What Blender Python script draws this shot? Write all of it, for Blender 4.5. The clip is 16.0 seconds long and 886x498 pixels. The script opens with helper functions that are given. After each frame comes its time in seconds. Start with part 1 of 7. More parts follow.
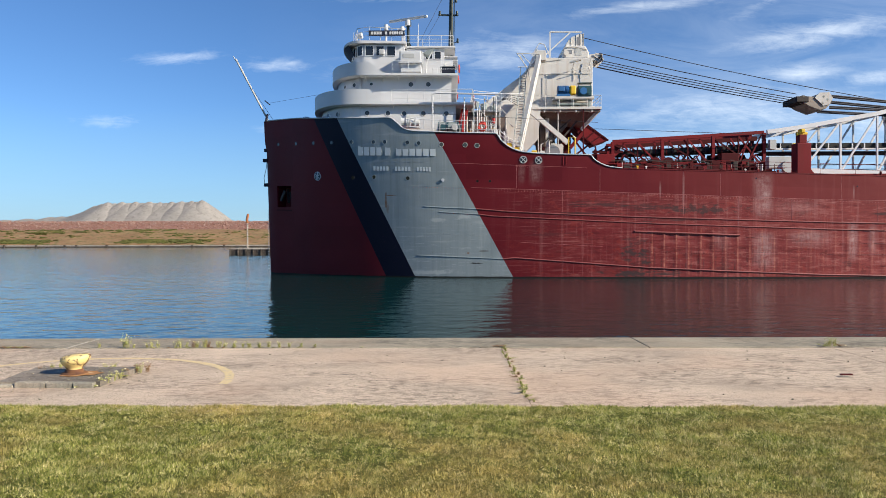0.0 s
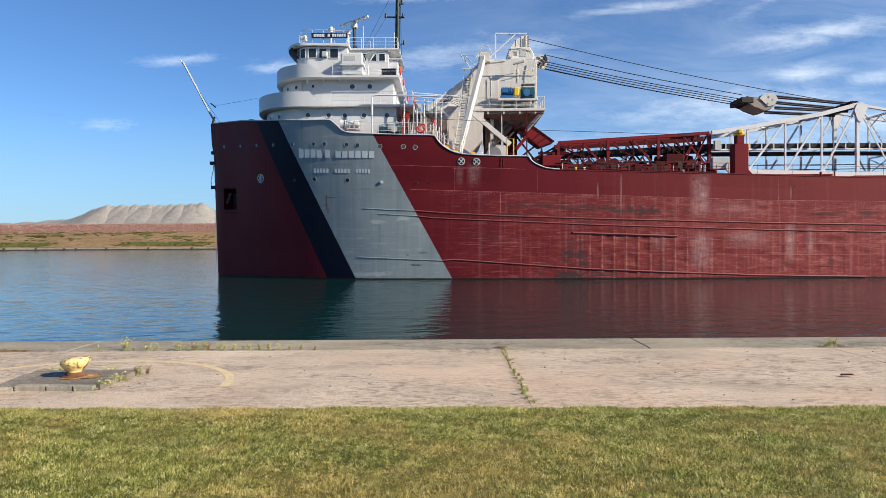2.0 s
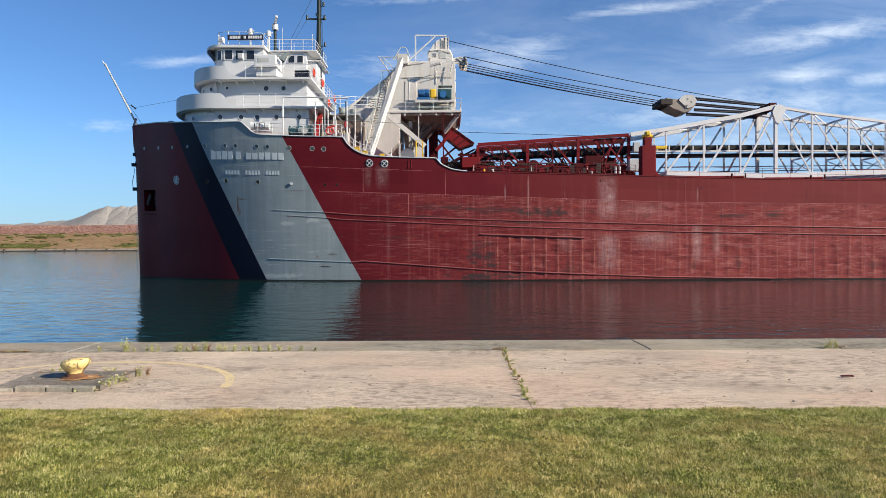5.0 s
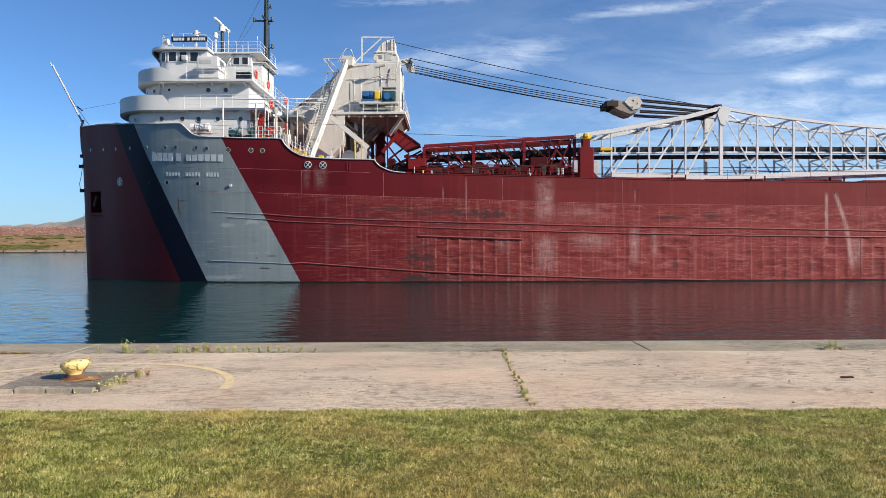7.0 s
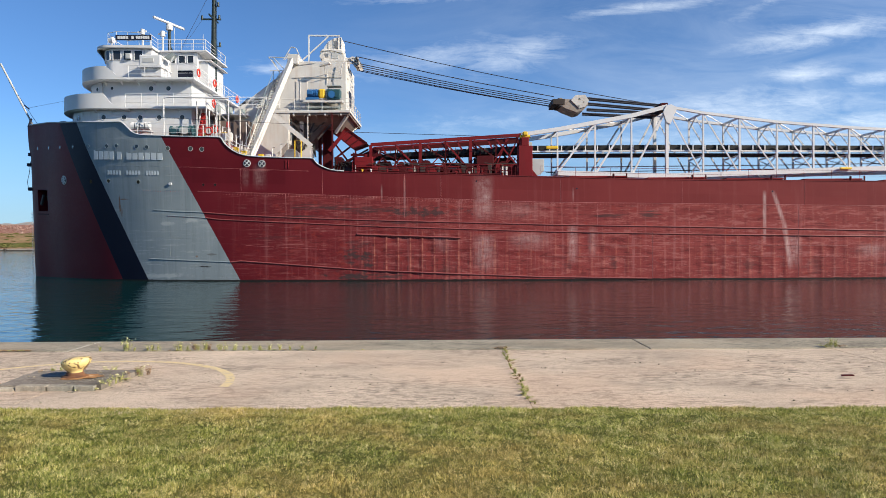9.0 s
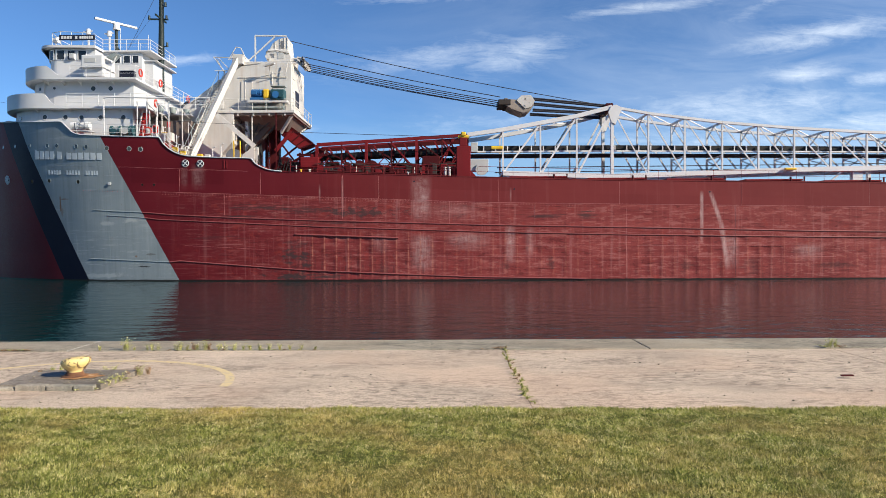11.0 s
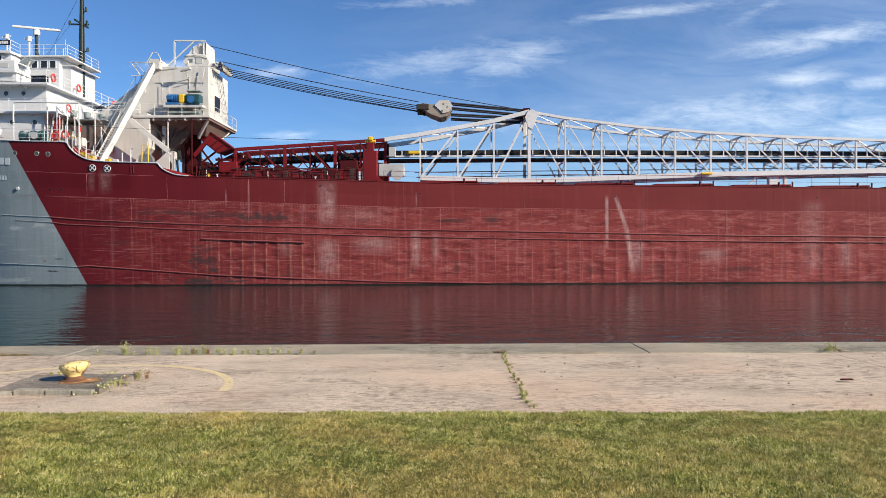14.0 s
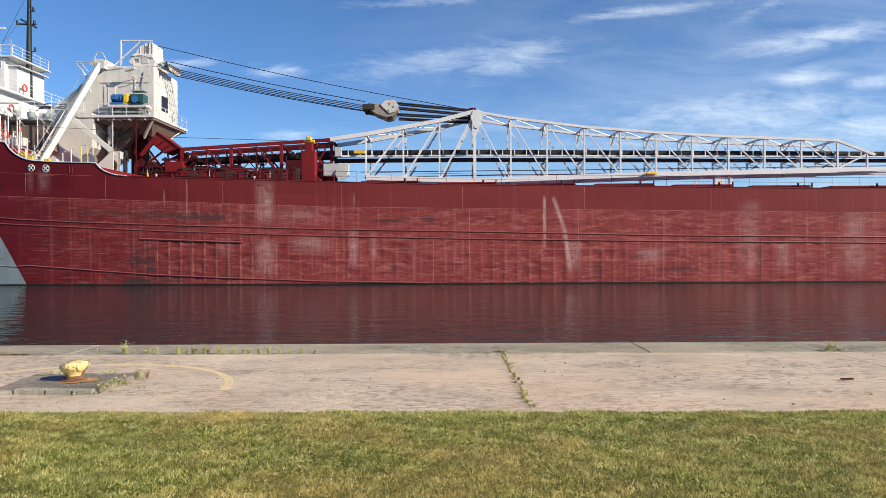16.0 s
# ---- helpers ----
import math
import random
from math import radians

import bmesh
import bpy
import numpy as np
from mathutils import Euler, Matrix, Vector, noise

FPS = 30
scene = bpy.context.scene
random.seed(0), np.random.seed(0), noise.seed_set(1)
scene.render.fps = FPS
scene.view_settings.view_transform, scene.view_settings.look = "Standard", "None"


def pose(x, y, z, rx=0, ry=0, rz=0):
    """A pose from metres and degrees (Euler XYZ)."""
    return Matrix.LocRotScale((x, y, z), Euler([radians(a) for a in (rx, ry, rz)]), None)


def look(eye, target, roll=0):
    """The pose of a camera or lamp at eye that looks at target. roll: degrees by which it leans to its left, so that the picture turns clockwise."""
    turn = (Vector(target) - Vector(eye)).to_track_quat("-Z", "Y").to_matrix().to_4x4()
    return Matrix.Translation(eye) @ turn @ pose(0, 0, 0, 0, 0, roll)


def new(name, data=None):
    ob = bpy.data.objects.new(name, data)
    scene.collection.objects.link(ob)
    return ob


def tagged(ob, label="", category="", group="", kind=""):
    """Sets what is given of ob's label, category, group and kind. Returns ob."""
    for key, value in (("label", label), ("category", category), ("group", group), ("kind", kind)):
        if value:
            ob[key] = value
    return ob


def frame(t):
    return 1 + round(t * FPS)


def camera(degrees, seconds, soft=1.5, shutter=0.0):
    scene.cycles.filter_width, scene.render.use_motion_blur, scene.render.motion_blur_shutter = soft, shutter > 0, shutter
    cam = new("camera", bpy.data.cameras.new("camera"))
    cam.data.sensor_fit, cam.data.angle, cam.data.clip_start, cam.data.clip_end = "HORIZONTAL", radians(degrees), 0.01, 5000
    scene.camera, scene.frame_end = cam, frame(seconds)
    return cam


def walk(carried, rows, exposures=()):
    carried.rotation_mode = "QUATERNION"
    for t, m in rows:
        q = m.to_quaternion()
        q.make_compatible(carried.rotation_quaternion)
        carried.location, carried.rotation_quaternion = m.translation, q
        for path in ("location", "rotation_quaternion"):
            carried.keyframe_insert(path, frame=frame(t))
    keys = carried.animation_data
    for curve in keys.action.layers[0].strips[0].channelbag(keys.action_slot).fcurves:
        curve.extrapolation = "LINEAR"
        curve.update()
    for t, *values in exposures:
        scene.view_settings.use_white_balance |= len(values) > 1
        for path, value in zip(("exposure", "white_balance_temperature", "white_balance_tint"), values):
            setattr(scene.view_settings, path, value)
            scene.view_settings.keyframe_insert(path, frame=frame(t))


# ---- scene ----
cam = camera(66, 16.0, soft=0.6)
EYE = (0.0, 0.0, 3.455)          # metres above the water, on the lawn behind the dock
AIM = [  # seconds, pitch, pan, roll in degrees
    (0, -0.687, -0.010, -0.132),
    (0.5, -0.676, 0.012, -0.160),
    (1, -0.649, 0.002, -0.220),
    (1.5, -0.612, 0.003, -0.303),
    (2, -0.561, 0.007, -0.343),
    (2.5, -0.520, 0.003, -0.384),
    (3, -0.516, 0.005, -0.371),
    (3.5, -0.522, 0.000, -0.353),
    (4, -0.549, -0.008, -0.339),
    (6.5, -0.313, -0.013, -0.306),
    (7, -0.361, -0.003, -0.327),
    (7.5, -0.407, 0.002, -0.313),
    (8, -0.440, -0.013, -0.305),
    (8.5, -0.507, -0.035, -0.313),
    (9, -0.521, -0.046, -0.321),
    (11.5, -0.535, -0.030, -0.267),
    (12, -0.504, -0.018, -0.266),
    (12.5, -0.432, 0.002, -0.252),
    (13, -0.282, 0.006, -0.290),
    (13.5, -0.198, 0.025, -0.303),
    (14, -0.190, 0.033, -0.291),
    (14.5, -0.214, 0.023, -0.299),
    (15, -0.223, 0.020, -0.288),
    (15.5, -0.285, 0.016, -0.278),
    (16, -0.233, 0.016, -0.294)]


def aim(pitch, pan, roll):
    p, a = radians(pitch), radians(pan)
    way = (math.sin(a) * math.cos(p), math.cos(a) * math.cos(p), math.sin(p))
    return look(EYE, [EYE[i] + 50 * way[i] for i in range(3)], roll)


walk(cam, [(t, aim(p, a, r)) for t, p, a, r in AIM], exposures=[(0, 0.70, 6300, 6), (16, 0.70, 6300, 6)])

# ---- light: clear late-afternoon sun from behind and to the side of the dock ----
SUN_EL, SUN_AZ = radians(28), radians(66)     # azimuth from straight behind the camera towards +x
sun_way = Vector((math.sin(SUN_AZ) * math.cos(SUN_EL), -math.cos(SUN_AZ) * math.cos(SUN_EL), math.sin(SUN_EL)))
world = bpy.data.worlds.new("sky")
scene.world = world
world.use_nodes = True
sky = world.node_tree.nodes.new("ShaderNodeTexSky")
sky.sky_type, sky.sun_disc = "NISHITA", False
sky.sun_elevation, sky.sun_rotation = SUN_EL, math.atan2(sun_way.x, sun_way.y)
sky.air_density, sky.dust_density, sky.ozone_density = 1.0, 0.0, 5.0
sky.altitude = 1200
back = world.node_tree.nodes["Background"]
back.inputs["Strength"].default_value = 0.078
deep = world.node_tree.nodes.new("ShaderNodeHueSaturation")      # clear, dry lake air: a little deeper blue
deep.inputs["Saturation"].default_value = 1.04
deep.inputs["Value"].default_value = 1.0
world.node_tree.links.new(sky.outputs[0], deep.inputs["Color"])
tint = world.node_tree.nodes.new("ShaderNodeMix")
tint.data_type, tint.blend_type = "RGBA", "MULTIPLY"
tint.inputs[0].default_value = 1.0
tint.inputs[7].default_value = (0.94, 1.0, 1.11, 1)
world.node_tree.links.new(deep.outputs[0], tint.inputs[6])
world.node_tree.links.new(tint.outputs[2], back.inputs["Color"])
sun = new("sun", bpy.data.lights.new("sun", "SUN"))
sun.data.energy, sun.data.angle, sun.data.color = 4.9, radians(0.53), (1.0, 0.87, 0.70)
sun.matrix_world = look(sun_way * 100, (0, 0, 0))

# ---- materials ----
class Nodes:
    """Short names for the shader nodes of one material."""

    def __init__(self, name, rough=0.6, metal=0.0, spec=0.5):
        self.m = bpy.data.materials.new(name)
        self.m.use_nodes = True
        self.t = self.m.node_tree
        self.b = self.t.nodes["Principled BSDF"]
        self.b.inputs["Roughness"].default_value = rough
        self.b.inputs["Metallic"].default_value = metal
        self.b.inputs["Specular IOR Level"].default_value = spec

    def node(self, kind, **values):
        n = self.t.nodes.new("ShaderNode" + kind)
        for k, v in values.items():
            n.inputs[k.replace("_", " ")].default_value = v
        return n

    def link(self, a, b):
        self.t.links.new(a, b)

    def where(self, scale=(1, 1, 1), turn=(0, 0, 0), shift=(0, 0, 0)):
        c = self.node("TexCoord")
        mp = self.node("Mapping", Scale=scale, Rotation=turn, Location=shift)
        self.link(c.outputs["Object"], mp.inputs["Vector"])
        return mp.outputs[0]

    def noise(self, scale, detail=4, rough=0.55, vec=None, warp=0.0):
        n = self.node("TexNoise", Scale=scale, Detail=detail, Roughness=rough, Distortion=warp)
        self.link(vec if vec is not None else self.where(), n.inputs["Vector"])
        return n.outputs["Fac"]

    def ramp(self, fac, *stops):
        if len(stops) == 2 and all(isinstance(c, (int, float)) for _, c in stops):
            r = self.node("MapRange", From_Min=stops[0][0], From_Max=stops[1][0], To_Min=float(stops[0][1]), To_Max=float(stops[1][1]))
            self.link(fac, r.inputs["Value"])
            return r.outputs[0]
        r = self.node("ValToRGB")
        e = r.color_ramp.elements
        while len(e) < len(stops):
            e.new(0.5)
        for el, (p, c) in zip(e, stops):
            el.position = p
            el.color = (c, c, c, 1) if isinstance(c, (int, float)) else (*c, 1)
        self.link(fac, r.inputs[0])
        return r.outputs[0]

    def mix(self, fac, a, b, how="MIX"):
        n = self.t.nodes.new("ShaderNodeMix")
        n.data_type, n.blend_type = "RGBA", how
        for sock, v in ((n.inputs[0], fac), (n.inputs[6], a), (n.inputs[7], b)):
            if isinstance(v, (int, float)):
                sock.default_value = v if sock.type == "VALUE" else (v, v, v, 1)
            elif isinstance(v, tuple):
                sock.default_value = (*v, 1)
            else:
                self.link(v, sock)
        return n.outputs[2]

    def math(self, how, a, b=0.0, clamp=False):
        n = self.t.nodes.new("ShaderNodeMath")
        n.operation, n.use_clamp = how, clamp
        for sock, v in ((n.inputs[0], a), (n.inputs[1], b)):
            if isinstance(v, (int, float)):
                sock.default_value = v
            else:
                self.link(v, sock)
        return n.outputs[0]

    def split(self, vec=None):
        s = self.node("SeparateXYZ")
        self.link(vec if vec is not None else self.where(), s.inputs[0])
        return s.outputs

    def colour(self, c):
        self.link(c, self.b.inputs["Base Color"]) if not isinstance(c, tuple) else None
        if isinstance(c, tuple):
            self.b.inputs["Base Color"].default_value = (*c, 1)

    def rough(self, c):
        self.link(c, self.b.inputs["Roughness"])

    def bump(self, h, strength=0.3, dist=0.02):
        n = self.node("Bump", Strength=strength, Distance=dist)
        self.link(h, n.inputs["Height"])
        self.link(n.outputs[0], self.b.inputs["Normal"])


def shade(c, k):
    return tuple(min(1.0, x * k) for x in c)


def paint(name, c, rough=0.5, wear=0.25, rust=(0.16, 0.06, 0.03), spread=0.66, streak=0.5, metal=0.0, spec=0.4):
    """Painted steel: uneven coat, run-down dirt, rust breaking through."""
    n = Nodes(name, rough, metal, spec)
    big = n.noise(0.35, 3)
    fine = n.noise(9.0, 5)
    run = n.noise(1.0, 4, 0.6, n.where((2.6, 2.6, 0.22)))
    col = n.mix(n.ramp(big, (0.3, 0.0), (0.7, 1.0)), shade(c, 1 - 0.5 * wear), shade(c, 1 + 0.25 * wear))
    col = n.mix(n.math("MULTIPLY", n.ramp(run, (0.5, 0.0), (0.78, 1.0)), streak), col, shade(rust, 1.6))
    col = n.mix(n.math("MULTIPLY", n.ramp(fine, (spread, 0.0), (spread + 0.1, 1.0)), min(1.0, wear * 2)), col, rust)
    n.colour(col)
    n.rough(n.ramp(fine, (0.2, max(0.05, rough - 0.12)), (0.8, min(1.0, rough + 0.15))))
    n.bump(n.mix(0.5, big, fine), 0.12, 0.01)
    return n.m


WHITE = paint("white_ship_paint", (0.57, 0.57, 0.58), 0.5, 0.08, (0.34, 0.27, 0.21), 0.76, 0.10)
CREAM = paint("stained_white_paint", (0.58, 0.555, 0.525), 0.6, 0.26, (0.26, 0.17, 0.11), 0.68, 0.34)
BOOM_WHITE = paint("boom_white_paint", (0.66, 0.65, 0.655), 0.5, 0.15, (0.34, 0.25, 0.2), 0.74, 0.12)
RED = paint("oxide_red_paint", (0.165, 0.012, 0.016), 0.6, 0.3, (0.05, 0.014, 0.012), 0.66, 0.25, 0.0, 0.15)
DARK_RED = paint("dark_red_paint", (0.066, 0.008, 0.010), 0.65, 0.3, (0.03, 0.012, 0.01), 0.66, 0.3, 0.0, 0.12)
NAVY = paint("navy_paint", (0.008, 0.011, 0.028), 0.7, 0.2, (0.03, 0.02, 0.03), 0.75, 0.1)
YELLOW = paint("yellow_machine_paint", (0.72, 0.46, 0.03), 0.5, 0.2, (0.2, 0.1, 0.03), 0.7, 0.2)
BLUE = paint("blue_machine_paint", (0.03, 0.13, 0.32), 0.45, 0.25, (0.03, 0.04, 0.05), 0.68, 0.2)
TEAL = paint("dark_teal_machine_paint", (0.02, 0.07, 0.085), 0.5, 0.2, (0.03, 0.03, 0.03), 0.68, 0.2)
# brown carries the shade under the platform and inside the store
SOFFIT = paint("shaded_soffit_paint", (0.17, 0.125, 0.105), 0.7, 0.35, (0.06, 0.04, 0.03), 0.62, 0.4)
BROWN = paint("shaded_brown_paint", (0.034, 0.025, 0.022), 0.7, 0.3, (0.03, 0.02, 0.015), 0.66, 0.2)
GREY = paint("grey_machine_paint", (0.25, 0.29, 0.29), 0.55, 0.25, (0.12, 0.09, 0.07), 0.68, 0.25)
PALE = paint("pale_grey_paint", (0.44, 0.44, 0.43), 0.5, 0.2, (0.2, 0.14, 0.1), 0.72, 0.2)
MAST = paint("dark_green_mast_paint", (0.012, 0.022, 0.020), 0.5, 0.2, (0.03, 0.03, 0.03), 0.72, 0.1)
STAIR_RED = paint("bright_red_paint", (0.40, 0.030, 0.028), 0.5, 0.15, (0.2, 0.05, 0.04), 0.75, 0.1)
SOCK = paint("faded_orange_cloth", (0.42, 0.15, 0.06), 0.9, 0.3, (0.3, 0.2, 0.12), 0.6, 0.2)
RING = paint("orange_red_plastic", (0.62, 0.06, 0.04), 0.5, 0.1, (0.3, 0.08, 0.05), 0.8, 0.05)
BLACK = paint("black_rubber_belt", (0.012, 0.012, 0.013), 0.75, 0.3, (0.03, 0.028, 0.026), 0.66, 0.2)
ROPE = paint("steel_wire_rope", (0.045, 0.045, 0.055), 0.55, 0.2, (0.03, 0.02, 0.02), 0.7, 0.0, 0.4)
RUSTY = paint("rust_brown_steel", (0.30, 0.25, 0.21), 0.7, 0.4, (0.07, 0.04, 0.03), 0.6, 0.4)
STEEL = paint("bare_steel", (0.28, 0.27, 0.26), 0.45, 0.3, (0.12, 0.07, 0.04), 0.64, 0.3, 0.6)

n = Nodes("dark_window_glass", 0.06, 0.0, 0.6)
n.colour(n.mix(n.noise(0.7, 2), (0.010, 0.012, 0.014), (0.030, 0.034, 0.036)))
GLASS = n.m

n = Nodes("porthole_glass", 0.10, 0.0, 0.5)
n.colour(n.mix(n.noise(2.0, 2), (0.02, 0.024, 0.028), (0.09, 0.10, 0.10)))
PORT = n.m


# where water and salt have run down the side: place along it, half width, foot, head, strength, lean of the run
STREAKS = [(28.4, 1.1, 5.2, 9.7, 0.55, 0.0), (28.7, 0.5, 5.6, 8.4, 0.4, 0.0), (28.5, 1.2, 0.6, 4.3, 0.65, 0.0), (32.6, 2.2, 2.6, 4.5, 0.65, 0.0), (24.7, 1.0, 2.4, 4.4, 0.35, 0.0), (36.5, 0.55, 1.3, 5.2, 0.65, 0.0), (38.3, 0.5, 1.9, 5.0, 0.5, 0.0),
           (31.5, 2.6, 5.2, 7.3, 0.30, 0.0), (53.88, 0.20, 3.2, 8.1, 0.85, 0.0), (54.62, 0.26, 4.6, 8.1, 0.8, -0.33), (55.62, 0.30, 0.8, 5.3, 0.8, -0.14), (56.6, 0.8, 0.8, 4.2, 0.55, 0.0), (7.9, 0.75, 8.3, 10.9, 0.38, 0.0), (6.6, 0.4, 8.3, 10.9, 0.25, 0.0),
           (72.5, 1.2, 0.6, 7.6, 0.32, 0.0), (75.5, 0.8, 0.8, 4.0, 0.45, 0.0), (63.5, 1.6, 1.6, 3.4, 0.6, 0.0), (82.0, 1.5, 0.5, 6.5, 0.4, 0.0), (21.24, 0.12, 5.6, 9.6, 0.45, 0.0), (19.15, 0.10, 7.0, 8.9, 0.45, 0.0), (36.57, 0.10, 6.9, 8.5, 0.5, 0.0)]


# dark smears rubbed off quay fenders: place along the side, height, half length, half height, strength
TAR = [(16.9, 0.45, 2.2, 0.42, 0.95), (16.4, 2.2, 0.8, 0.75, 0.85), (17.9, 2.0, 0.55, 0.95, 0.92), (17.0, 3.3, 1.0, 0.45, 0.55), (19.8, 0.4, 1.6, 0.35, 0.8), (13.5, 6.75, 3.2, 0.32, 0.80), (18.2, 6.5, 2.8, 0.30, 0.75), (22.8, 6.3, 3.6, 0.42, 0.8), (12.0, 5.9, 4.0, 0.16, 0.75),
       (25.0, 0.9, 1.0, 0.8, 0.4), (21.0, 5.3, 3.5, 0.18, 0.6), (40.0, 5.85, 2.2, 0.22, 0.7), (43.3, 5.9, 1.1, 0.34, 0.75), (36.0, 1.3, 0.6, 0.5, 0.5), (40.2, 1.7, 0.35, 0.7, 0.55), (52.4, 1.2, 0.6, 0.9, 0.4), (58.6, 1.2, 1.4, 0.8, 0.35), (9.5, 4.0, 2.2, 0.25, 0.35), (66.0, 1.2, 2.2, 0.4, 0.4)]
FRAME, FRAME_AT = 1.10, 19.55       # spacing of the ship's frames, and the place of one of them


def hull_paint():
    """Oxide red with a navy and a grey slanting band painted across the bow, scuffed and streaked."""
    n = Nodes("hull_paint", 0.6, 0.0, 0.14)
    x, y, z = n.split()[:3]
    add, mul, sub = (lambda a, b, c=False: n.math("ADD", a, b, c)), (lambda a, b, c=False: n.math("MULTIPLY", a, b, c)), (lambda a, b: n.math("SUBTRACT", a, b))

    def side(slope, at):
        return n.math("GREATER_THAN", add(x, mul(z, slope)), at)

    blotch = n.noise(0.16, 4)
    fine = n.noise(6.0, 6, 0.6)
    along = n.noise(1.0, 6, 0.65, n.where((0.12, 0.3, 1.7)))          # scrapes that run along the hull
    scratch = n.noise(1.0, 9, 0.78, n.where((0.42, 0.3, 7.5)))        # finer ones
    down = n.noise(1.0, 6, 0.68, n.where((2.2, 0.3, 0.09)))           # runs of water and salt
    drip = n.noise(1.0, 9, 0.78, n.where((5.2, 0.3, 0.7)))
    edge = n.noise(1.0, 9, 0.74, n.where((0.9, 0.3, 1.9)))
    fret = n.noise(1.0, 6, 0.72, n.where((0.8, 0.3, 1.3), (0, 0, 0), (4, 0, 7)))
    # the clean top strake, the worn belt below its lap, and how far aft the red pales: bleached paint, plus the bow's
    # shade
    lap = n.math("MAXIMUM", sub(8.44, mul(x, 0.0395)), sub(7.60, mul(x, 0.0155)))
    under = mul(sub(lap, z), 12.0, True)
    under = n.ramp(under, (0.0, 0.0), (1.0, 1.0))
    aft = n.ramp(mul(x, 0.01), (0.04, 0.0), (0.16, 0.20), (0.26, 0.66), (0.42, 1.0), (0.75, 1.0))
    belt = mul(under, n.ramp(mul(x, 0.01), (0.03, 0.0), (0.12, 1.0)))
    # the deeper, bluer forward red also holds the bow's shade and sky sheen
    red = n.mix(n.ramp(blotch, (0.32, 0.0), (0.68, 1.0)), (0.104, 0.0065, 0.0125), (0.140, 0.0115, 0.0165))
    red = n.mix(mul(aft, 0.62), red, n.mix(blotch, (0.205, 0.037, 0.034), (0.260, 0.053, 0.049)))
    cell = n.node("CombineXYZ")                                      # each plate has its own coat
    n.link(n.math("FLOOR", mul(sub(x, 1.5), 1 / 8.8)), cell.inputs[0])
    n.link(n.math("FLOOR", mul(add(z, mul(x, 0.03)), 1 / 2.3)), cell.inputs[1])
    coat = n.node("TexWhiteNoise")
    n.link(cell.outputs[0], coat.inputs["Vector"])
    red = n.mix(mul(coat.outputs["Value"], 0.5), red, n.mix(1.0, red, (0.74, 0.64, 0.64), "MULTIPLY"))
    # the belt: chalky, brushed along and streaked down
    chalk = mul(mul(n.ramp(along, (0.36, 0.15), (0.62, 1.0)), belt), add(0.20, mul(aft, 0.5)))
    red = n.mix(chalk, red, (0.29, 0.060, 0.054))
    red = n.mix(mul(mul(n.ramp(scratch, (0.55, 0.0), (0.61, 1.0)), belt), 0.42), red, (0.44, 0.19, 0.17))
    red = n.mix(mul(mul(n.ramp(scratch, (0.38, 1.0), (0.45, 0.0)), belt), 0.55), red, (0.060, 0.012, 0.012))
    red = n.mix(mul(mul(n.ramp(down, (0.54, 0.0), (0.72, 1.0)), add(mul(belt, 0.28), mul(aft, 0.10))), 1.0), red, (0.44, 0.21, 0.20))
    red = n.mix(mul(mul(n.ramp(down, (0.30, 1.0), (0.44, 0.0)), belt), 0.40), red, (0.085, 0.016, 0.016))
    torn = n.noise(1.0, 10, 0.76, n.where((0.55, 0.3, 2.6), (0, 0, 0), (2, 0, 5)), 0.5)
    red = n.mix(mul(mul(n.ramp(torn, (0.54, 0.0), (0.58, 1.0)), belt), add(0.10, mul(aft, 0.34))), red, (0.40, 0.15, 0.135))
    red = n.mix(mul(mul(n.ramp(torn, (0.40, 1.0), (0.45, 0.0)), belt), 0.5), red, (0.070, 0.012, 0.013))
    # bright red undercoat and bare patches by the frames
    bare = mul(mul(n.ramp(fret, (0.56, 0.0), (0.63, 1.0)), belt), 0.45)
    red = n.mix(bare, red, (0.27, 0.035, 0.026))
    for at, wide, low_z, high_z, force, lean in STREAKS:
        off = n.math("ABSOLUTE", sub(add(x, mul(sub(z, high_z), -lean)) if lean else x, at))
        near = n.ramp(mul(add(off, mul(sub(edge, 0.5), wide * 0.7)), 1.0 / wide), (0.25, 1.0), (1.0, 0.0))
        tall = mul(mul(sub(z, low_z), 0.9, True), mul(sub(high_z, z), 1.6, True), True)
        grain = mul(n.ramp(drip, (0.36, 0.25), (0.66, 1.0)), n.ramp(edge, (0.36, 0.15), (0.60, 1.0))) if wide > 0.3 else n.ramp(drip, (0.35, 0.1), (0.6, 0.8))
        red = n.mix(mul(mul(mul(near, tall), grain), force, True), red, (0.58, 0.42, 0.40))
    # paint rubbed pale and rusty on the frames, dark between them low down
    phase = n.math("FRACT", mul(sub(add(x, mul(sub(edge, 0.5), 0.16)), FRAME_AT - 0.5 * FRAME), 1 / FRAME))
    off = n.math("ABSOLUTE", sub(phase, 0.5))
    zone = n.ramp(mul(x, 0.01), (0.150, 0.0), (0.185, 1.0), (0.28, 1.0), (0.31, 0.45), (0.42, 0.40), (0.46, 0.1), (0.49, 0.45), (0.66, 0.45), (0.70, 0.2))
    tall = n.ramp(mul(z, 0.1), (0.02, 0.3), (0.08, 1.0), (0.38, 1.0), (0.47, 0.0))
    worn = mul(mul(zone, tall), n.ramp(fret, (0.34, 0.0), (0.55, 1.0)))
    red = n.mix(mul(mul(n.ramp(off, (0.13, 0.0), (0.20, 1.0), (0.34, 0.0)), mul(zone, n.ramp(mul(z, 0.1), (0.02, 1.0), (0.22, 0.75), (0.36, 0.1)))), mul(n.ramp(edge, (0.42, 0.0), (0.58, 1.0)), 0.75)), red, (0.050, 0.026, 0.026))
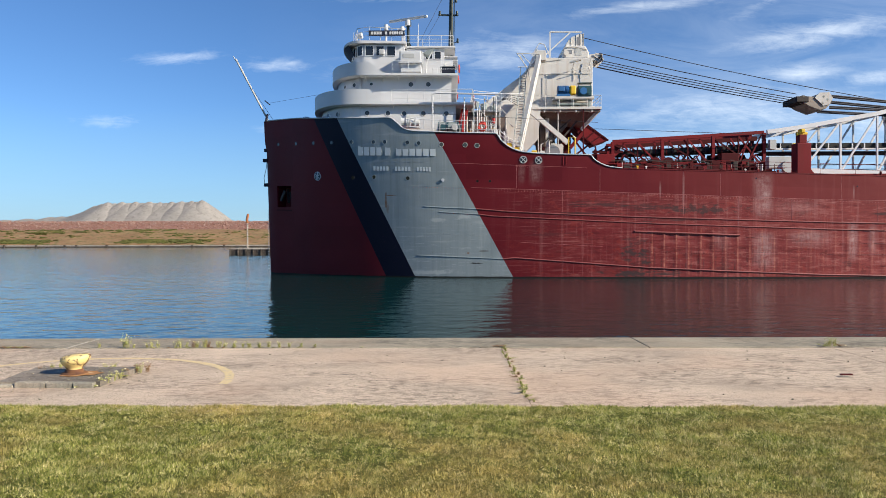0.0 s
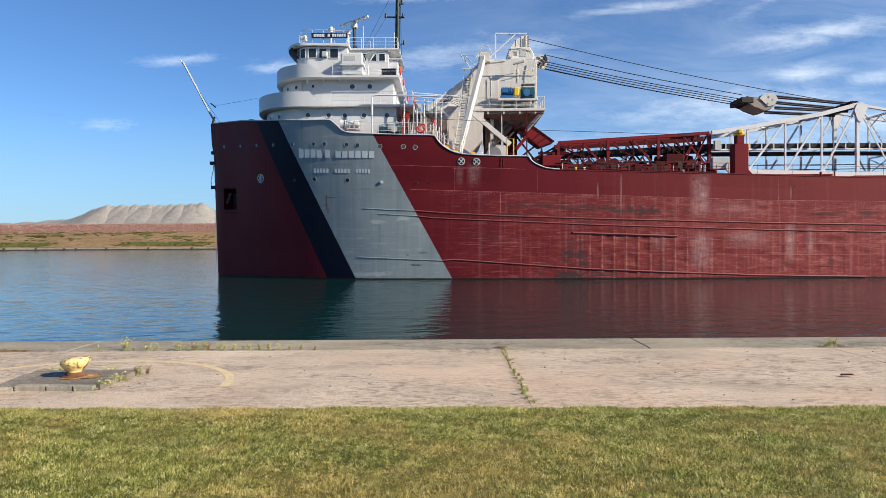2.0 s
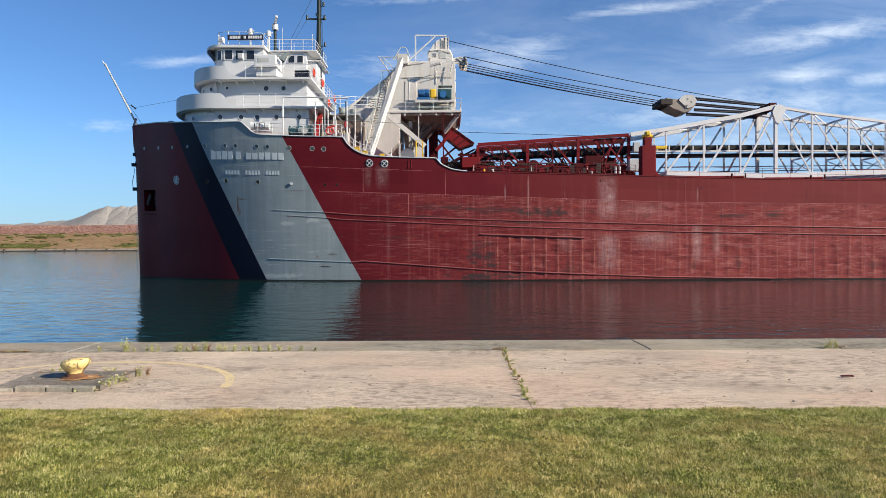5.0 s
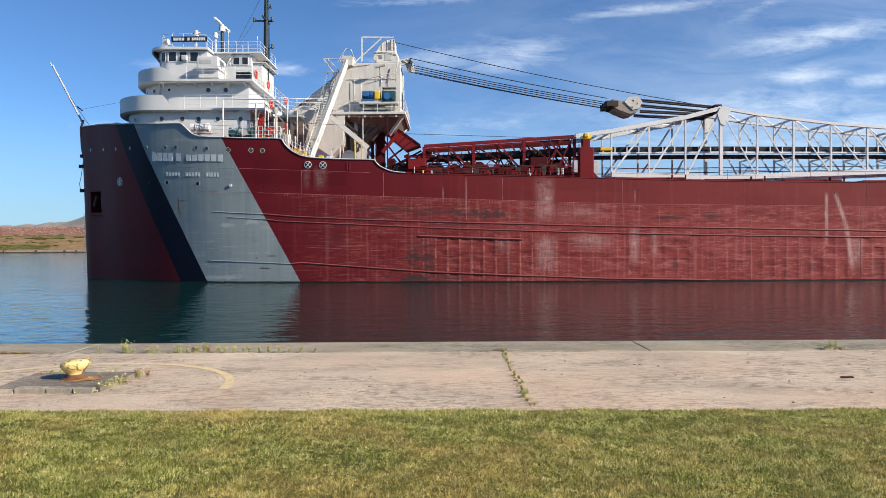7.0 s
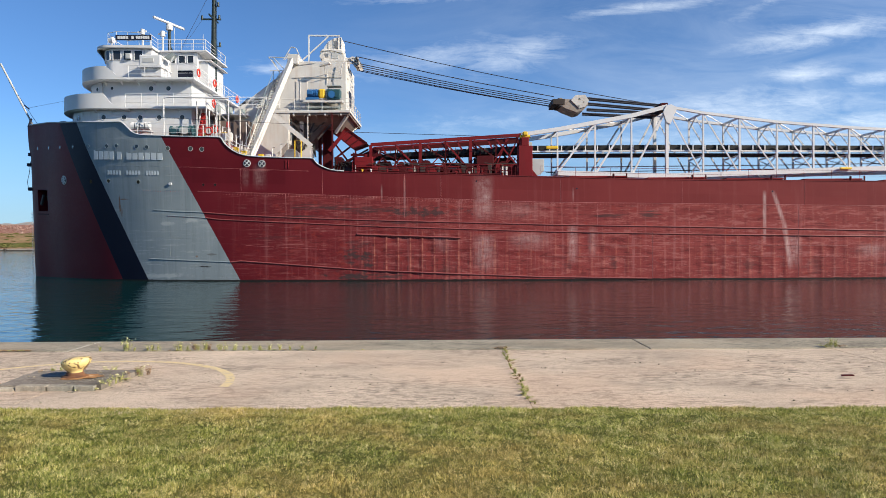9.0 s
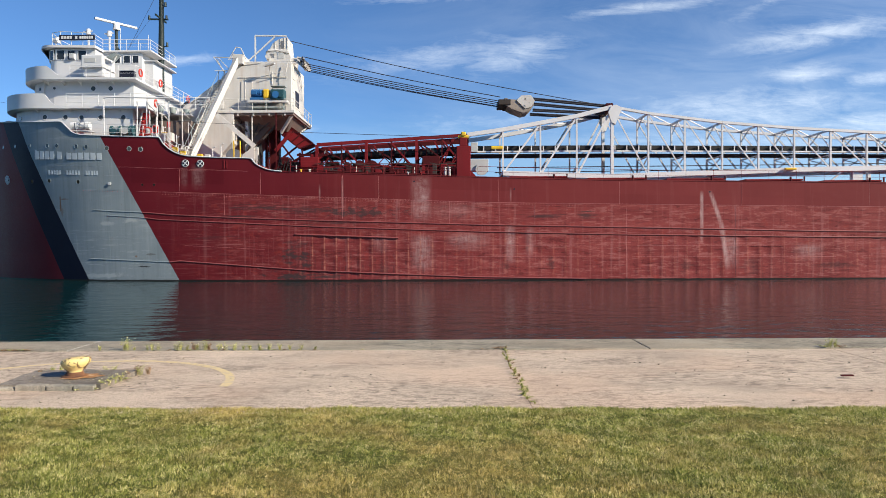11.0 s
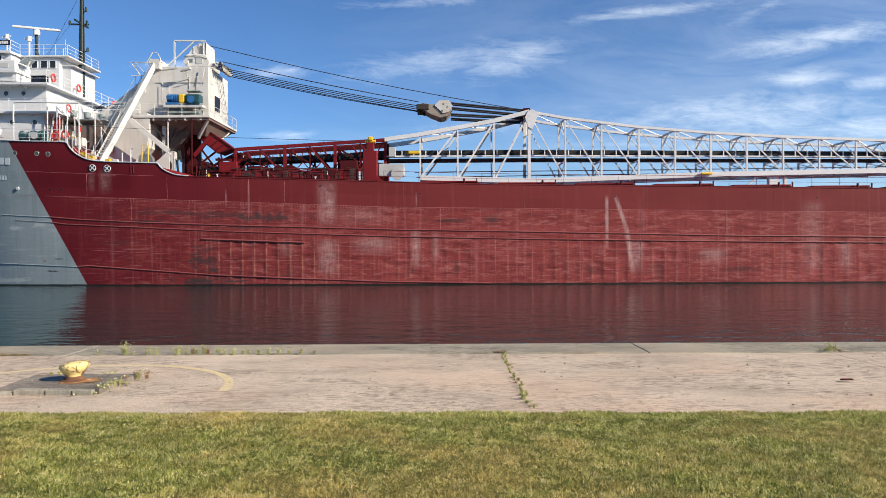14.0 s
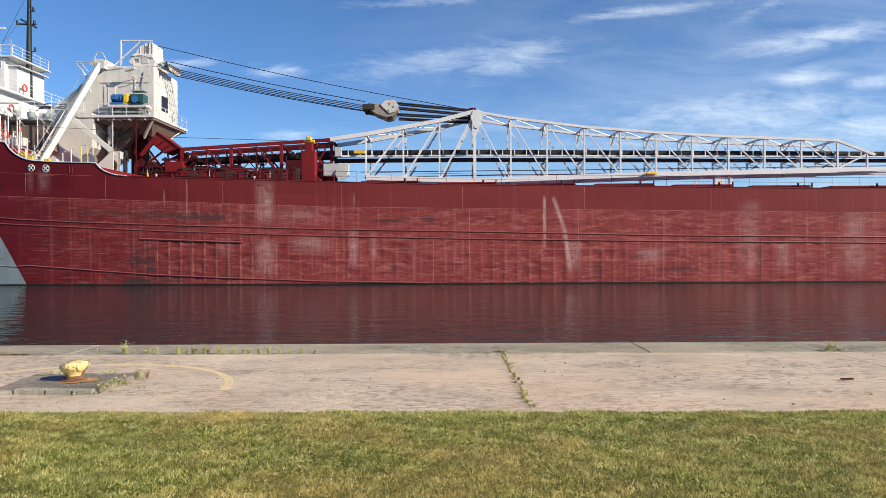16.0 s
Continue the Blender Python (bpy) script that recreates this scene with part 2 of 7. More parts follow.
    red = n.mix(mul(n.ramp(off, (0.02, 1.0), (0.085, 0.0)), mul(mul(worn, n.ramp(torn, (0.42, 0.15), (0.56, 1.0))), 0.9)), red, (0.44, 0.17, 0.12))
    for at, up, wide, tall, force in TAR:
        dx = mul(sub(x, at), 1.0 / wide)
        dz = mul(sub(z, up), 1.0 / tall)
        rim = n.math("SQRT", add(mul(dx, dx), mul(dz, dz)))
        smear = n.ramp(add(mul(rim, 0.17), mul(edge if tall > 0.36 else scratch, 1.25)), (0.66, 1.0), (0.78, 0.0))
        red = n.mix(mul(smear, force), red, (0.050, 0.034, 0.034))
    grey = n.mix(n.ramp(blotch, (0.3, 0.0), (0.7, 1.0)), (0.205, 0.240, 0.256), (0.268, 0.302, 0.312))
    grey = n.mix(mul(n.ramp(down, (0.50, 0.0), (0.70, 1.0)), 0.5), grey, (0.15, 0.178, 0.185))
    grey = n.mix(mul(n.ramp(down, (0.30, 1.0), (0.44, 0.0)), 0.4), grey, (0.36, 0.385, 0.39))
    grey = n.mix(mul(n.ramp(along, (0.58, 0.0), (0.7, 1.0)), 0.4), grey, (0.44, 0.45, 0.44))
    grey = n.mix(mul(n.ramp(mul(z, 0.1), (0.35, 1.0), (0.62, 0.0)), mul(n.ramp(scratch, (0.56, 0.0), (0.62, 1.0)), 0.55)), grey, (0.44, 0.46, 0.45))
    for at, up, wide, tall, force, tone in ((-6.05, 7.35, 0.10, 0.75, 0.9, (0.16, 0.085, 0.045)), (-5.6, 7.75, 0.55, 0.06, 0.8, (0.16, 0.085, 0.045)), (-5.9, 6.5, 0.16, 0.5, 0.5, (0.17, 0.11, 0.07)), (2.4, 1.35, 0.75, 0.09, 0.95, (0.03, 0.03, 0.03)), (1.7, 2.3, 0.14, 0.12, 0.7, (0.20, 0.09, 0.04)), (3.2, 2.5, 0.5, 0.10, 0.6, (0.09, 0.08, 0.07)), (-1.2, 5.4, 0.8, 0.25, 0.5, (0.46, 0.47, 0.46)), (1.2, 5.7, 0.9, 0.35, 0.5, (0.48, 0.49, 0.48)), (-2.0, 0.5, 2.6, 0.25, 0.6, (0.42, 0.44, 0.43))):
        dx, dz = mul(sub(x, at), 1.0 / wide), mul(sub(z, up), 1.0 / tall)
        rim = n.math("SQRT", add(mul(dx, dx), mul(dz, dz)))
        grey = n.mix(mul(n.ramp(add(mul(rim, 0.30), mul(edge, 0.95)), (0.62, 1.0), (0.78, 0.0)), force), grey, tone)
    navy = n.mix(fine, (0.003, 0.004, 0.012), (0.006, 0.007, 0.020))
    foot = n.math("LESS_THAN", add(z, mul(sub(edge, 0.5), 0.2)), 0.12)
    col = n.mix(side(0.475, -6.08), red, navy)
    col = n.mix(side(0.50, -3.24), col, grey)
    col = n.mix(side(0.543, 5.90), col, red)
    col = n.mix(mul(n.ramp(fine, (0.64, 0.0), (0.74, 1.0)), 0.35), col, (0.10, 0.03, 0.025))
    col = n.mix(mul(foot, 0.95), col, (0.014, 0.012, 0.011))
    n.colour(col)
    n.rough(n.ramp(fine, (0.2, 0.44), (0.8, 0.62)))
    height = add(mul(blotch, 0.6), mul(n.noise(1.0, 2, 0.5, n.where((0.30, 0.3, 0.55))), 0.9))
    n.bump(add(height, add(mul(fine, 0.05), mul(scratch, 0.05))), 0.75, 0.07)
    return n.m


HULL = hull_paint()
# scuffed red, lightened to hold the highlight along the strakes' tops
STRAKE = paint("sunlit_scuffed_strake_paint", (0.24, 0.055, 0.052), 0.55, 0.4, (0.06, 0.04, 0.035), 0.62, 0.4)
SEAM = paint("weld_bead_paint", (0.40, 0.13, 0.125), 0.6, 0.3, (0.45, 0.25, 0.22), 0.6, 0.2)


def water():
    n = Nodes("channel_water", 0.06, 0.0, 0.5)
    n.b.inputs["IOR"].default_value = 1.34
    n.colour(n.mix(n.noise(0.02, 3), (0.003, 0.026, 0.025), (0.004, 0.032, 0.031)))
    swell = n.noise(1.0, 2, 0.5, n.where((0.5, 0.72, 1), (0, 0, 0.12)))
    chop = n.noise(1.0, 3, 0.55, n.where((1.1, 1.7, 1), (0, 0, -0.2)), 0.3)
    mid = n.noise(1.0, 2, 0.5, n.where((3.0, 4.6, 1), (0, 0, 0.25)), 0.2)
    fine = n.noise(1.0, 2, 0.5, n.where((4.5, 8.0, 1), (0, 0, 0.1)))
    calm = n.ramp(n.noise(1.0, 3, 0.5, n.where((0.012, 0.05, 1))), (0.35, 0.7), (0.65, 1.0))
    h = n.math("ADD", n.math("MULTIPLY", swell, 1.4), n.math("ADD", n.math("MULTIPLY", chop, 0.55), n.math("ADD", n.math("MULTIPLY", mid, 0.13), n.math("MULTIPLY", fine, 0.05))))
    n.bump(n.math("MULTIPLY", h, calm), 1.0, 0.066)
    return n.m


WATER = water()


def concrete(name, c, grain=1.0, stain=0.5):
    n = Nodes(name, 0.9, 0.0, 0.25)
    big = n.noise(0.55, 5, 0.6)
    broom = n.noise(1.0, 9, 0.78, n.where((7.0, 16.0, 3)), 0.6)
    zone = n.noise(0.9, 4, 0.6, n.where((0.7, 1.6, 1), (0, 0, 0), (3, 8, 0)))
    grit = n.noise(70.0, 3, 0.7)
    dirt = n.noise(1.0, 6, 0.65, n.where((0.8, 1.7, 1), (0, 0, 0), (5, 2, 0)), 0.4)
    col = n.mix(n.ramp(big, (0.32, 0.0), (0.68, 1.0)), shade(c, 0.82), shade(c, 1.14))
    col = n.mix(n.math("MULTIPLY", n.ramp(dirt, (0.50, 0.0), (0.68, 1.0)), stain), col, shade(c, 0.50))
    col = n.mix(n.math("MULTIPLY", n.math("MULTIPLY", n.ramp(broom, (0.49, 0.0), (0.57, 1.0)), n.ramp(zone, (0.40, 0.08), (0.58, 1.0))), 1.0 * grain), col, shade(c, 0.27))
    col = n.mix(n.math("MULTIPLY", n.ramp(broom, (0.34, 1.0), (0.46, 0.0)), 0.4 * grain), col, shade(c, 1.35))
    col = n.mix(n.math("MULTIPLY", n.ramp(grit, (0.52, 0.0), (0.60, 1.0)), 0.8), col, shade(c, 0.36))
    col = n.mix(n.math("MULTIPLY", n.ramp(n.noise(0.45, 3, 0.5, n.where((1, 1.5, 1), (0, 0, 0), (11, 4, 0))), (0.48, 0.0), (0.66, 1.0)), 0.35 * grain), col, (c[0] * 1.02, c[1] * 0.86, c[2] * 0.78))
    n.colour(col)
    n.bump(n.math("ADD", n.math("MULTIPLY", broom, 0.6), n.math("MULTIPLY", grit, 0.4)), 0.5, 0.012)
    return n.m


CONCRETE = concrete("pinkish_worn_concrete", (0.62, 0.488, 0.368), 0.8, 0.5)
COPING = concrete("grey_coping_concrete", (0.375, 0.325, 0.245), 0.8, 0.7)
PAD = concrete("dark_pad_concrete", (0.27, 0.232, 0.19), 0.7, 0.8)
SEALANT = concrete("weathered_joint_sealant", (0.50, 0.46, 0.40), 0.6, 0.9)

n = Nodes("worn_yellow_line", 0.85)
n.colour(n.mix(n.ramp(n.noise(22, 5, 0.7), (0.45, 0.0), (0.62, 1.0)), (0.70, 0.54, 0.27), (0.52, 0.41, 0.29)))
LINE = n.m

n = Nodes("bollard_yellow_paint", 0.55)
flake = n.noise(9.0, 7, 0.68, None, 1.0)
n.colour(n.mix(n.ramp(flake, (0.515, 0.0), (0.55, 1.0)), n.mix(n.noise(3, 3), (0.74, 0.53, 0.17), (0.84, 0.68, 0.31)), n.mix(n.noise(20, 3), (0.09, 0.05, 0.03), (0.24, 0.13, 0.06))))
n.bump(n.ramp(flake, (0.52, 1.0), (0.58, 0.0)), 0.5, 0.01)
BOLLARD = n.m

CURB = concrete("mossy_curb_concrete", (0.46, 0.42, 0.34), 0.9, 1.0)

n = Nodes("rust_wash", 0.9, 0.0, 0.2)
n.colour(n.ramp(n.noise(9, 6, 0.7, None, 0.4), (0.34, (0.16, 0.13, 0.10)), (0.46, (0.30, 0.15, 0.06)), (0.58, (0.40, 0.21, 0.09)), (0.7, (0.55, 0.42, 0.28))))
RUSTWASH = n.m

n = Nodes("rusty_iron", 0.9)
n.colour(n.ramp(n.noise(8, 5, 0.65), (0.3, (0.07, 0.03, 0.02)), (0.55, (0.17, 0.075, 0.03)), (0.75, (0.36, 0.22, 0.10))))
RUST = n.m


def grass_blade():
    n = Nodes("lawn_blades", 0.5, 0.0, 0.35)
    g = n.node("NewGeometry")
    rnd = g.outputs["Random Per Island"]
    zone = n.noise(0.8, 6, 0.7, None, 0.1)
    tuft = n.noise(1.0, 3, 0.6, n.where((34, 21, 1)))
    pick = n.math("ADD", n.math("MULTIPLY", rnd, 0.62), n.math("ADD", n.math("MULTIPLY", n.math("SUBTRACT", tuft, 0.30), 1.1), n.math("MULTIPLY", n.math("SUBTRACT", n.noise(5.0, 3, 0.6), 0.5), 0.9)), True)
    green = n.ramp(pick, (0.05, (0.045, 0.062, 0.012)), (0.33, (0.20, 0.235, 0.040)), (0.60, (0.42, 0.41, 0.10)), (0.92, (0.84, 0.74, 0.38)))
    dry = n.ramp(pick, (0.05, (0.13, 0.10, 0.02)), (0.5, (0.48, 0.38, 0.11)), (0.95, (0.86, 0.68, 0.32)))
    col = n.mix(n.ramp(zone, (0.44, 0.0), (0.60, 0.95)), green, dry)
    patch = n.ramp(n.noise(1.0, 4, 0.6, n.where((2.2, 3.6, 1), (0, 0, 0), (7, 1, 0)), 0.4), (0.40, 0.80), (0.58, 1.12))
    col = n.mix(1.0, col, patch, "MULTIPLY")
    n.colour(col)
    thin, mx = n.node("BsdfTranslucent"), n.node("MixShader", Fac=0.32)
    n.link(col, thin.inputs["Color"])
    n.link(n.b.outputs[0], mx.inputs[1])
    n.link(thin.outputs[0], mx.inputs[2])
    n.link(mx.outputs[0], n.t.nodes["Material Output"].inputs["Surface"])
    return n.m


BLADE = grass_blade()
n = Nodes("lawn_soil", 0.95, 0.0, 0.1)
n.colour(n.mix(n.ramp(n.noise(0.8, 6, 0.7, None, 0.1), (0.42, 0.0), (0.64, 1.0)), n.mix(n.noise(45, 4), (0.05, 0.057, 0.012), (0.12, 0.12, 0.028)), n.mix(n.noise(45, 4), (0.10, 0.085, 0.022), (0.24, 0.19, 0.06))))
n.bump(n.noise(60, 4), 0.8, 0.03)
SOIL = n.m

n = Nodes("weed_green", 0.6)
n.colour(n.mix(n.noise(12, 2), (0.24, 0.27, 0.06), (0.50, 0.46, 0.16)))
WEED = n.m
n = Nodes("weed_flower", 0.6)
n.colour(n.mix(n.noise(30, 2), (0.80, 0.68, 0.26), (0.84, 0.80, 0.58)))
FLOWER = n.m
n = Nodes("dry_weed", 0.8)
n.colour(n.mix(n.noise(12, 2), (0.22, 0.12, 0.06), (0.38, 0.24, 0.11)))
DRYWEED = n.m


def shore(name, a, b, c, scale=0.25):
    n = Nodes(name, 0.95, 0.0, 0.2)
    k = n.noise(scale, 6, 0.7)
    col = n.mix(n.ramp(k, (0.40, 0.0), (0.6, 1.0)), a, b)
    n.colour(n.mix(n.ramp(n.noise(scale * 5, 4, 0.7), (0.52, 0.0), (0.64, 1.0)), col, c))
    n.bump(k, 0.6, 1.0)
    return n.m


RUBBLE = shore("pink_rubble", (0.17, 0.075, 0.055), (0.28, 0.13, 0.095), (0.42, 0.30, 0.25), 0.35)
BANK = shore("dry_brown_bank", (0.24, 0.13, 0.065), (0.31, 0.20, 0.10), (0.10, 0.11, 0.03), 0.07)
SCRUB = shore("green_scrub", (0.06, 0.075, 0.018), (0.12, 0.12, 0.03), (0.20, 0.16, 0.06), 0.3)
STONE = shore("crushed_limestone", (0.255, 0.235, 0.215), (0.31, 0.285, 0.26), (0.22, 0.20, 0.18), 0.06)
BOULDER = shore("pale_pink_boulders", (0.22, 0.10, 0.075), (0.34, 0.21, 0.165), (0.50, 0.42, 0.37), 0.5)
QUAY = shore("far_quay_stone", (0.34, 0.30, 0.26), (0.46, 0.41, 0.35), (0.15, 0.12, 0.10), 0.5)
TIMBER = shore("dark_wet_timber", (0.045, 0.035, 0.03), (0.08, 0.065, 0.055), (0.15, 0.13, 0.11), 0.8)


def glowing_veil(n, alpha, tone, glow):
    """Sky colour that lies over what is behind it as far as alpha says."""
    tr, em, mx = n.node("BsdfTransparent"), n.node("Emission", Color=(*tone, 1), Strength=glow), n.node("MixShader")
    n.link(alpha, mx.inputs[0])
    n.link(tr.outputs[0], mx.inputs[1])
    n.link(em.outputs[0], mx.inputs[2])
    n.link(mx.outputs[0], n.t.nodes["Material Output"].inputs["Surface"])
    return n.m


# high cirrus: bearing and height on the sky sheet in its own units, half length, half height, lean in degrees, thickness
CLOUDS = [(-10, 327, 230, 34, 8, 0.62), (125, 330, 110, 36, 10, 0.80), (530, 232, 290, 44, 2, 0.78), (670, 364, 170, 26, 9, 0.85), (640, 296, 85, 22, 4, 0.80), (370, 414, 170, 13, 6, 0.78), (560, 414, 75, 16, 26, 0.5),
          (-290, 310, 75, 15, 0, 0.75), (-460, 324, 90, 13, 3, 0.75), (-590, 212, 80, 14, 0, 0.65), (60, 212, 150, 26, 3, 0.55), (-274, 198, 70, 15, 0, 0.70), (770, 206, 170, 40, 0, 0.75), (-40, 432, 170, 14, 3, 0.6), (760, 286, 60, 18, 5, 0.75), (440, 178, 330, 34, 0, 0.55)]


def cirrus():
    """Thin high cloud: torn, combed streaks that fade out to their rims."""
    n = Nodes("cirrus_streaks")
    x, y, _ = n.split()[:3]
    fib = n.noise(1.0, 12, 0.66, n.where((0.0075, 0.036, 1), (0, 0, -0.16)), 1.3)
    puff = n.noise(1.0, 10, 0.68, n.where((0.020, 0.048, 1), (0, 0, 0.35), (3, 8, 0)), 0.8)
    comb = n.noise(1.0, 6, 0.7, n.where((0.024, 0.15, 1), (0, 0, -0.30), (5, 2, 0)), 0.7)
    body = n.math("ADD", n.math("MULTIPLY", fib, 0.50), n.math("ADD", n.math("MULTIPLY", puff, 0.34), n.math("MULTIPLY", comb, 0.16)))
    cover = None
    for cx, cy, w, h, lean, thick in CLOUDS:
        c, q = math.cos(radians(lean)), math.sin(radians(lean))
        dx, dy = n.math("SUBTRACT", x, cx), n.math("SUBTRACT", y, cy)
        a = n.math("ADD", n.math("MULTIPLY", dx, c / w), n.math("MULTIPLY", dy, q / w))
        b = n.math("ADD", n.math("MULTIPLY", dx, -q / h), n.math("MULTIPLY", dy, c / h))
        bell = n.math("MULTIPLY", n.math("EXPONENT", n.math("MULTIPLY", n.math("ADD", n.math("MULTIPLY", a, a), n.math("MULTIPLY", b, b)), -1.0)), thick)
        cover = bell if cover is None else n.math("MAXIMUM", cover, bell)
    alpha = n.ramp(n.math("ADD", body, n.math("MULTIPLY", cover, 0.36)), (0.60, 0.0), (1.02, 0.56))
    alpha = n.math("MULTIPLY", alpha, n.math("MULTIPLY", cover, 1.5, True))
    # a thin milky veil over the brighter half of the sky
    veil = n.math("MULTIPLY", n.ramp(x, (-350.0, 0.0), (650.0, 1.0)), n.ramp(n.noise(1.0, 8, 0.62, n.where((0.004, 0.014, 1), (0, 0, -0.2), (1, 9, 0)), 0.8), (0.36, 0.05), (0.66, 0.24)))
    alpha = n.math("ADD", alpha, n.math("MULTIPLY", veil, n.ramp(y, (120.0, 1.0), (480.0, 0.45))), True)
    return glowing_veil(n, alpha, (0.93, 0.96, 1.0), 0.86)


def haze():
    """Dull blue haze painted over the sky's bright rim, thickest at the horizon."""
    n = Nodes("painted_horizon_haze")
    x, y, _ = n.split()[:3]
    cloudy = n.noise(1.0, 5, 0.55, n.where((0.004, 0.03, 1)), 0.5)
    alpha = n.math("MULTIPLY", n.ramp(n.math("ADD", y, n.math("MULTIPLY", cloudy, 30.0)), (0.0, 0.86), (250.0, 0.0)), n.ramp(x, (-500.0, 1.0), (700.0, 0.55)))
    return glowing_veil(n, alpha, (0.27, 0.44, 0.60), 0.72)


# ---- mesh helpers ----
def part(name, bm, material, parent=None, label="", smooth=False):
    """Link a bmesh as one mesh object, under a thing or a part of it."""
    me = bpy.data.meshes.new(name)
    bm.normal_update()
    bm.to_mesh(me)
    bm.free()
    me.materials.append(material)
    if smooth:
        me.polygons.foreach_set("use_smooth", [True] * len(me.polygons))
        me.set_sharp_from_angle(angle=radians(38))
    ob = new(name, me)
    if parent is not None:
        ob.parent = parent
    return tagged(ob, label)


def box(bm, x0, x1, y0, y1, z0, z1, bevel=0.0):
    v = [bm.verts.new(p) for p in ((x0, y0, z0), (x1, y0, z0), (x1, y1, z0), (x0, y1, z0), (x0, y0, z1), (x1, y0, z1), (x1, y1, z1), (x0, y1, z1))]
    f = [bm.faces.new([v[i] for i in q]) for q in ((3, 2, 1, 0), (4, 5, 6, 7), (0, 1, 5, 4), (1, 2, 6, 5), (2, 3, 7, 6), (3, 0, 4, 7))]
    if bevel:
        bmesh.ops.bevel(bm, geom=list({e for q in f for e in q.edges}), offset=bevel, segments=2, affect="EDGES", profile=0.5)
    return v


def beam(bm, p, q, w, h):
    """A straight bar of w by h from p to q."""
    p, q = Vector(p), Vector(q)
    d = (q - p).normalized()
    up = Vector((0, 0, 1)) if abs(d.z) < 0.95 else Vector((0, 1, 0))
    s = d.cross(up).normalized()
    u = s.cross(d).normalized()
    v = [bm.verts.new(c + s * (a * w / 2) + u * (b * h / 2)) for c in (p, q) for a, b in ((-1, -1), (1, -1), (1, 1), (-1, 1))]
    for f in ((3, 2, 1, 0), (4, 5, 6, 7), (0, 1, 5, 4), (1, 2, 6, 5), (2, 3, 7, 6), (3, 0, 4, 7)):
        bm.faces.new([v[i] for i in f])


def tube(bm, pts, r, n=6):
    """A round bar along a line of points."""
    pts = [Vector(p) for p in pts]
    rings = []
    for i, p in enumerate(pts):
        d = (pts[min(i + 1, len(pts) - 1)] - pts[max(i - 1, 0)]).normalized()
        up = Vector((0, 0, 1)) if abs(d.z) < 0.9 else Vector((0, 1, 0))
        s = d.cross(up).normalized()
        u = s.cross(d).normalized()
        rings.append([bm.verts.new(p + s * r * math.cos(2 * math.pi * k / n) + u * r * math.sin(2 * math.pi * k / n)) for k in range(n)])
    for a, b in zip(rings, rings[1:]):
        for k in range(n):
            bm.faces.new((a[k], a[(k + 1) % n], b[(k + 1) % n], b[k]))
    bm.faces.new(rings[0][::-1])
    bm.faces.new(rings[-1])


def cone(bm, p, q, r0, r1, n=16):
    """A round drum or cone from p to q."""
    p, q = Vector(p), Vector(q)
    d = (q - p).normalized()
    up = Vector((0, 0, 1)) if abs(d.z) < 0.9 else Vector((0, 1, 0))
    s = d.cross(up).normalized()
    u = s.cross(d).normalized()
    a, b = [[bm.verts.new(c + s * r * math.cos(2 * math.pi * k / n) + u * r * math.sin(2 * math.pi * k / n)) for k in range(n)] for c, r in ((p, r0), (q, r1))]
    for k in range(n):
        bm.faces.new((a[k], a[(k + 1) % n], b[(k + 1) % n], b[k]))
    bm.faces.new(a[::-1])
    bm.faces.new(b)


def prism(bm, outline, z0, z1, lift=None):
    """An upright slab over a plan outline; lift(x) raises it along the ship's sheer."""
    lift = lift or (lambda x: 0.0)
    a = [bm.verts.new((x, y, z0 + lift(x))) for x, y in outline]
    b = [bm.verts.new((x, y, z1 + lift(x))) for x, y in outline]
    n = len(outline)
    for k in range(n):
        bm.faces.new((a[k], a[(k + 1) % n], b[(k + 1) % n], b[k]))
    bm.faces.new(a[::-1])
    bm.faces.new(b)


def plate(bm, corners, y0, y1):
    """A thick plate whose side profile is given in (x, z), from y0 to y1."""
    a = [bm.verts.new((x, y0, z)) for x, z in corners]
    b = [bm.verts.new((x, y1, z)) for x, z in corners]
    n = len(corners)
    for k in range(n):
        bm.faces.new((a[k], b[k], b[(k + 1) % n], a[(k + 1) % n]))
    bm.faces.new(a)
    bm.faces.new(b[::-1])


def bar(name, p, q, w, h, material, parent, label=""):
    bm = bmesh.new()
    beam(bm, p, q, w, h)
    return part(name, bm, material, parent, label)


def pipe(name, pts, r, material, parent, label="", n=6):
    bm = bmesh.new()
    tube(bm, pts, r, n)
    return part(name, bm, material, parent, label, True)


def drum(name, p, q, r0, r1, material, parent, label="", n=16):
    bm = bmesh.new()
    cone(bm, p, q, r0, r1, n)
    return part(name, bm, material, parent, label)


def block(name, x0, x1, y0, y1, z0, z1, material, parent, label="", bevel=0.03):
    bm = bmesh.new()
    box(bm, x0, x1, y0, y1, z0, z1, bevel)
    return part(name, bm, material, parent, label)


def torus(bm, c, axis, R, r, n=20, k=6):
    c, axis = Vector(c), Vector(axis).normalized()
    s = axis.cross(Vector((0, 0, 1)) if abs(axis.z) < 0.9 else Vector((1, 0, 0))).normalized()
    u = axis.cross(s)
    ring = []
    for i in range(n):
        d = s * math.cos(2 * math.pi * i / n) + u * math.sin(2 * math.pi * i / n)
        ring.append([bm.verts.new(c + d * (R + r * math.cos(2 * math.pi * j / k)) + axis * r * math.sin(2 * math.pi * j / k)) for j in range(k)])
    for i in range(n):
        a, b = ring[i], ring[(i + 1) % n]
        for j in range(k):
            bm.faces.new((a[j], b[j], b[(j + 1) % k], a[(j + 1) % k]))


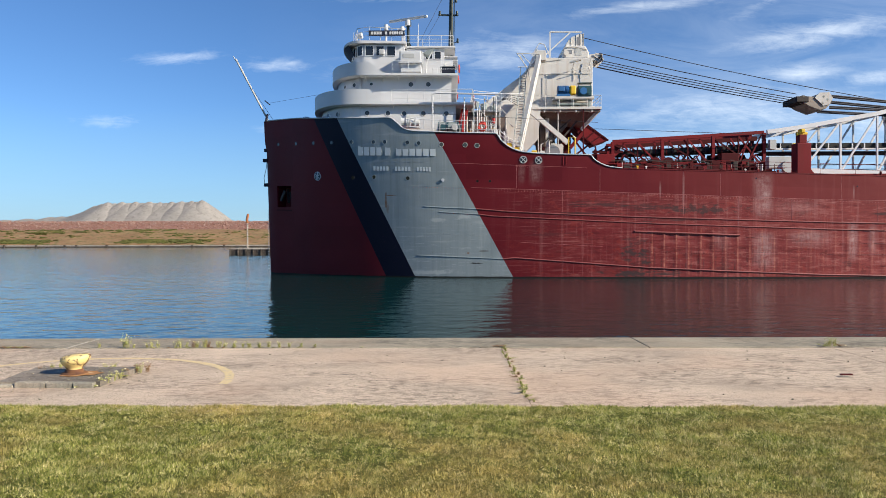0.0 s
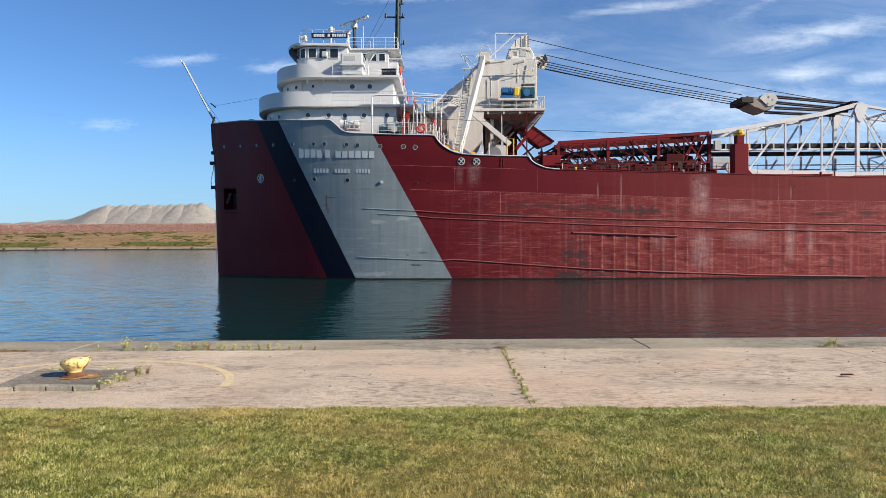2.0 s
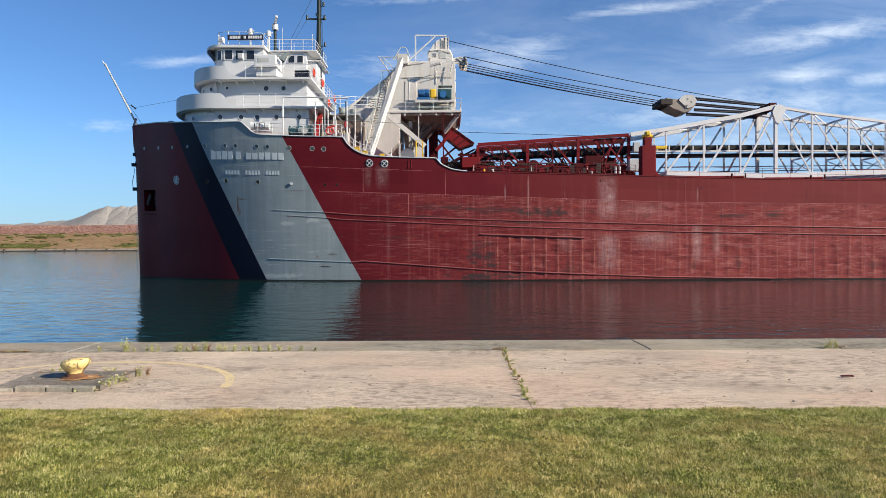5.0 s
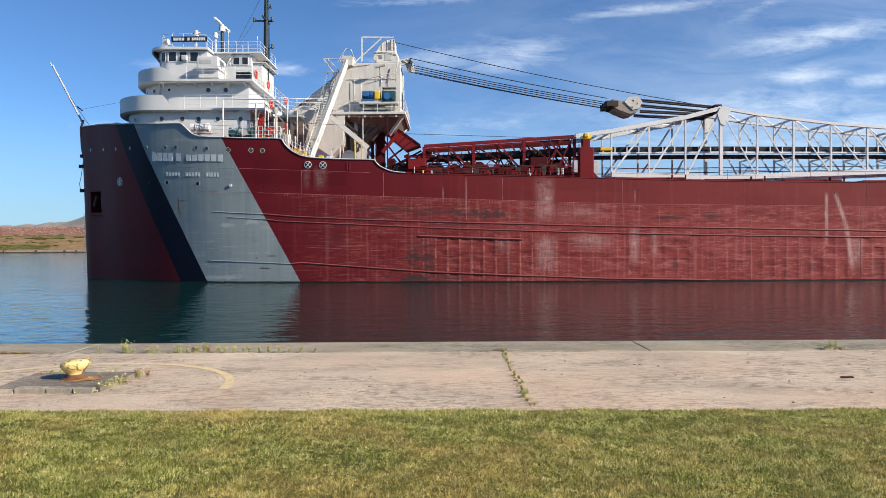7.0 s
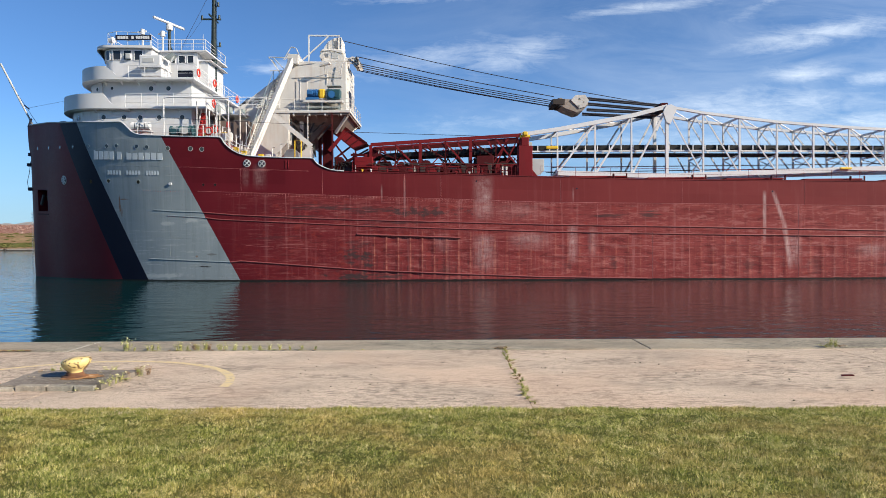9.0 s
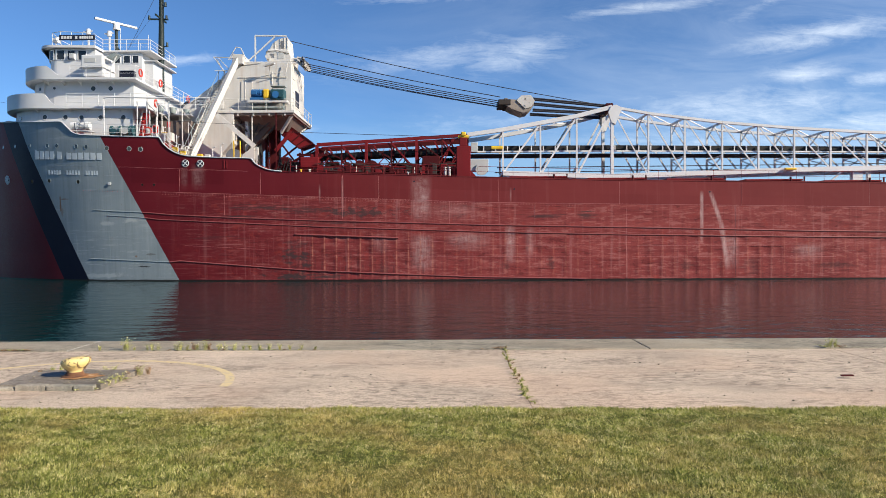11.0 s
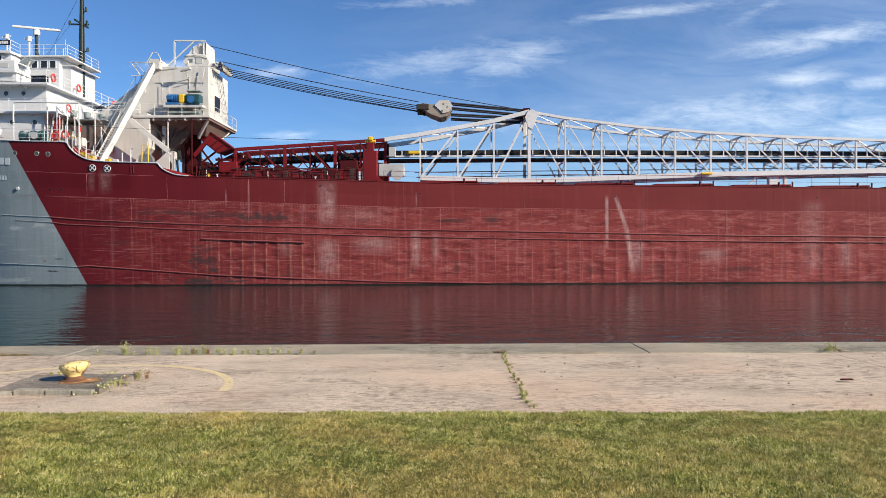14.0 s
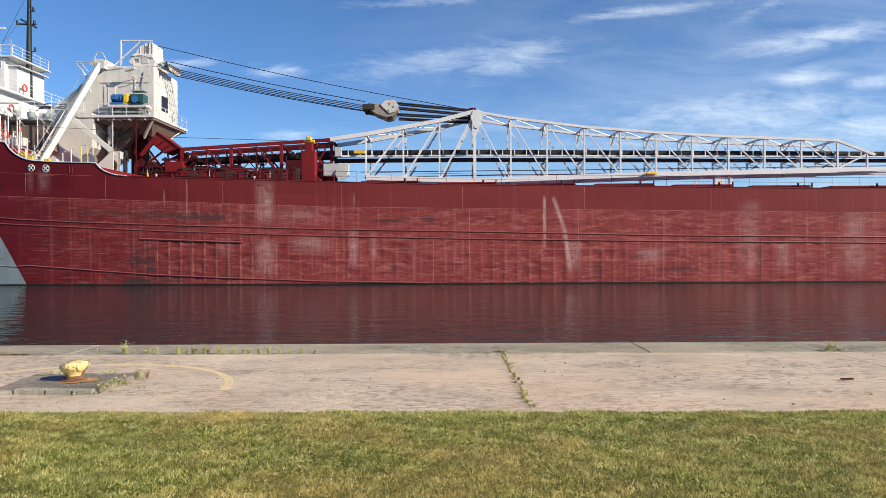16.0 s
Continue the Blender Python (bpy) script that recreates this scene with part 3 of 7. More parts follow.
def railing(pts, height, parent, rails=3, gap=1.5, r=0.028, material=None, label=""):
    """Pipe railing along a line of deck points: the rails in one mesh, each stanchion a part of it."""
    material = material or WHITE
    bm = bmesh.new()
    for k in range(rails):
        h = height * (1 - k / rails)
        tube(bm, [(x, y, z + h) for x, y, z in pts], r * (1.15 if k == 0 else 0.75), 5)
    rail = part("railing", bm, material, parent, label, True)
    for p, q in zip(pts, pts[1:]):
        p, q = Vector(p), Vector(q)
        n = max(1, round((q - p).length / gap))
        for i in range(n + (q == Vector(pts[-1]))):
            c = p.lerp(q, i / n)
            pipe("stanchion", [c, c + Vector((0, 0, height))], r, material, rail, n=5)
    return rail


TANGENTS = {}


def curve_at(x, xs, ys):
    """Smooth monotone curve through points."""
    key = (tuple(xs), tuple(ys))
    if key not in TANGENTS:
        d = [(b - a) / (q - p) for p, q, a, b in zip(xs, xs[1:], ys, ys[1:])]
        TANGENTS[key] = [d[0]] + [0.0 if a * b <= 0 else 2 * a * b / (a + b) for a, b in zip(d, d[1:])] + [d[-1]]
    m = TANGENTS[key]
    i = min(max(sum(1 for v in xs if v < x) - 1, 0), len(xs) - 2)
    h = xs[i + 1] - xs[i]
    t = (x - xs[i]) / h
    return (1 + 2 * t) * (1 - t) ** 2 * ys[i] + t * (1 - t) ** 2 * h * m[i] + t * t * (3 - 2 * t) * ys[i + 1] + t * t * (t - 1) * h * m[i + 1]


# ---- water, dock, lawn ----
DOCK_Z, SKEW = 1.80, radians(-0.12)       # dock top above the water; its edge runs almost square to the view
cs, sn = math.cos(SKEW), math.sin(SKEW)
EDGE = 11.63


def dock_at(s, d):
    """Plan place s metres along the dock and d metres inland from its edge."""
    return (s * cs + d * sn, EDGE + s * sn - d * cs)


def setting(ob, label, category):
    return tagged(ob, label, category, kind="structure")


bm = bmesh.new()
xs = [-4000, -600, -150, -40, 0, 40, 150, 600, 4000]
grid = [[bm.verts.new((x, y, 0)) for x in xs] for y in (11.0, 30, 80, 200, 600, 4600)]
for a, b in zip(grid, grid[1:]):
    for k in range(len(xs) - 1):
        bm.faces.new((a[k], a[k + 1], b[k + 1], b[k]))
setting(part("water", bm, WATER, smooth=True), "rippled blue-green channel water reflecting hull and sky", "water")


def slab(name, s0, s1, d0, d1, z0, z1, material, parent, bevel=0.0):
    bm = bmesh.new()
    n = max(1, int((s1 - s0) / 1.5))
    top, bot = [], []
    for i in range(n + 1):
        s = s0 + (s1 - s0) * i / n
        w = [0.012 * noise.noise((s * 1.7, d * 3.0, 4.0)) for d in (d0, d1)]
        top.append([bm.verts.new((*dock_at(s, d0 + w[0]), z1)), bm.verts.new((*dock_at(s, d1 + w[1]), z1))])
        bot.append([bm.verts.new((*dock_at(s, d0 + w[0]), z0)), bm.verts.new((*dock_at(s, d1 + w[1]), z0))])
    for i in range(n):
        bm.faces.new((top[i][0], top[i][1], top[i + 1][1], top[i + 1][0]))
        bm.faces.new((bot[i][0], bot[i + 1][0], bot[i + 1][1], bot[i][1]))
        bm.faces.new((top[i][0], top[i + 1][0], bot[i + 1][0], bot[i][0]))
        bm.faces.new((top[i][1], bot[i][1], bot[i + 1][1], top[i + 1][1]))
    for e in (0, n):
        bm.faces.new((top[e][0], bot[e][0], bot[e][1], top[e][1]))
    bmesh.ops.recalc_face_normals(bm, faces=bm.faces)
    if bevel:
        lip = [e for e in bm.edges if e.calc_face_angle(0) > 0.8 and min(v.co.z for v in e.verts) > z1 - 0.01]
        bmesh.ops.bevel(bm, geom=lip, offset=bevel, segments=2, affect="EDGES", profile=0.5)
    return part(name, bm, material, parent)


bm = bmesh.new()
corner = [dock_at(s, d) for s, d in ((-400, 0.03), (400, 0.03), (400, 5.15), (-400, 5.15))]
prism(bm, corner, -3.0, DOCK_Z - 0.03)
dock = setting(part("dock", bm, PAD), "concrete dock with worn pinkish slabs along the channel", "dock")
JOINTS = (-60, -45.3, -34.9, -24.6, -14.5, -4.50, 0.90, 6.00, 16.2, 26.4, 36.6, 46.8, 60)
for a, b in zip(JOINTS, JOINTS[1:]):
    slab("concrete_slab", a + 0.004, b - 0.004, 1.055, 5.1, DOCK_Z - 0.25, DOCK_Z - 0.014 + 0.002 * ((int(a * 7) % 5) - 2), CONCRETE, dock)
COPES = (-60, -42.2, -33.1, -24.0, -15.0, -5.86, 3.20, 12.1, 21.3, 30.4, 39.5, 60)
for a, b in zip(COPES, COPES[1:]):
    slab("coping_block", a + 0.009, b - 0.009, 0.0, 1.045, DOCK_Z - 0.5, DOCK_Z, COPING, dock, 0.012)

for a in (-15.0, -5.86):
    bm = bmesh.new()
    for k in range(14):
        d = 0.03 + 0.072 * k
        w = 0.011 + 0.009 * noise.noise((a, d * 9, 0))
        if noise.noise((a * 3, d * 4, 5)) > -0.25:
            q = [dock_at(a + s, e) for s, e in ((-w, d), (w, d), (w, d + 0.072), (-w, d + 0.072))]
            prism(bm, q, DOCK_Z - 0.02, DOCK_Z + 0.004)
    part("joint_filler", bm, SEALANT, dock, "pale sealant in the coping joint")

bm = bmesh.new()
rows = []
for j, y in enumerate((6.98, 6.5, 5.5, 4.0, 0.0, -10, -60, -1500)):
    rows.append([bm.verts.new((x, (dock_at(x, 4.74)[1] - 0.1 if j == 0 and abs(x) < 500 else y - (0.0 if j else 0.2)), DOCK_Z - (0.02 if j == 0 else 0.0))) for x in (-3000, -400, -60, -20, -8, -4, 0, 4, 8, 20, 60, 400, 3000)])
for a, b in zip(rows, rows[1:]):
    for k in range(len(a) - 1):
        bm.faces.new((a[k], b[k], b[k + 1], a[k + 1]))
setting(part("ground", bm, SOIL), "mown lawn soil behind the dock", "ground")


def lawn(count):
    """Short mown blades, each a bent tapered strip, over the stretch of lawn before the dock."""
    rng = np.random.default_rng(4)
    y = rng.uniform(3.7, 6.83, count)
    half = 1.0 + 0.72 * y
    x = rng.uniform(-1, 1, count) * half
    y = y - 0.0148 * x * np.clip((y - 4) / 2.8, 0, 1) + 0.03 * np.sin(x * 5.1) * np.clip((y - 6) / 0.8, 0, 1)
    clump = np.sin(x * 41 + 3 * np.sin(y * 23)) * np.sin(y * 53 + 4 * np.sin(x * 17)) + 0.6 * np.sin(x * 13.7 + y * 9.1) * np.sin(y * 19.3 - x * 5.2)
    tall = rng.uniform(0.012, 0.034, count) * (1 + 0.38 * clump + 0.15 * np.sin(x * 1.3 + 2) * np.sin(y * 2.1))
    turn = rng.normal(0.0, 0.7, count)
    wide = rng.uniform(0.0014, 0.0030, count)
    lean = rng.uniform(0.05, 0.9, count) * tall
    way = rng.uniform(0, 2 * np.pi, count)
    dx, dy = np.cos(turn) * wide, np.sin(turn) * wide
    lx, ly = np.cos(way) * lean, np.sin(way) * lean
    z = np.full(count, DOCK_Z - 0.012)
    v = np.empty((count, 5, 3))
    v[:, 0] = np.stack([x - dx, y - dy, z], 1)
    v[:, 1] = np.stack([x + dx, y + dy, z], 1)
    v[:, 2] = np.stack([x + dx * 0.8 + lx * 0.35, y + dy * 0.8 + ly * 0.35, z + tall * 0.6], 1)
    v[:, 3] = np.stack([x - dx * 0.8 + lx * 0.35, y - dy * 0.8 + ly * 0.35, z + tall * 0.6], 1)
    v[:, 4] = np.stack([x + lx, y + ly, z + tall], 1)
    base = np.arange(count)[:, None] * 5
    idx = np.concatenate([base + 0, base + 1, base + 2, base + 3, base + 3, base + 2, base + 4], 1).ravel()
    me = bpy.data.meshes.new("lawn_grass")
    me.vertices.add(count * 5)
    me.vertices.foreach_set("co", v.ravel())
    me.loops.add(count * 7)
    me.loops.foreach_set("vertex_index", idx.astype(np.int32))
    me.polygons.add(count * 2)
    start = (np.arange(count)[:, None] * 7 + np.array([[0, 4]])).ravel()
    me.polygons.foreach_set("loop_start", start.astype(np.int32))
    me.update()
    me.validate()
    me.materials.append(BLADE)
    return tagged(new("lawn_grass", me), "short mown lawn grass, green with dry straw-coloured patches", "grass", kind="stuff")


lawn(520000)


# ---- mooring bollard on its pad, with the painted ring on the slab ----
def bollard(x, y, z):
    bm = bmesh.new()
    prof = [(0.105, 0.0), (0.096, 0.03), (0.093, 0.055), (0.098, 0.08), (0.116, 0.105), (0.142, 0.135), (0.163, 0.165), (0.176, 0.195), (0.180, 0.220), (0.174, 0.243), (0.158, 0.259), (0.125, 0.270), (0.07, 0.277), (0.0, 0.279)]
    prof = [(0.93 * r, 0.84 * zz) for r, zz in prof]
    n = 40

    def knob(r, zz, j):
        """The head leans over and is knocked out of round."""
        a = 2 * math.pi * j / n
        c, q = math.cos(a), max(0.0, (zz - 0.067) / 0.168)
        dent = 1 + 0.035 * noise.noise((c * 1.7, math.sin(a) * 1.7, zz * 9)) * min(1.0, q * 2)
        lip = 1 + 0.08 * q * max(0.0, c) - 0.05 * q * max(0.0, -c)
        return (x + 0.012 * q + r * dent * lip * c, y + r * dent * math.sin(a), z + zz + 0.11 * q * r * c)

    rings = [[bm.verts.new(knob(r, zz, j)) for j in range(n)] for r, zz in prof[:-1]]
    tip = bm.verts.new((x + 0.012, y, z + prof[-1][1]))
    for a, b in zip(rings, rings[1:]):
        for j in range(n):
            bm.faces.new((a[j], a[(j + 1) % n], b[(j + 1) % n], b[j]))
    for j in range(n):
        bm.faces.new((rings[-1][j], rings[-1][(j + 1) % n], tip))
    ob = part("mooring_bollard", bm, BOLLARD, None, "", True)
    bm = bmesh.new()
    cone(bm, (x, y, z + 0.001), (x, y, z + 0.020), 0.150, 0.120, 28)
    part("base_flange", bm, RUST, ob, "rust-stained iron flange")
    bm = bmesh.new()
    cone(bm, (x, y, z + 0.018), (x, y, z + 0.056), 0.106, 0.095, 32)
    part("neck", bm, RUST, ob, "rusty bare neck", True)
    return tagged(ob, "squat mushroom mooring bollard, chipped yellow paint over rust", "bollard")


PADX, PADY = -4.49, 8.28
bollard(PADX, PADY, DOCK_Z + 0.055)
bm = bmesh.new()
xs = [-5.12, -4.95, -4.8, -4.62, -4.45, -4.28, -4.1, -3.93]
ys = [7.80, 7.95, 8.1, 8.25, 8.4, 8.55, 8.72]
top = [[bm.verts.new((x - (0.10 * (y - 7.8) if x < -5 else -0.02 * (y - 7.8)) + 0.04 * noise.noise((x * 5, y * 5, 0)), y + 0.05 * noise.noise((x * 5, y * 5, 3)) + 0.0, DOCK_Z + 0.055 - 0.012 * (noise.noise((x * 9, y * 9, 1)) + 0.4))) for x in xs] for y in ys]
for a, b in zip(top, top[1:]):
    for j in range(len(xs) - 1):
        bm.faces.new((a[j], a[j + 1], b[j + 1], b[j]))
rim_edges = [e for e in bm.edges if e.is_boundary]
down = bmesh.ops.extrude_edge_only(bm, edges=rim_edges)
for v in [g for g in down["geom"] if isinstance(g, bmesh.types.BMVert)]:
    v.co.z = DOCK_Z - 0.05
bmesh.ops.recalc_face_normals(bm, faces=bm.faces)
pad = setting(part("bollard_pad", bm, PAD), "dark weathered square concrete pad under the bollard", "concrete pad")
rng = random.Random(12)
for u, w, tall in ((-5.10, 0.20, 0.030), (-4.89, 0.355, 0.054), (-4.525, 0.30, 0.050), (-4.215, 0.235, 0.052)):
    slab_bm = bmesh.new()
    box(slab_bm, u, u + w, 7.735 + rng.uniform(-0.010, 0.012), 7.84, DOCK_Z - 0.02, DOCK_Z + tall, 0.012)
    bmesh.ops.subdivide_edges(slab_bm, edges=[e for e in slab_bm.edges if e.calc_length() > 0.08], cuts=4)
    for v in slab_bm.verts:
        v.co += Vector((noise.noise(v.co * 20), noise.noise(v.co * 20 + Vector((3, 0, 0))), noise.noise(v.co * 14 + Vector((0, 3, 0))))) * 0.010
    part("curb_stone", slab_bm, CURB, pad)
bm = bmesh.new()
wash = []
for k in range(40):
    a = 2 * math.pi * k / 40
    r = 0.17 + 0.09 * noise.noise((math.cos(a) * 2, math.sin(a) * 2, 6)) + 0.05 * math.cos(a)
    wash.append(bm.verts.new((PADX + 0.03 + 1.35 * r * math.cos(a), PADY - 0.03 + r * math.sin(a), DOCK_Z + 0.057)))
bm.faces.new(wash)
setting(part("rust_stain", bm, RUSTWASH), "orange-brown rust washed out over the pad round the bollard", "rust stain")
rng = random.Random(5)
bm = bmesh.new()
for _ in range(260):
    cx, cy = rng.uniform(-7, 7), rng.uniform(7.1, 10.5)
    if rng.random() < 0.35:
        cx, cy = PADX + rng.gauss(0.2, 0.5), PADY + rng.gauss(-0.2, 0.4)
    r = rng.uniform(0.004, 0.014)
    up = DOCK_Z + (0.05 if -5.1 < cx < -3.95 and 7.8 < cy < 8.7 else -0.012)
    bmesh.ops.create_icosphere(bm, subdivisions=1, radius=r, matrix=Matrix.LocRotScale((cx, cy, up + r * 0.4), None, (1.3, 1.0, 0.7)))
tagged(part("grit", bm, COPING), "loose pebbles and grit scattered on the concrete", "gravel", kind="stuff")
bm = bmesh.new()
last = None
for i in range(97):
    a = radians(0 + 157 * i / 96)
    wide = 0.055 + 0.010 * noise.noise((i * 0.2, 0, 0))
    q = [bm.verts.new((-4.5 + (1.93 + o) * math.cos(a), 7.93 + (1.77 + o) * math.sin(a), DOCK_Z - 0.0075)) for o in (-wide, wide)]
    if last:
        bm.faces.new((last[0], last[1], q[1], q[0]))
    last = q
ring = setting(part("painted_ring", bm, LINE), "worn yellow arc painted on the slab round the bollard", "painted line")


# ---- weeds in the joints ----
def weed(x, y, z, size, seed, dry=False, bloom=0, mat=False):
    """A tuft: thin stems that carry small leaves, or a low mat that creeps over the concrete."""
    rng = random.Random(seed)
    size *= rng.uniform(0.75, 1.0)
    bm = bmesh.new()
    tips = []
    for _ in range(rng.randint(16, 26)):
        a, l = rng.uniform(0, 6.28), rng.uniform(0.35, 1.0) * size
        reach = 0.95 if mat else 0.34
        foot = Vector((x + rng.gauss(0, 0.10) * size, y + rng.gauss(0, 0.05) * size, z))
        t = foot + Vector((math.cos(a) * l * reach, math.sin(a) * l * reach * 0.7, l * (0.28 if mat else 0.95)))
        s = Vector((-math.sin(a), math.cos(a), 0)) * 0.0016
        m = foot.lerp(t, 0.5) + Vector((0, 0, 0.10 * l))
        v = [bm.verts.new(p) for p in (foot - s, foot + s, m + s, m - s, t)]
        bm.faces.new(v[:4])
        bm.faces.new((v[3], v[2], v[4]))
        tips.append(t)
        for k in range(rng.randint(3, 6)):
            f = rng.uniform(0.15, 1.0)
            c = foot.lerp(m, f * 2) if f < 0.5 else m.lerp(t, f * 2 - 1)
            b, q = rng.uniform(0, 6.28), rng.uniform(0.05, 0.13) * size + 0.005
            d = Vector((math.cos(b), math.sin(b), rng.uniform(-0.1, 0.7))) * q
            e = d.cross(Vector((rng.uniform(-1, 1), rng.uniform(-1, 1), 1.0))).normalized() * q * 0.28
            bm.faces.new([bm.verts.new(p) for p in (c, c + d * 0.5 + e, c + d, c + d * 0.5 - e)])
    ob = part("weed", bm, DRYWEED if dry else WEED)
    if bloom:
        bm = bmesh.new()
        for _ in range((bloom + 1) // 2):
            p = rng.choice(tips) + Vector((rng.gauss(0, 0.012), rng.gauss(0, 0.012), rng.uniform(-0.03, 0.008)))
            bmesh.ops.create_icosphere(bm, subdivisions=1, radius=rng.uniform(0.004, 0.009), matrix=Matrix.Translation(p))
        tagged(part("flowers", bm, FLOWER, ob, "small pale yellow flower heads"), kind="stuff")
    return tagged(ob, "dry reddish weed tuft in a concrete joint" if dry else "small green weed growing in a concrete joint", "weed", "weeds along the dock")


rng = random.Random(8)
for i, (s, size, bloom, dry) in enumerate([(-5.36, 0.09, 8, False), (-4.93, 0.30, 14, False), (-4.97, 0.20, 6, False), (-4.82, 0.07, 4, False), (-4.62, 0.13, 9, False), (-4.54, 0.15, 12, False), (-4.44, 0.13, 7, False), (-4.15, 0.20, 12, False), (-4.10, 0.18, 10, False), (-4.00, 0.13, 5, False), (-3.88, 0.16, 5, True), (-3.84, 0.14, 3, False),
                                           (-3.72, 0.21, 8, False), (-3.66, 0.15, 3, True), (-3.49, 0.17, 6, False), (-3.40, 0.16, 7, False), (-3.26, 0.17, 7, False), (-3.12, 0.13, 5, False), (-3.02, 0.16, 8, False), (-2.86, 0.14, 6, False), (-2.72, 0.13, 6, False), (-2.55, 0.15, 9, False), (-2.40, 0.10, 4, False), (-2.22, 0.11, 5, False), (-2.0, 0.07, 3, False)]):
    weed(*dock_at(s, 1.03), DOCK_Z, size, i, dry, bloom)
for i in range(9):
    weed(*dock_at(-6.95 + 0.06 * i, 1.03), DOCK_Z, 0.09, 230 + i, i % 3 != 0, 0, True)
for i in range(16):
    weed(*dock_at(rng.uniform(-4.6, 0.6), 1.05), DOCK_Z, rng.uniform(0.03, 0.07), 200 + i, i % 3 == 0, 0, True)
for i in range(3):
    weed(*dock_at(0.80 + 0.07 * i, 1.02), DOCK_Z, 0.13, 31 + i, True, 0, True)
for i in range(42):
    d = 1.05 + 3.55 * (i + rng.uniform(-0.4, 0.4)) / 41
    lush = 0.5 + 0.5 * math.sin(d * 6.3 + 1.0)
    weed(*dock_at(0.90 + rng.uniform(-0.03, 0.05), d), DOCK_Z - 0.01, 0.05 + 0.075 * lush * rng.random(), 140 + i, i % 6 in (1, 2) and 1.8 < d < 3.4, 0, i % 2 == 0)
for i in range(4):
    weed(*dock_at(5.92 + 0.08 * i, 1.03), DOCK_Z, 0.22 - 0.03 * abs(i - 1), 70 + i, i == 3, 4, i in (0, 3))
for i, (px, py, size, dry, bloom) in enumerate([(-3.99, 7.76, 0.10, False, 9), (-3.96, 7.86, 0.15, False, 10), (-3.94, 7.98, 0.16, False, 10), (-3.92, 8.10, 0.15, False, 8), (-3.90, 8.22, 0.14, False, 6), (-3.90, 8.34, 0.10, False, 2), (-3.93, 8.45, 0.12, True, 2), (-3.83, 8.58, 0.20, False, 6), (-3.76, 8.64, 0.18, True, 3), (-3.90, 8.66, 0.20, True, 4),
                                                (-4.33, 8.74, 0.14, False, 7), (-4.24, 8.76, 0.15, False, 8), (-4.15, 8.75, 0.10, False, 4), (-4.62, 8.75, 0.12, True, 3), (-4.92, 8.74, 0.14, False, 5), (-5.02, 8.72, 0.13, False, 5), (-5.10, 8.60, 0.12, True, 0), (-5.18, 8.42, 0.11, True, 0), (-5.20, 8.24, 0.10, True, 0), (-5.22, 8.02, 0.10, True, 0), (-5.16, 7.90, 0.08, True, 0), (-4.17, 7.73, 0.06, False, 3)]):
    weed(px, py, DOCK_Z, size, 80 + i, dry, bloom, size < 0.115)
block("steel_scrap", 4.85, 5.0, 8.30, 8.34, DOCK_Z + 0.002, DOCK_Z + 0.02, DARK_RED, None, "", 0.005)
tagged(bpy.data.objects["steel_scrap"], "small dark steel scrap lying on the concrete", "scrap")


# ---- the far shore ----
def shore_strip(name, material, rows, label, category, rough=0.0, x0=-620, x1=260, n=180):
    bm = bmesh.new()
    grid = []
    for j, (y, z) in enumerate(rows):
        line = []
        for i in range(n + 1):
            x = x0 + (x1 - x0) * i / n
            k = noise.noise((x * 0.03, y * 0.05, 1.0)) + 0.5 * noise.noise((x * 0.11, y * 0.2, 7.0))
            line.append(bm.verts.new((x, y + 3 * k * (0 < j), z + rough * k * (0 < j))))
        grid.append(line)
    for a, b in zip(grid, grid[1:]):
        for k in range(n):
            bm.faces.new((a[k], a[k + 1], b[k + 1], b[k]))
    return setting(part(name, bm, material, None, "", True), label, category)


bm = bmesh.new()
box(bm, -620, -100, 408, 416, -2, 1.4)
for k in range(70):
    x = -100 + 5 * k
    box(bm, x, x + 4.8, 408 + noise.noise((k, 0, 0)), 416, -2, 1.1 + 0.6 * noise.noise((k * 0.9, 3, 0)))
far_quay = setting(part("far_quay", bm, QUAY), "low pale stone quay wall on the far shore", "quay")
bm = bmesh.new()
box(bm, -620, 260, 406.4, 407.4, -1.5, 0.62)
part("waling", bm, TIMBER, far_quay, "dark wet timber waling at the waterline")
for x in (-262, -243, -226, -219, -201, -176, -150, -131):
    block("fender_pile", x, x + 0.9, 405.9, 406.9, -1.5, 1.5, TIMBER, far_quay, "", 0.05)
shore_strip("far_bank", BANK, [(415, -1.5), (415.5, 1.9), (425, 3.2), (450, 7.0), (480, 10.5), (520, 13.0), (560, 15.5), (900, 16.0)], "dry brown bank with scrub on the far shore", "bank", 0.8)
shore_strip("rubble_ridge", RUBBLE, [(505, 10.5), (520, 15.0), (540, 18.6), (560, 20.0), (600, 20.0)], "ridge of pinkish rubble above the far bank", "rubble", 0.9)


def scatter(name, material, lumps, ragged):
    """Many small lumps in one mesh: place, size along x, y, z."""
    ico = bmesh.new()
    bmesh.ops.create_icosphere(ico, subdivisions=1, radius=1)
    shape = np.array([v.co for v in ico.verts])
    tris = np.array([[v.index for v in f.verts] for f in ico.faces])
    ico.free()
    rng = np.random.default_rng(len(lumps))
    pts, faces = [], []
    for k, (x, y, z, rx, ry, rz) in enumerate(lumps):
        wob = shape * (1 + ragged * rng.uniform(-1, 1, (len(shape), 1)))
        pts.append(wob * (rx, ry, rz) + (x, y, z))
        faces.append(tris + k * len(shape))
    me = bpy.data.meshes.new(name)
    me.from_pydata(np.concatenate(pts).tolist(), [], np.concatenate(faces).tolist())
    me.materials.append(material)
    return new(name, me)


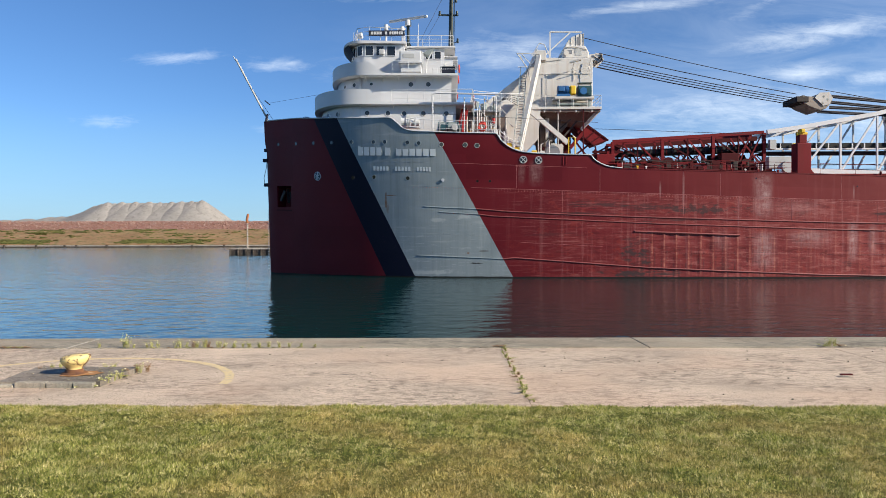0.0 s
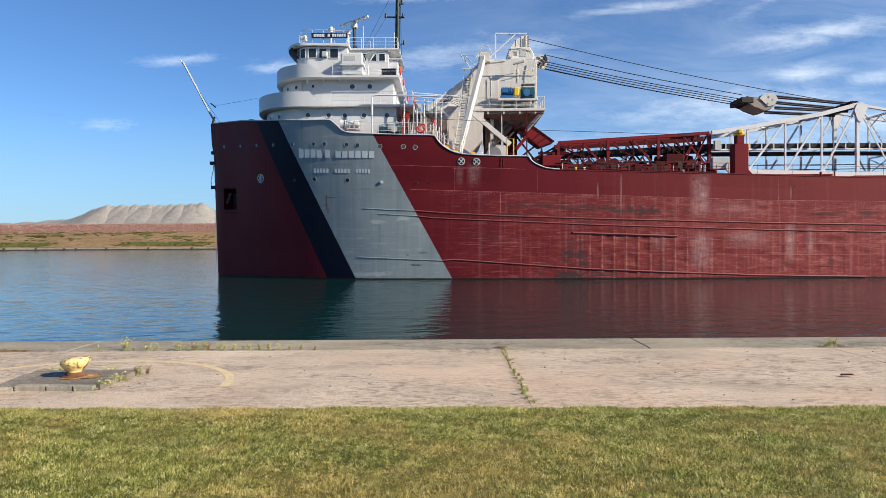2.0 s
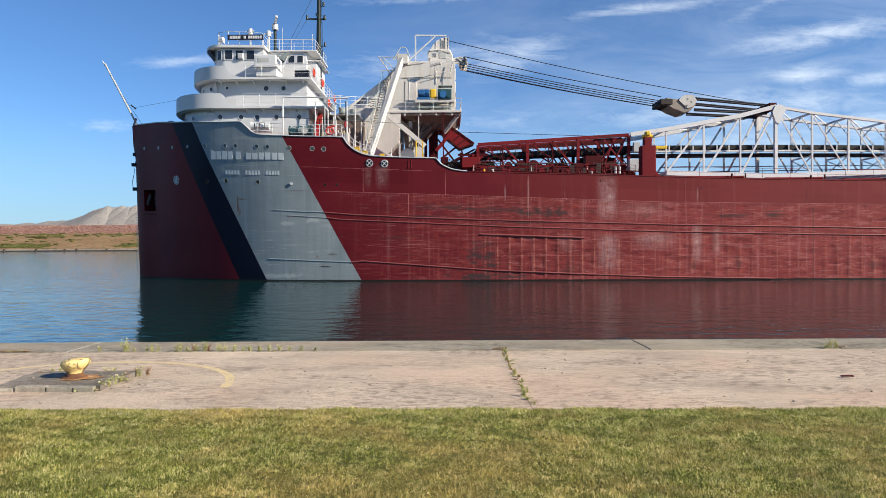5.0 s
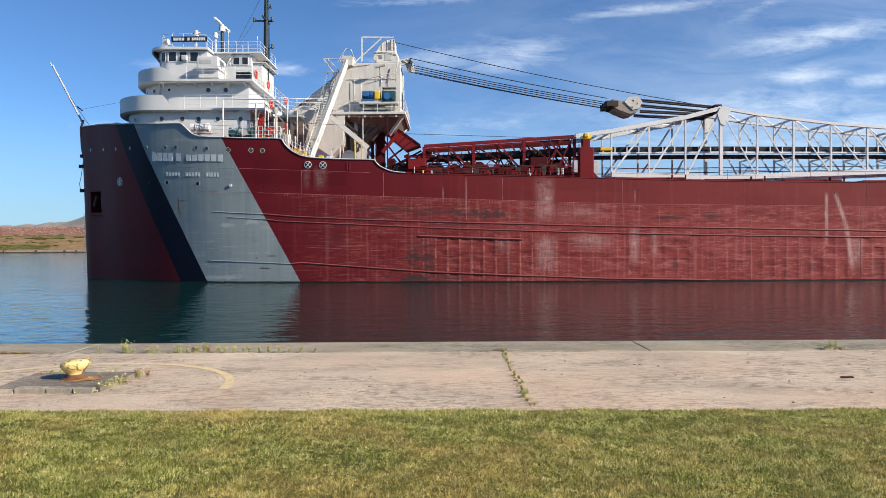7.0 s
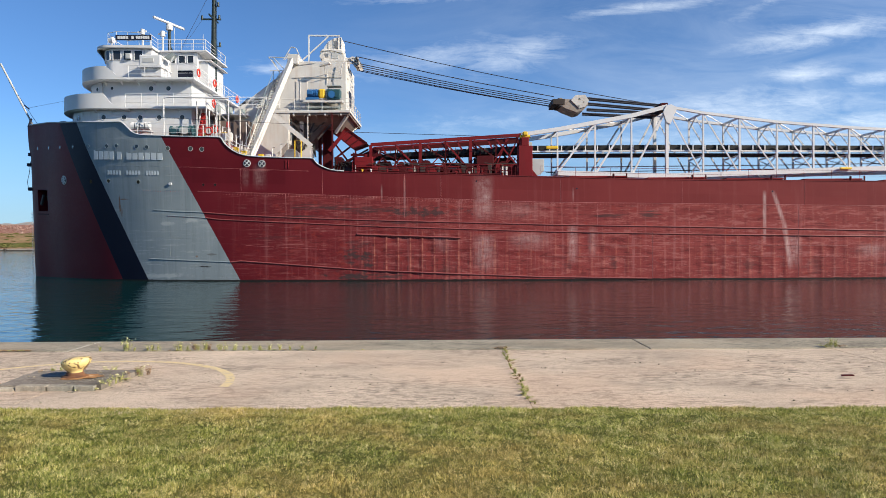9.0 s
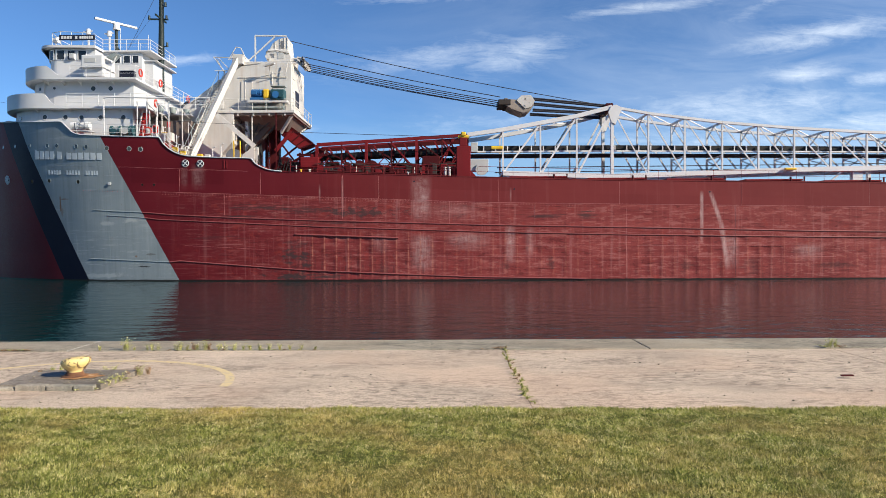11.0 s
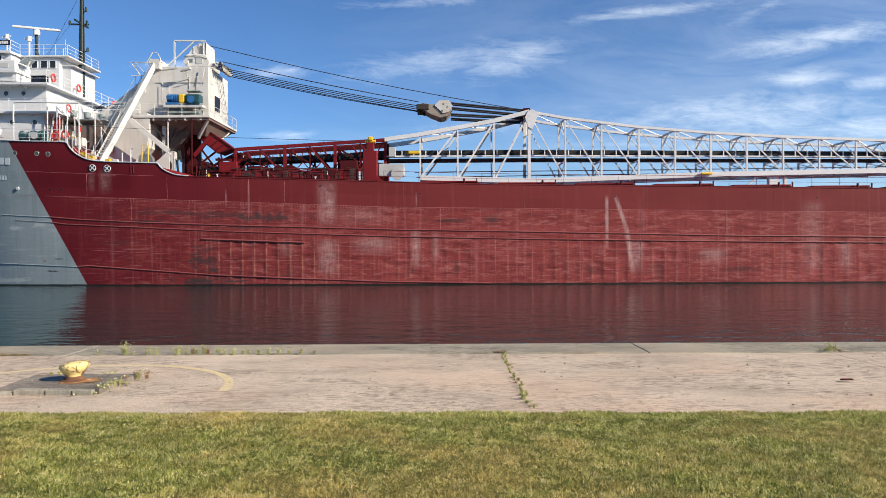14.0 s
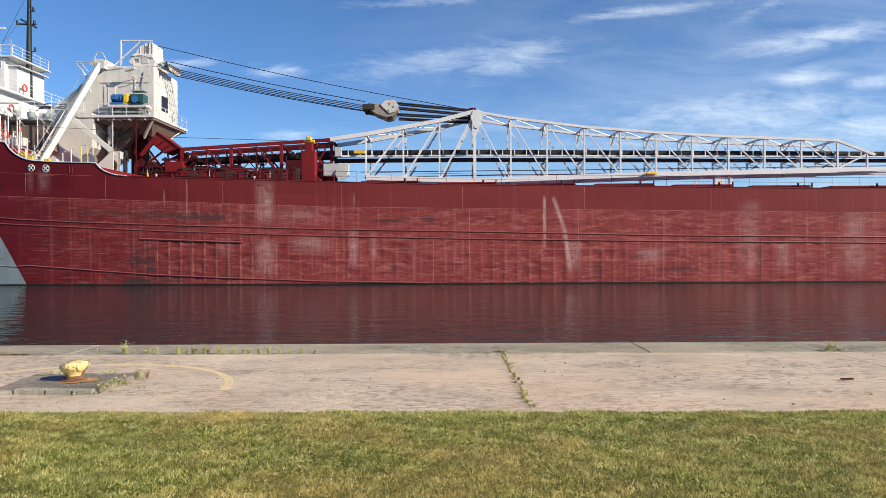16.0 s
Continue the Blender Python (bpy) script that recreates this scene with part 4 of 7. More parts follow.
def shrubs(count, y0, y1, z0, z1, seed, size):
    rng = random.Random(seed)
    lumps = []
    for _ in range(count):
        x = rng.uniform(-420, 60)
        if noise.noise((x * 0.02, seed, 0)) < rng.uniform(-0.2, 0.25):
            continue
        t = rng.random()
        r = size * rng.uniform(0.3, 1.2)
        lumps.append((x, y0 + (y1 - y0) * t, z0 + (z1 - z0) * t + r * 0.1, r * 2.2, r, r * 0.5))
    return tagged(scatter("scrub", SCRUB, lumps, 0.35), "low green scrub scattered along the far bank", "scrub", kind="stuff")


shrubs(4200, 417, 432, 2.2, 4.6, 3, 0.85)
shrubs(900, 466, 500, 9.2, 12.0, 5, 1.2)
shrubs(900, 440, 466, 5.6, 9.0, 9, 0.8)


def boulders():
    rng = random.Random(2)
    lumps = []
    for _ in range(5000):
        x, t = rng.uniform(-420, 60), rng.random()
        r = 0.2 + 0.7 * rng.random() ** 2
        y = 506 + 50 * t
        lumps.append((x, y, curve_at(y, [505, 520, 540, 560], [10.5, 15.0, 18.6, 20.0]) + 0.2, r, r * 0.8, r * 0.75))
    return tagged(scatter("rubble_boulders", BOULDER, lumps, 0.2), "pale and pinkish boulders scattered over the rubble ridge", "boulders", kind="stuff")


boulders()


def stone_pile(x, y, z, r, h, seed):
    """A conveyor-dropped cone with gullies."""
    bm = bmesh.new()
    n, m = 40, 7
    tip = bm.verts.new((x, y, z + h))
    rings = []
    for j in range(1, m + 1):
        t = (j / m) ** 1.5
        ring = []
        for k in range(n):
            a = 2 * math.pi * k / n
            rr = r * t * (1 + 0.05 * noise.noise((math.cos(a) * 3 + seed, math.sin(a) * 3, t)))
            hh = h * (1.04 - math.sqrt(t * t + 0.0016)) - 0.0
            ring.append(bm.verts.new((x + rr * math.cos(a), y + rr * math.sin(a), z + hh + (0.35 + 0.5 * t) * noise.noise((a * 9, seed, t * 1.2)))))
        rings.append(ring)
    for k in range(n):
        bm.faces.new((tip, rings[0][k], rings[0][(k + 1) % n]))
    for a, b in zip(rings, rings[1:]):
        for k in range(n):
            bm.faces.new((a[k], b[k], b[(k + 1) % n], a[(k + 1) % n]))
    return tagged(part("limestone_cone", bm, STONE, None, "", True), "tall cone of pale crushed limestone in a stockpile ridge", "stone pile", "stockpile cones")


for i, (px, py) in enumerate([(170, 364), (181, 361), (192, 358), (204, 359.5), (217, 357.5), (229, 359), (241, 357), (253, 359), (265, 357), (275, 359), (284, 358), (295, 359), (305, 357), (314, 358.5), (322, 356.5), (331, 358), (340, 356), (349, 357), (358, 354.5)]):
    far = 640
    stone_pile((px - 784) / 1207 * far, far, 15, 36 + 3 * (i % 3), 3.455 + (427.5 - py) / 1207 * far - 15, i)
for i, (px, py, r) in enumerate([(158, 368, 42), (146, 372, 42), (134, 377, 40), (118, 381, 40), (100, 382, 40), (80, 383, 44), (40, 386, 46), (0, 388, 46), (-50, 388, 46)]):
    far = 640
    stone_pile((px - 784) / 1207 * far, far + 10, 15, r, 3.455 + (427.5 - py) / 1207 * far - 15, 20 + i)

# the low timber landing with its wind-sock post
bm = bmesh.new()
box(bm, -55.5, -20, 177, 186, -1.5, 1.35, 0.05)
for k in range(18):
    box(bm, -55.4 + 2 * k, -55.1 + 2 * k, 176.75, 177.1, -1.5, 1.5)
landing = setting(part("timber_landing", bm, TIMBER), "low dark timber landing stage across the channel", "landing stage")
bm = bmesh.new()
box(bm, -55.3, -20, 177.2, 185.8, 1.35, 1.62, 0.03)
part("deck", bm, QUAY, landing, "pale weathered deck")
post = drum("windsock_post", (-51.6, 180, 1.62), (-51.6, 180, 8.6), 0.22, 0.17, QUAY, None)
bm = bmesh.new()
tube(bm, [(-51.6, 180, 8.3), (-51.75, 179.9, 9.0), (-51.5, 179.8, 9.9), (-51.35, 179.7, 10.6)], 0.33, 8)
part("windsock", bm, SOCK, post, "drooping orange wind-sock", True)
tagged(post, "pale pole with a faded orange wind-sock", "wind-sock")

# thin high cloud and painted haze on two glowing sheets far behind everything; their units are metres at 1207 m away
for name, label, category, material, far, span in (("cirrus_clouds", "wispy white streaks of high cirrus cloud in a blue sky", "clouds", cirrus(), 3600, 2400), ("haze_bank", "dull blue haze painted low over the far shore", "haze", haze(), 4300, 3000)):
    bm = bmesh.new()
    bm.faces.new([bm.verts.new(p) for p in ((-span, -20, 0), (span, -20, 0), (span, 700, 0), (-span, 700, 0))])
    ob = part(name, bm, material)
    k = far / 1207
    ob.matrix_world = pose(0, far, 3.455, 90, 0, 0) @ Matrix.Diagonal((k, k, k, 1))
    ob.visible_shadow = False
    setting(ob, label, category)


# ---- the freighter: x aft from amidships of the bow house, y = 0 its near side, y = 11 its centreline, z = 0 its waterline ----
ship = new("freighter")
tagged(ship, "long red lake freighter with white bow house and banded bow", "ship")
MID, STEM = 11.0, -19.5
TOP_X = [-20.0, -15.94, -13.2, -10.7, -7.8, -5.62, -4.97, -4.27, -3.46, -1.45, 1.26, 4.26, 4.67, 5.4, 6.32, 7.2, 10.5, 12.83, 13.19, 13.86, 14.63, 15.65, 19.65, 30, 44.7, 60.9, 81.3, 120, 152]
TOP_Z = [16.24, 15.97, 15.6, 15.36, 15.1, 15.0, 14.53, 13.92, 13.67, 13.52, 13.37, 13.26, 12.69, 12.06, 11.64, 11.48, 11.3, 11.23, 10.81, 10.4, 10.14, 10.03, 9.89, 9.56, 9.11, 8.87, 8.54, 8.3, 8.3]
HB_X = [0, 0.5, 2.2, 6.5, 10.8, 18.1, 24, 32, 45, 55, 172]
HB_TOP = [0.15, 0.75, 2.05, 5.5, 7.9, 9.85, 10.4, 10.75, 10.95, 11, 11]
HB_LOW = [0.15, 0.55, 1.6, 4.6, 6.9, 9.0, 9.75, 10.4, 10.9, 11, 11]
STERN = 150.0


def sheer(u):
    return curve_at(u, TOP_X, TOP_Z)


def half_beam(u, w):
    q = min(1.0, max(0.0, w / 12.5))
    x = max(0.0, u - (STEM + 0.35 * (1 - w / 12)))
    b = q * curve_at(x, HB_X, HB_TOP) + (1 - q) * curve_at(x, HB_X, HB_LOW)
    if u > STERN - 8:
        b *= math.sqrt(max(0.0, 1 - ((u - STERN + 8) / 8.6) ** 2))
    return b


def on_hull(u, w, out=0.0):
    """A point on the near side of the hull and the way straight out of it."""
    p = Vector((u, MID - half_beam(u, w), w))
    du = Vector((u + 0.1, MID - half_beam(u + 0.1, w), w)) - Vector((u - 0.1, MID - half_beam(u - 0.1, w), w))
    dw = Vector((u, MID - half_beam(u, w + 0.1), w + 0.1)) - Vector((u, MID - half_beam(u, w - 0.1), w - 0.1))
    nrm = du.cross(dw).normalized()
    if nrm.y > 0:
        nrm.negate()
    return p + nrm * out, nrm


STRINGERS = ((16.0, 44.0, (0.30, 1.15, 2.28, 3.15, 4.45)), (44.0, 152.0, (0.10, 2.10, 3.10, 4.05)))
HIT = [(22.9, 5.2, 0.062), (38.0, 4.6, 0.036), (54.5, 8.0, 0.040), (76.0, 9.0, 0.034)]      # where the plating is set in: middle, half length, depth


def pressed(u, w):
    """How far the plating is pressed in between frames and stringers by years of berthing."""
    if u < 16 or u > 100 or w > 4.5 or w < 0.1:
        return 0.0
    deep = 0.006 + sum(d * max(0.0, 1 - ((u - c) / h) ** 4) for c, h, d in HIT if abs(u - c) < h)
    lines = next(l for a, b, l in STRINGERS if a <= u < b)
    k = math.floor((u - FRAME_AT) / FRAME + 1e-6)
    s = (u - FRAME_AT) / FRAME - k
    for j, (lo, hi) in enumerate(zip(lines, lines[1:])):
        if lo <= w <= hi:
            v = (w - lo) / (hi - lo)
            own = 0.25 + 2.4 * abs(noise.noise((k * 1.37 + 0.4, j * 2.11 + 0.3, 3.3)))
            return deep * min(own, 1.5) * max(0.0, math.sin(math.pi * s)) ** 0.6 * max(0.0, math.sin(math.pi * v)) ** 0.5
    return 0.0


def build_hull():
    bm = bmesh.new()
    us = [STEM + 0.35 * k for k in range(5)] + [-18.15, -17.4, -16.4, -15.6, -14.8, -14, -13.2, -12.4, -11.6, -10.8, -10, -9.2, -8.4, -7.6, -6.8, -6.2]
    us += [-5.7 + 0.18 * k for k in range(24)] + [-1.2 + 0.6 * k for k in range(9)] + [4.2 + 0.16 * k for k in range(24)] + [8.2 + 0.7 * k for k in range(7)]
    us += [12.75 + 0.16 * k for k in range(19)] + [FRAME_AT + FRAME * k / 6 for k in range(-21, 340)] + [84 + 4 * k for k in range(15)] + [143, 144.5, 146, 147.5, 148.8, 149.6, 150]
    us = sorted(set(round(u, 3) for u in us))
    lv = [-1.5, -0.4] + [0.2 + 0.27 * k for k in range(25)] + [7.03, 7.35, 7.7, 8.1, 8.6, 9.24, 10.4, 11.6, 12.8, 14.0, 15.1, 16.1]
    side = {}
    for s in (-1, 1):
        for i, u in enumerate(us):
            for j, l in enumerate(lv):
                w = l * sheer(u) / 16.1 if l > 0 else l
                x = max(u, STEM + 0.35 * (1 - w / 12)) if i == 0 else u
                side[s, i, j] = bm.verts.new((x if i else STEM + 0.35 * (1 - w / 12) - (0.15 if w > 14 else 0), MID + s * (half_beam(x, w) - (pressed(u, w) if s < 0 else 0.0)), w))
    pocket = []
    for s in (-1, 1):
        for i in range(len(us) - 1):
            for j in range(len(lv) - 1):
                q = [side[s, i, j], side[s, i + 1, j], side[s, i + 1, j + 1], side[s, i, j + 1]]
                f = bm.faces.new(q if s < 0 else q[::-1])
                if s < 0 and us[i] >= -18.16 and us[i + 1] <= -16.39 and 7.0 <= lv[j] < 9.2:
                    pocket.append(f)
    last = len(us) - 1
    for j in range(len(lv) - 1):
        bm.faces.new((side[-1, 0, j], side[-1, 0, j + 1], side[1, 0, j + 1], side[1, 0, j]))
    for i in range(last):
        bm.faces.new((side[-1, i, 0], side[1, i, 0], side[1, i + 1, 0], side[-1, i + 1, 0]))
    ext = bmesh.ops.extrude_face_region(bm, geom=pocket)
    moved = [v for v in ext["geom"] if isinstance(v, bmesh.types.BMVert)]
    cy = max(v.co.y for v in moved)
    for v in moved:
        v.co.y = cy + 1.3
        v.co.x += 0.6
    bmesh.ops.delete(bm, geom=[f for f in pocket if f.is_valid], context="FACES_ONLY")
    for f in bm.faces:
        f.smooth = True
    bmesh.ops.recalc_face_normals(bm, faces=bm.faces)
    for e in bm.edges:
        if len(e.link_faces) == 2 and e.calc_face_angle(0) > 0.6:
            e.smooth = False
    h = part("hull", bm, HULL, ship, "scuffed red hull with navy and grey slanting bow bands")
    bm = bmesh.new()
    pts = [(u, sheer(u)) for u in us]
    for s in (-1, 1):
        row = []
        for u, z in pts:
            c = MID + s * half_beam(u, z)
            row.append([bm.verts.new((u, c + s * a, z + b)) for a, b in ((0.035, -0.045), (0.035, 0.03), (-0.12, 0.03), (-0.12, -0.045))])
        for a, b in zip(row, row[1:]):
            for k in range(4):
                bm.faces.new((a[k], b[k], b[(k + 1) % 4], a[(k + 1) % 4]))
    bmesh.ops.recalc_face_normals(bm, faces=bm.faces)
    part("gunwale", bm, HULL, h)
    bm = bmesh.new()
    prev = None
    for u, z in pts:
        d = z - (1.15 if u < -5 else 0.10 if u > 15 else 0.25)
        b = half_beam(u, d) - 0.02
        row = [bm.verts.new((u, MID - b, d)), bm.verts.new((u, MID, d + 0.1)), bm.verts.new((u, MID + b, d))]
        if prev:
            for k in range(2):
                bm.faces.new((prev[k], row[k], row[k + 1], prev[k + 1]))
        prev = row
    part("deck", bm, RED, ship, "oxide red steel deck")
    return h, us


hull, STATIONS = build_hull()


def hull_line(name, pts, r, material, label="", proud=0.0):
    """A bar laid along the hull through (x, z) points."""
    out = []
    for (u0, w0), (u1, w1) in zip(pts, pts[1:]):
        n = max(1, int(abs(u1 - u0) / 1.2))
        out += [on_hull(u0 + (u1 - u0) * k / n, w0 + (w1 - w0) * k / n, proud)[0] for k in range(n)]
    out.append(on_hull(*pts[-1], proud)[0])
    return pipe(name, out, r, material, hull, label, 6)


# white rim along the stepped bulwark
def rim(u0, u1):
    us = [u for u in STATIONS if u0 <= u <= u1]
    pipe("bulwark_rim", [on_hull(u, sheer(u), 0.04)[0] + Vector((0, 0, 0.035)) for u in us], 0.055, WHITE, hull, "white painted rim", 6)


rim(-19.5, -5.6), rim(-5.8, 4.3), rim(4.1, 12.9), rim(12.7, 15.7)

# fender strakes
hull_line("fender_strake", [(-2.4, 6.68), (-0.3, 6.53), (2.4, 6.40)], 0.055, HULL)
hull_line("fender_strake", [(2.45, 6.40), (5.4, 6.14), (11.06, 5.84), (19.1, 5.53), (34.5, 5.05), (47.5, 4.77), (64.8, 4.35), (84, 4.1), (140, 3.7)], 0.07, STRAKE)
hull_line("fender_strake", [(-1.0, 6.15), (2.6, 5.90)], 0.045, HULL)
hull_line("fender_strake", [(2.65, 5.90), (4.0, 5.72), (19.1, 4.97), (34.5, 4.42), (47.5, 4.11), (64.8, 3.82), (84, 3.58), (140, 3.2)], 0.065, STRAKE)
hull_line("fender_strake", [(-3.0, 2.10), (4.9, 1.76)], 0.06, HULL)
hull_line("fender_strake", [(4.95, 1.76), (6.0, 1.86), (18.15, 0.96), (26.1, 0.61), (33.8, 0.31), (43.3, 0.13)], 0.08, STRAKE)
hull_line("fender_strake", [(16.87, 4.27), (26.31, 3.90)], 0.10, STRAKE)
def lap_line(u):
    return max(8.44 - 0.0395 * u, 7.60 - 0.0155 * u)


hull_line("weld_seam", [(-6.4, 10.95), (0.1, 10.62)], 0.013, HULL)
hull_line("weld_seam", [(0.2, 10.62), (1.3, 10.6), (3.0, 10.5), (12.5, 10.08)], 0.013, SEAM)
hull_line("weld_seam", [(-3.6, 8.62), (2.0, 8.38)], 0.014, HULL)
hull_line("weld_seam", [(2.0, lap_line(2.0)), (20, lap_line(20)), (34, lap_line(34)), (60, lap_line(60)), (120, lap_line(120))], 0.016, SEAM)
hull_line("weld_seam", [(-6.0, 4.3), (3.3, 3.9)], 0.012, HULL)
for a, b, w0, w1 in ((19.0, 26.2, 2.30, 2.27), (27.4, 43.4, 2.24, 2.10), (47.6, 66.0, 2.10, 2.02), (31.0, 43.4, 3.22, 3.10), (43.6, 47.5, 3.36, 3.38), (48.0, 61.4, 3.12, 3.0), (27.0, 31.5, 3.75, 3.45), (6.5, 14.0, 3.3, 2.9)):
    hull_line("weld_seam", [(a, w0), ((a + b) / 2, (w0 + w1) / 2), (b, w1)], 0.012, SEAM)
for u, lo, hi in [(-1.7, 10.7, 13.4), (-0.9, 0.2, 6.5), (-4.4, 1.5, 4.2), (-0.6, 8.6, 10.5), (6.13, 8.3, 10.4), (13.7, 7.95, 10.0), (24.56, 7.5, 9.5), (21.24, 5.7, 9.7), (26.2, 4.6, 7.4), (35.44, 7.1, 9.2), (38.75, 5.0, 6.9), (46.43, 6.9, 8.9), (43.75, 0.15, 4.4), (47.05, 0.2, 6.7), (56.95, 0.2, 6.6), (57.51, 6.7, 8.7), (64.65, 0.3, 6.5), (69.0, 6.6, 8.6), (10.3, 6.1, 8.0), (31.0, 5.2, 7.2), (73.45, 0.3, 6.4), (80, 6.5, 8.4), (92, 4, 8.4), (104, 4, 8.3)]:
    hull_line("weld_seam", [(u, lo + (hi - lo) * k / 4) for k in range(5)], 0.012 if u > 2 else 0.006, SEAM if u > 2 else HULL)


def porthole(u, w, r=0.19, white=False):
    p, nrm = on_hull(u, w)
    bm = bmesh.new()
    torus(bm, p + nrm * 0.004, nrm, r, 0.018, 14, 5)
    ob = part("porthole", bm, PALE if white else HULL, hull, "", True)
    bm = bmesh.new()
    cone(bm, p - nrm * 0.05, p + nrm * 0.008, r, r, 14)
    part("glass", bm, GLASS if not white else PORT, ob)


for u, w in [(-17.91, 13.59), (-15.67, 13.39), (-13.55, 13.2), (-11.53, 13.07), (-9.42, 12.95), (-7.22, 12.83), (-6.12, 12.78), (-3.95, 12.64), (-2.88, 12.54), (-9.3, 9.55), (-7.2, 9.53), (-3.92, 9.33)]:
    porthole(u, w)
for u, w in [(-0.77, 12.36), (1.42, 12.28), (2.51, 12.21)]:
    porthole(u, w, 0.21, True)
for u, w in [(2.56, 8.95), (3.7, 8.94)]:
    porthole(u, w, 0.13)
for u, w in [(27.8, 9.05), (36.9, 8.3), (54.6, 7.95), (72.9, 7.75), (90, 7.5), (36.4, 5.0)]:
    p, nrm = on_hull(u, w)
    drum("scupper", p - nrm * 0.1, p + nrm * 0.015, 0.075, 0.075, NAVY, hull, "", 10)
p, nrm = on_hull(-0.62, 9.09)
drum("discharge_spout", p - nrm * 0.1, p + nrm * 0.12, 0.13, 0.15, WHITE, hull, "white overboard discharge spout", 12)


def round_chock(u, w, r, name, label, blades, mat_disc):
    """A round plate on the hull crossed by rollers or painted blades."""
    p, nrm = on_hull(u, w)
    bm = bmesh.new()
    torus(bm, p + nrm * 0.015, nrm, r, 0.035, 20, 5)
    ob = part(name, bm, WHITE, hull, label, True)
    bm = bmesh.new()
    cone(bm, p - nrm * 0.1, p + nrm * 0.008, r, r, 20)
    part("face", bm, mat_disc, ob)
    s = nrm.cross(Vector((0, 0, 1))).normalized()
    up = s.cross(nrm)
    for k in range(blades):
        a = math.pi * k / blades + 0.75
        d = s * math.cos(a) + up * math.sin(a)
        bar("blade", p + nrm * 0.03 - d * r * 0.92, p + nrm * 0.03 + d * r * 0.92, 0.14 if blades > 2 else 0.17, 0.05, WHITE, ob)
    return ob


round_chock(-13.14, 9.92, 0.42, "thruster_mark", "white round bow-thruster mark with crossed blades", 3, NAVY)
round_chock(6.74, 10.87, 0.31, "roller_chock", "round white mooring chock with crossed rollers", 2, NAVY)
round_chock(8.13, 10.81, 0.31, "roller_chock", "round white mooring chock with crossed rollers", 2, NAVY)
for u in (10.35, 10.6):
    hull_line("fairlead_bar", [(u, 10.35), (u, 11.1)], 0.05, RED)

# anchor in its pocket, and mooring gear on the stem
anchor = bar("anchor", (-17.2, 10.4, 9.0), (-16.9, 9.6, 7.5), 0.22, 0.22, BROWN, ship, "dark stockless anchor housed in its pocket")
bar("fluke", (-17.7, 9.6, 7.7), (-17.2, 9.2, 8.7), 0.18, 0.3, BROWN, anchor)
bar("fluke", (-16.4, 9.0, 7.6), (-16.6, 8.9, 8.6), 0.18, 0.3, BROWN, anchor)
bar("anchor_lip", on_hull(-18.2, 6.75, 0.03)[0], on_hull(-16.3, 6.65, 0.03)[0], 0.08, 0.12, DARK_RED, hull)
for w, dx in ((13.0, 0.25), (11.9, 0.1), (9.3, 0.2)):
    block("stem_bracket", -20.05 + dx, -19.3 + dx, 10.75, 11.1, w, w + 0.35, NAVY, hull, "", 0.04)
pipe("stem_rope", [(-19.4, 10.6, 12.4), (-19.5, 10.5, 11.2), (-19.75, 10.55, 10.2), (-19.65, 10.6, 9.3)], 0.03, BLACK, hull)
for k in range(22):
    block("draft_mark", -19.37, -19.26, 10.66 - 0.004 * k, 10.70 - 0.004 * k, 0.5 + 0.30 * k, 0.62 + 0.30 * k, WHITE, hull, "", 0)


# painted lettering, as plain bars
def letter_bars(spans, w_at, height, material):
    for a, b in spans:
        p0, n0 = on_hull(a, w_at(a), 0.012)
        p1, n1 = on_hull(b, w_at(b), 0.012)
        bm = bmesh.new()
        up = Vector((0, 0, height / 2))
        q = [p0 - up, p1 - up, p1 + up, p0 + up]
        f0 = [bm.verts.new(c) for c in q]
        f1 = [bm.verts.new(c - n0 * 0.02) for c in q]
        bm.faces.new(f0)
        for k in range(4):
            bm.faces.new((f0[k], f1[k], f1[(k + 1) % 4], f0[(k + 1) % 4]))
        part("lettering_bar", bm, material, hull)


def spread(x0, x1, n, fill=0.78):
    step = (x1 - x0) / n
    return [(x0 + step * (k + (1 - fill) / 2), x0 + step * (k + (1 + fill) / 2)) for k in range(n)]


LETTER = paint("grey_white_lettering", (0.46, 0.50, 0.52), 0.6, 0.15, (0.3, 0.32, 0.32), 0.72, 0.1)
letter_bars(spread(-8.80, -6.38, 4) + [(-6.08, -5.58)] + spread(-5.10, -1.24, 6), lambda u: 11.92 - 0.045 * (u + 5), 0.92, LETTER)
letter_bars(spread(-7.30, -5.72, 5, 0.62) + spread(-5.20, -3.62, 5, 0.62) + spread(-3.10, -1.72, 5, 0.62), lambda u: 10.27 - 0.045 * (u + 4.5), 0.50, LETTER)


def rivets(u0, u1, w0, w1, step=0.22):
    """Rows of rivet heads along a seam, in one mesh."""
    bm = bmesh.new()
    n = int((u1 - u0) / step)
    for k in range(n):
        f = k / n
        p, nrm = on_hull(u0 + (u1 - u0) * f, w0 + (w1 - w0) * f)
        cone(bm, p - nrm * 0.01, p + nrm * 0.016, 0.034, 0.016, 6)
    return tagged(part("riveted_seam", bm, SEAM, hull), kind="stuff")


for a, b in ((4.5, 26.0), (26.0, 44.0)):
    rivets(a, b, lap_line(a) - 0.08, lap_line(b) - 0.08, 0.26)
    rivets(a, b, lap_line(a) - 0.22, lap_line(b) - 0.22, 0.26)
rivets(-1.0, 3.4, 6.05, 5.80)
rivets(-3.4, 1.6, 8.50, 8.28, 0.24)
rivets(6.0, 9.0, 10.25, 10.15, 0.18)
rivets(60.0, 68.0, 4.02, 3.96, 0.26)


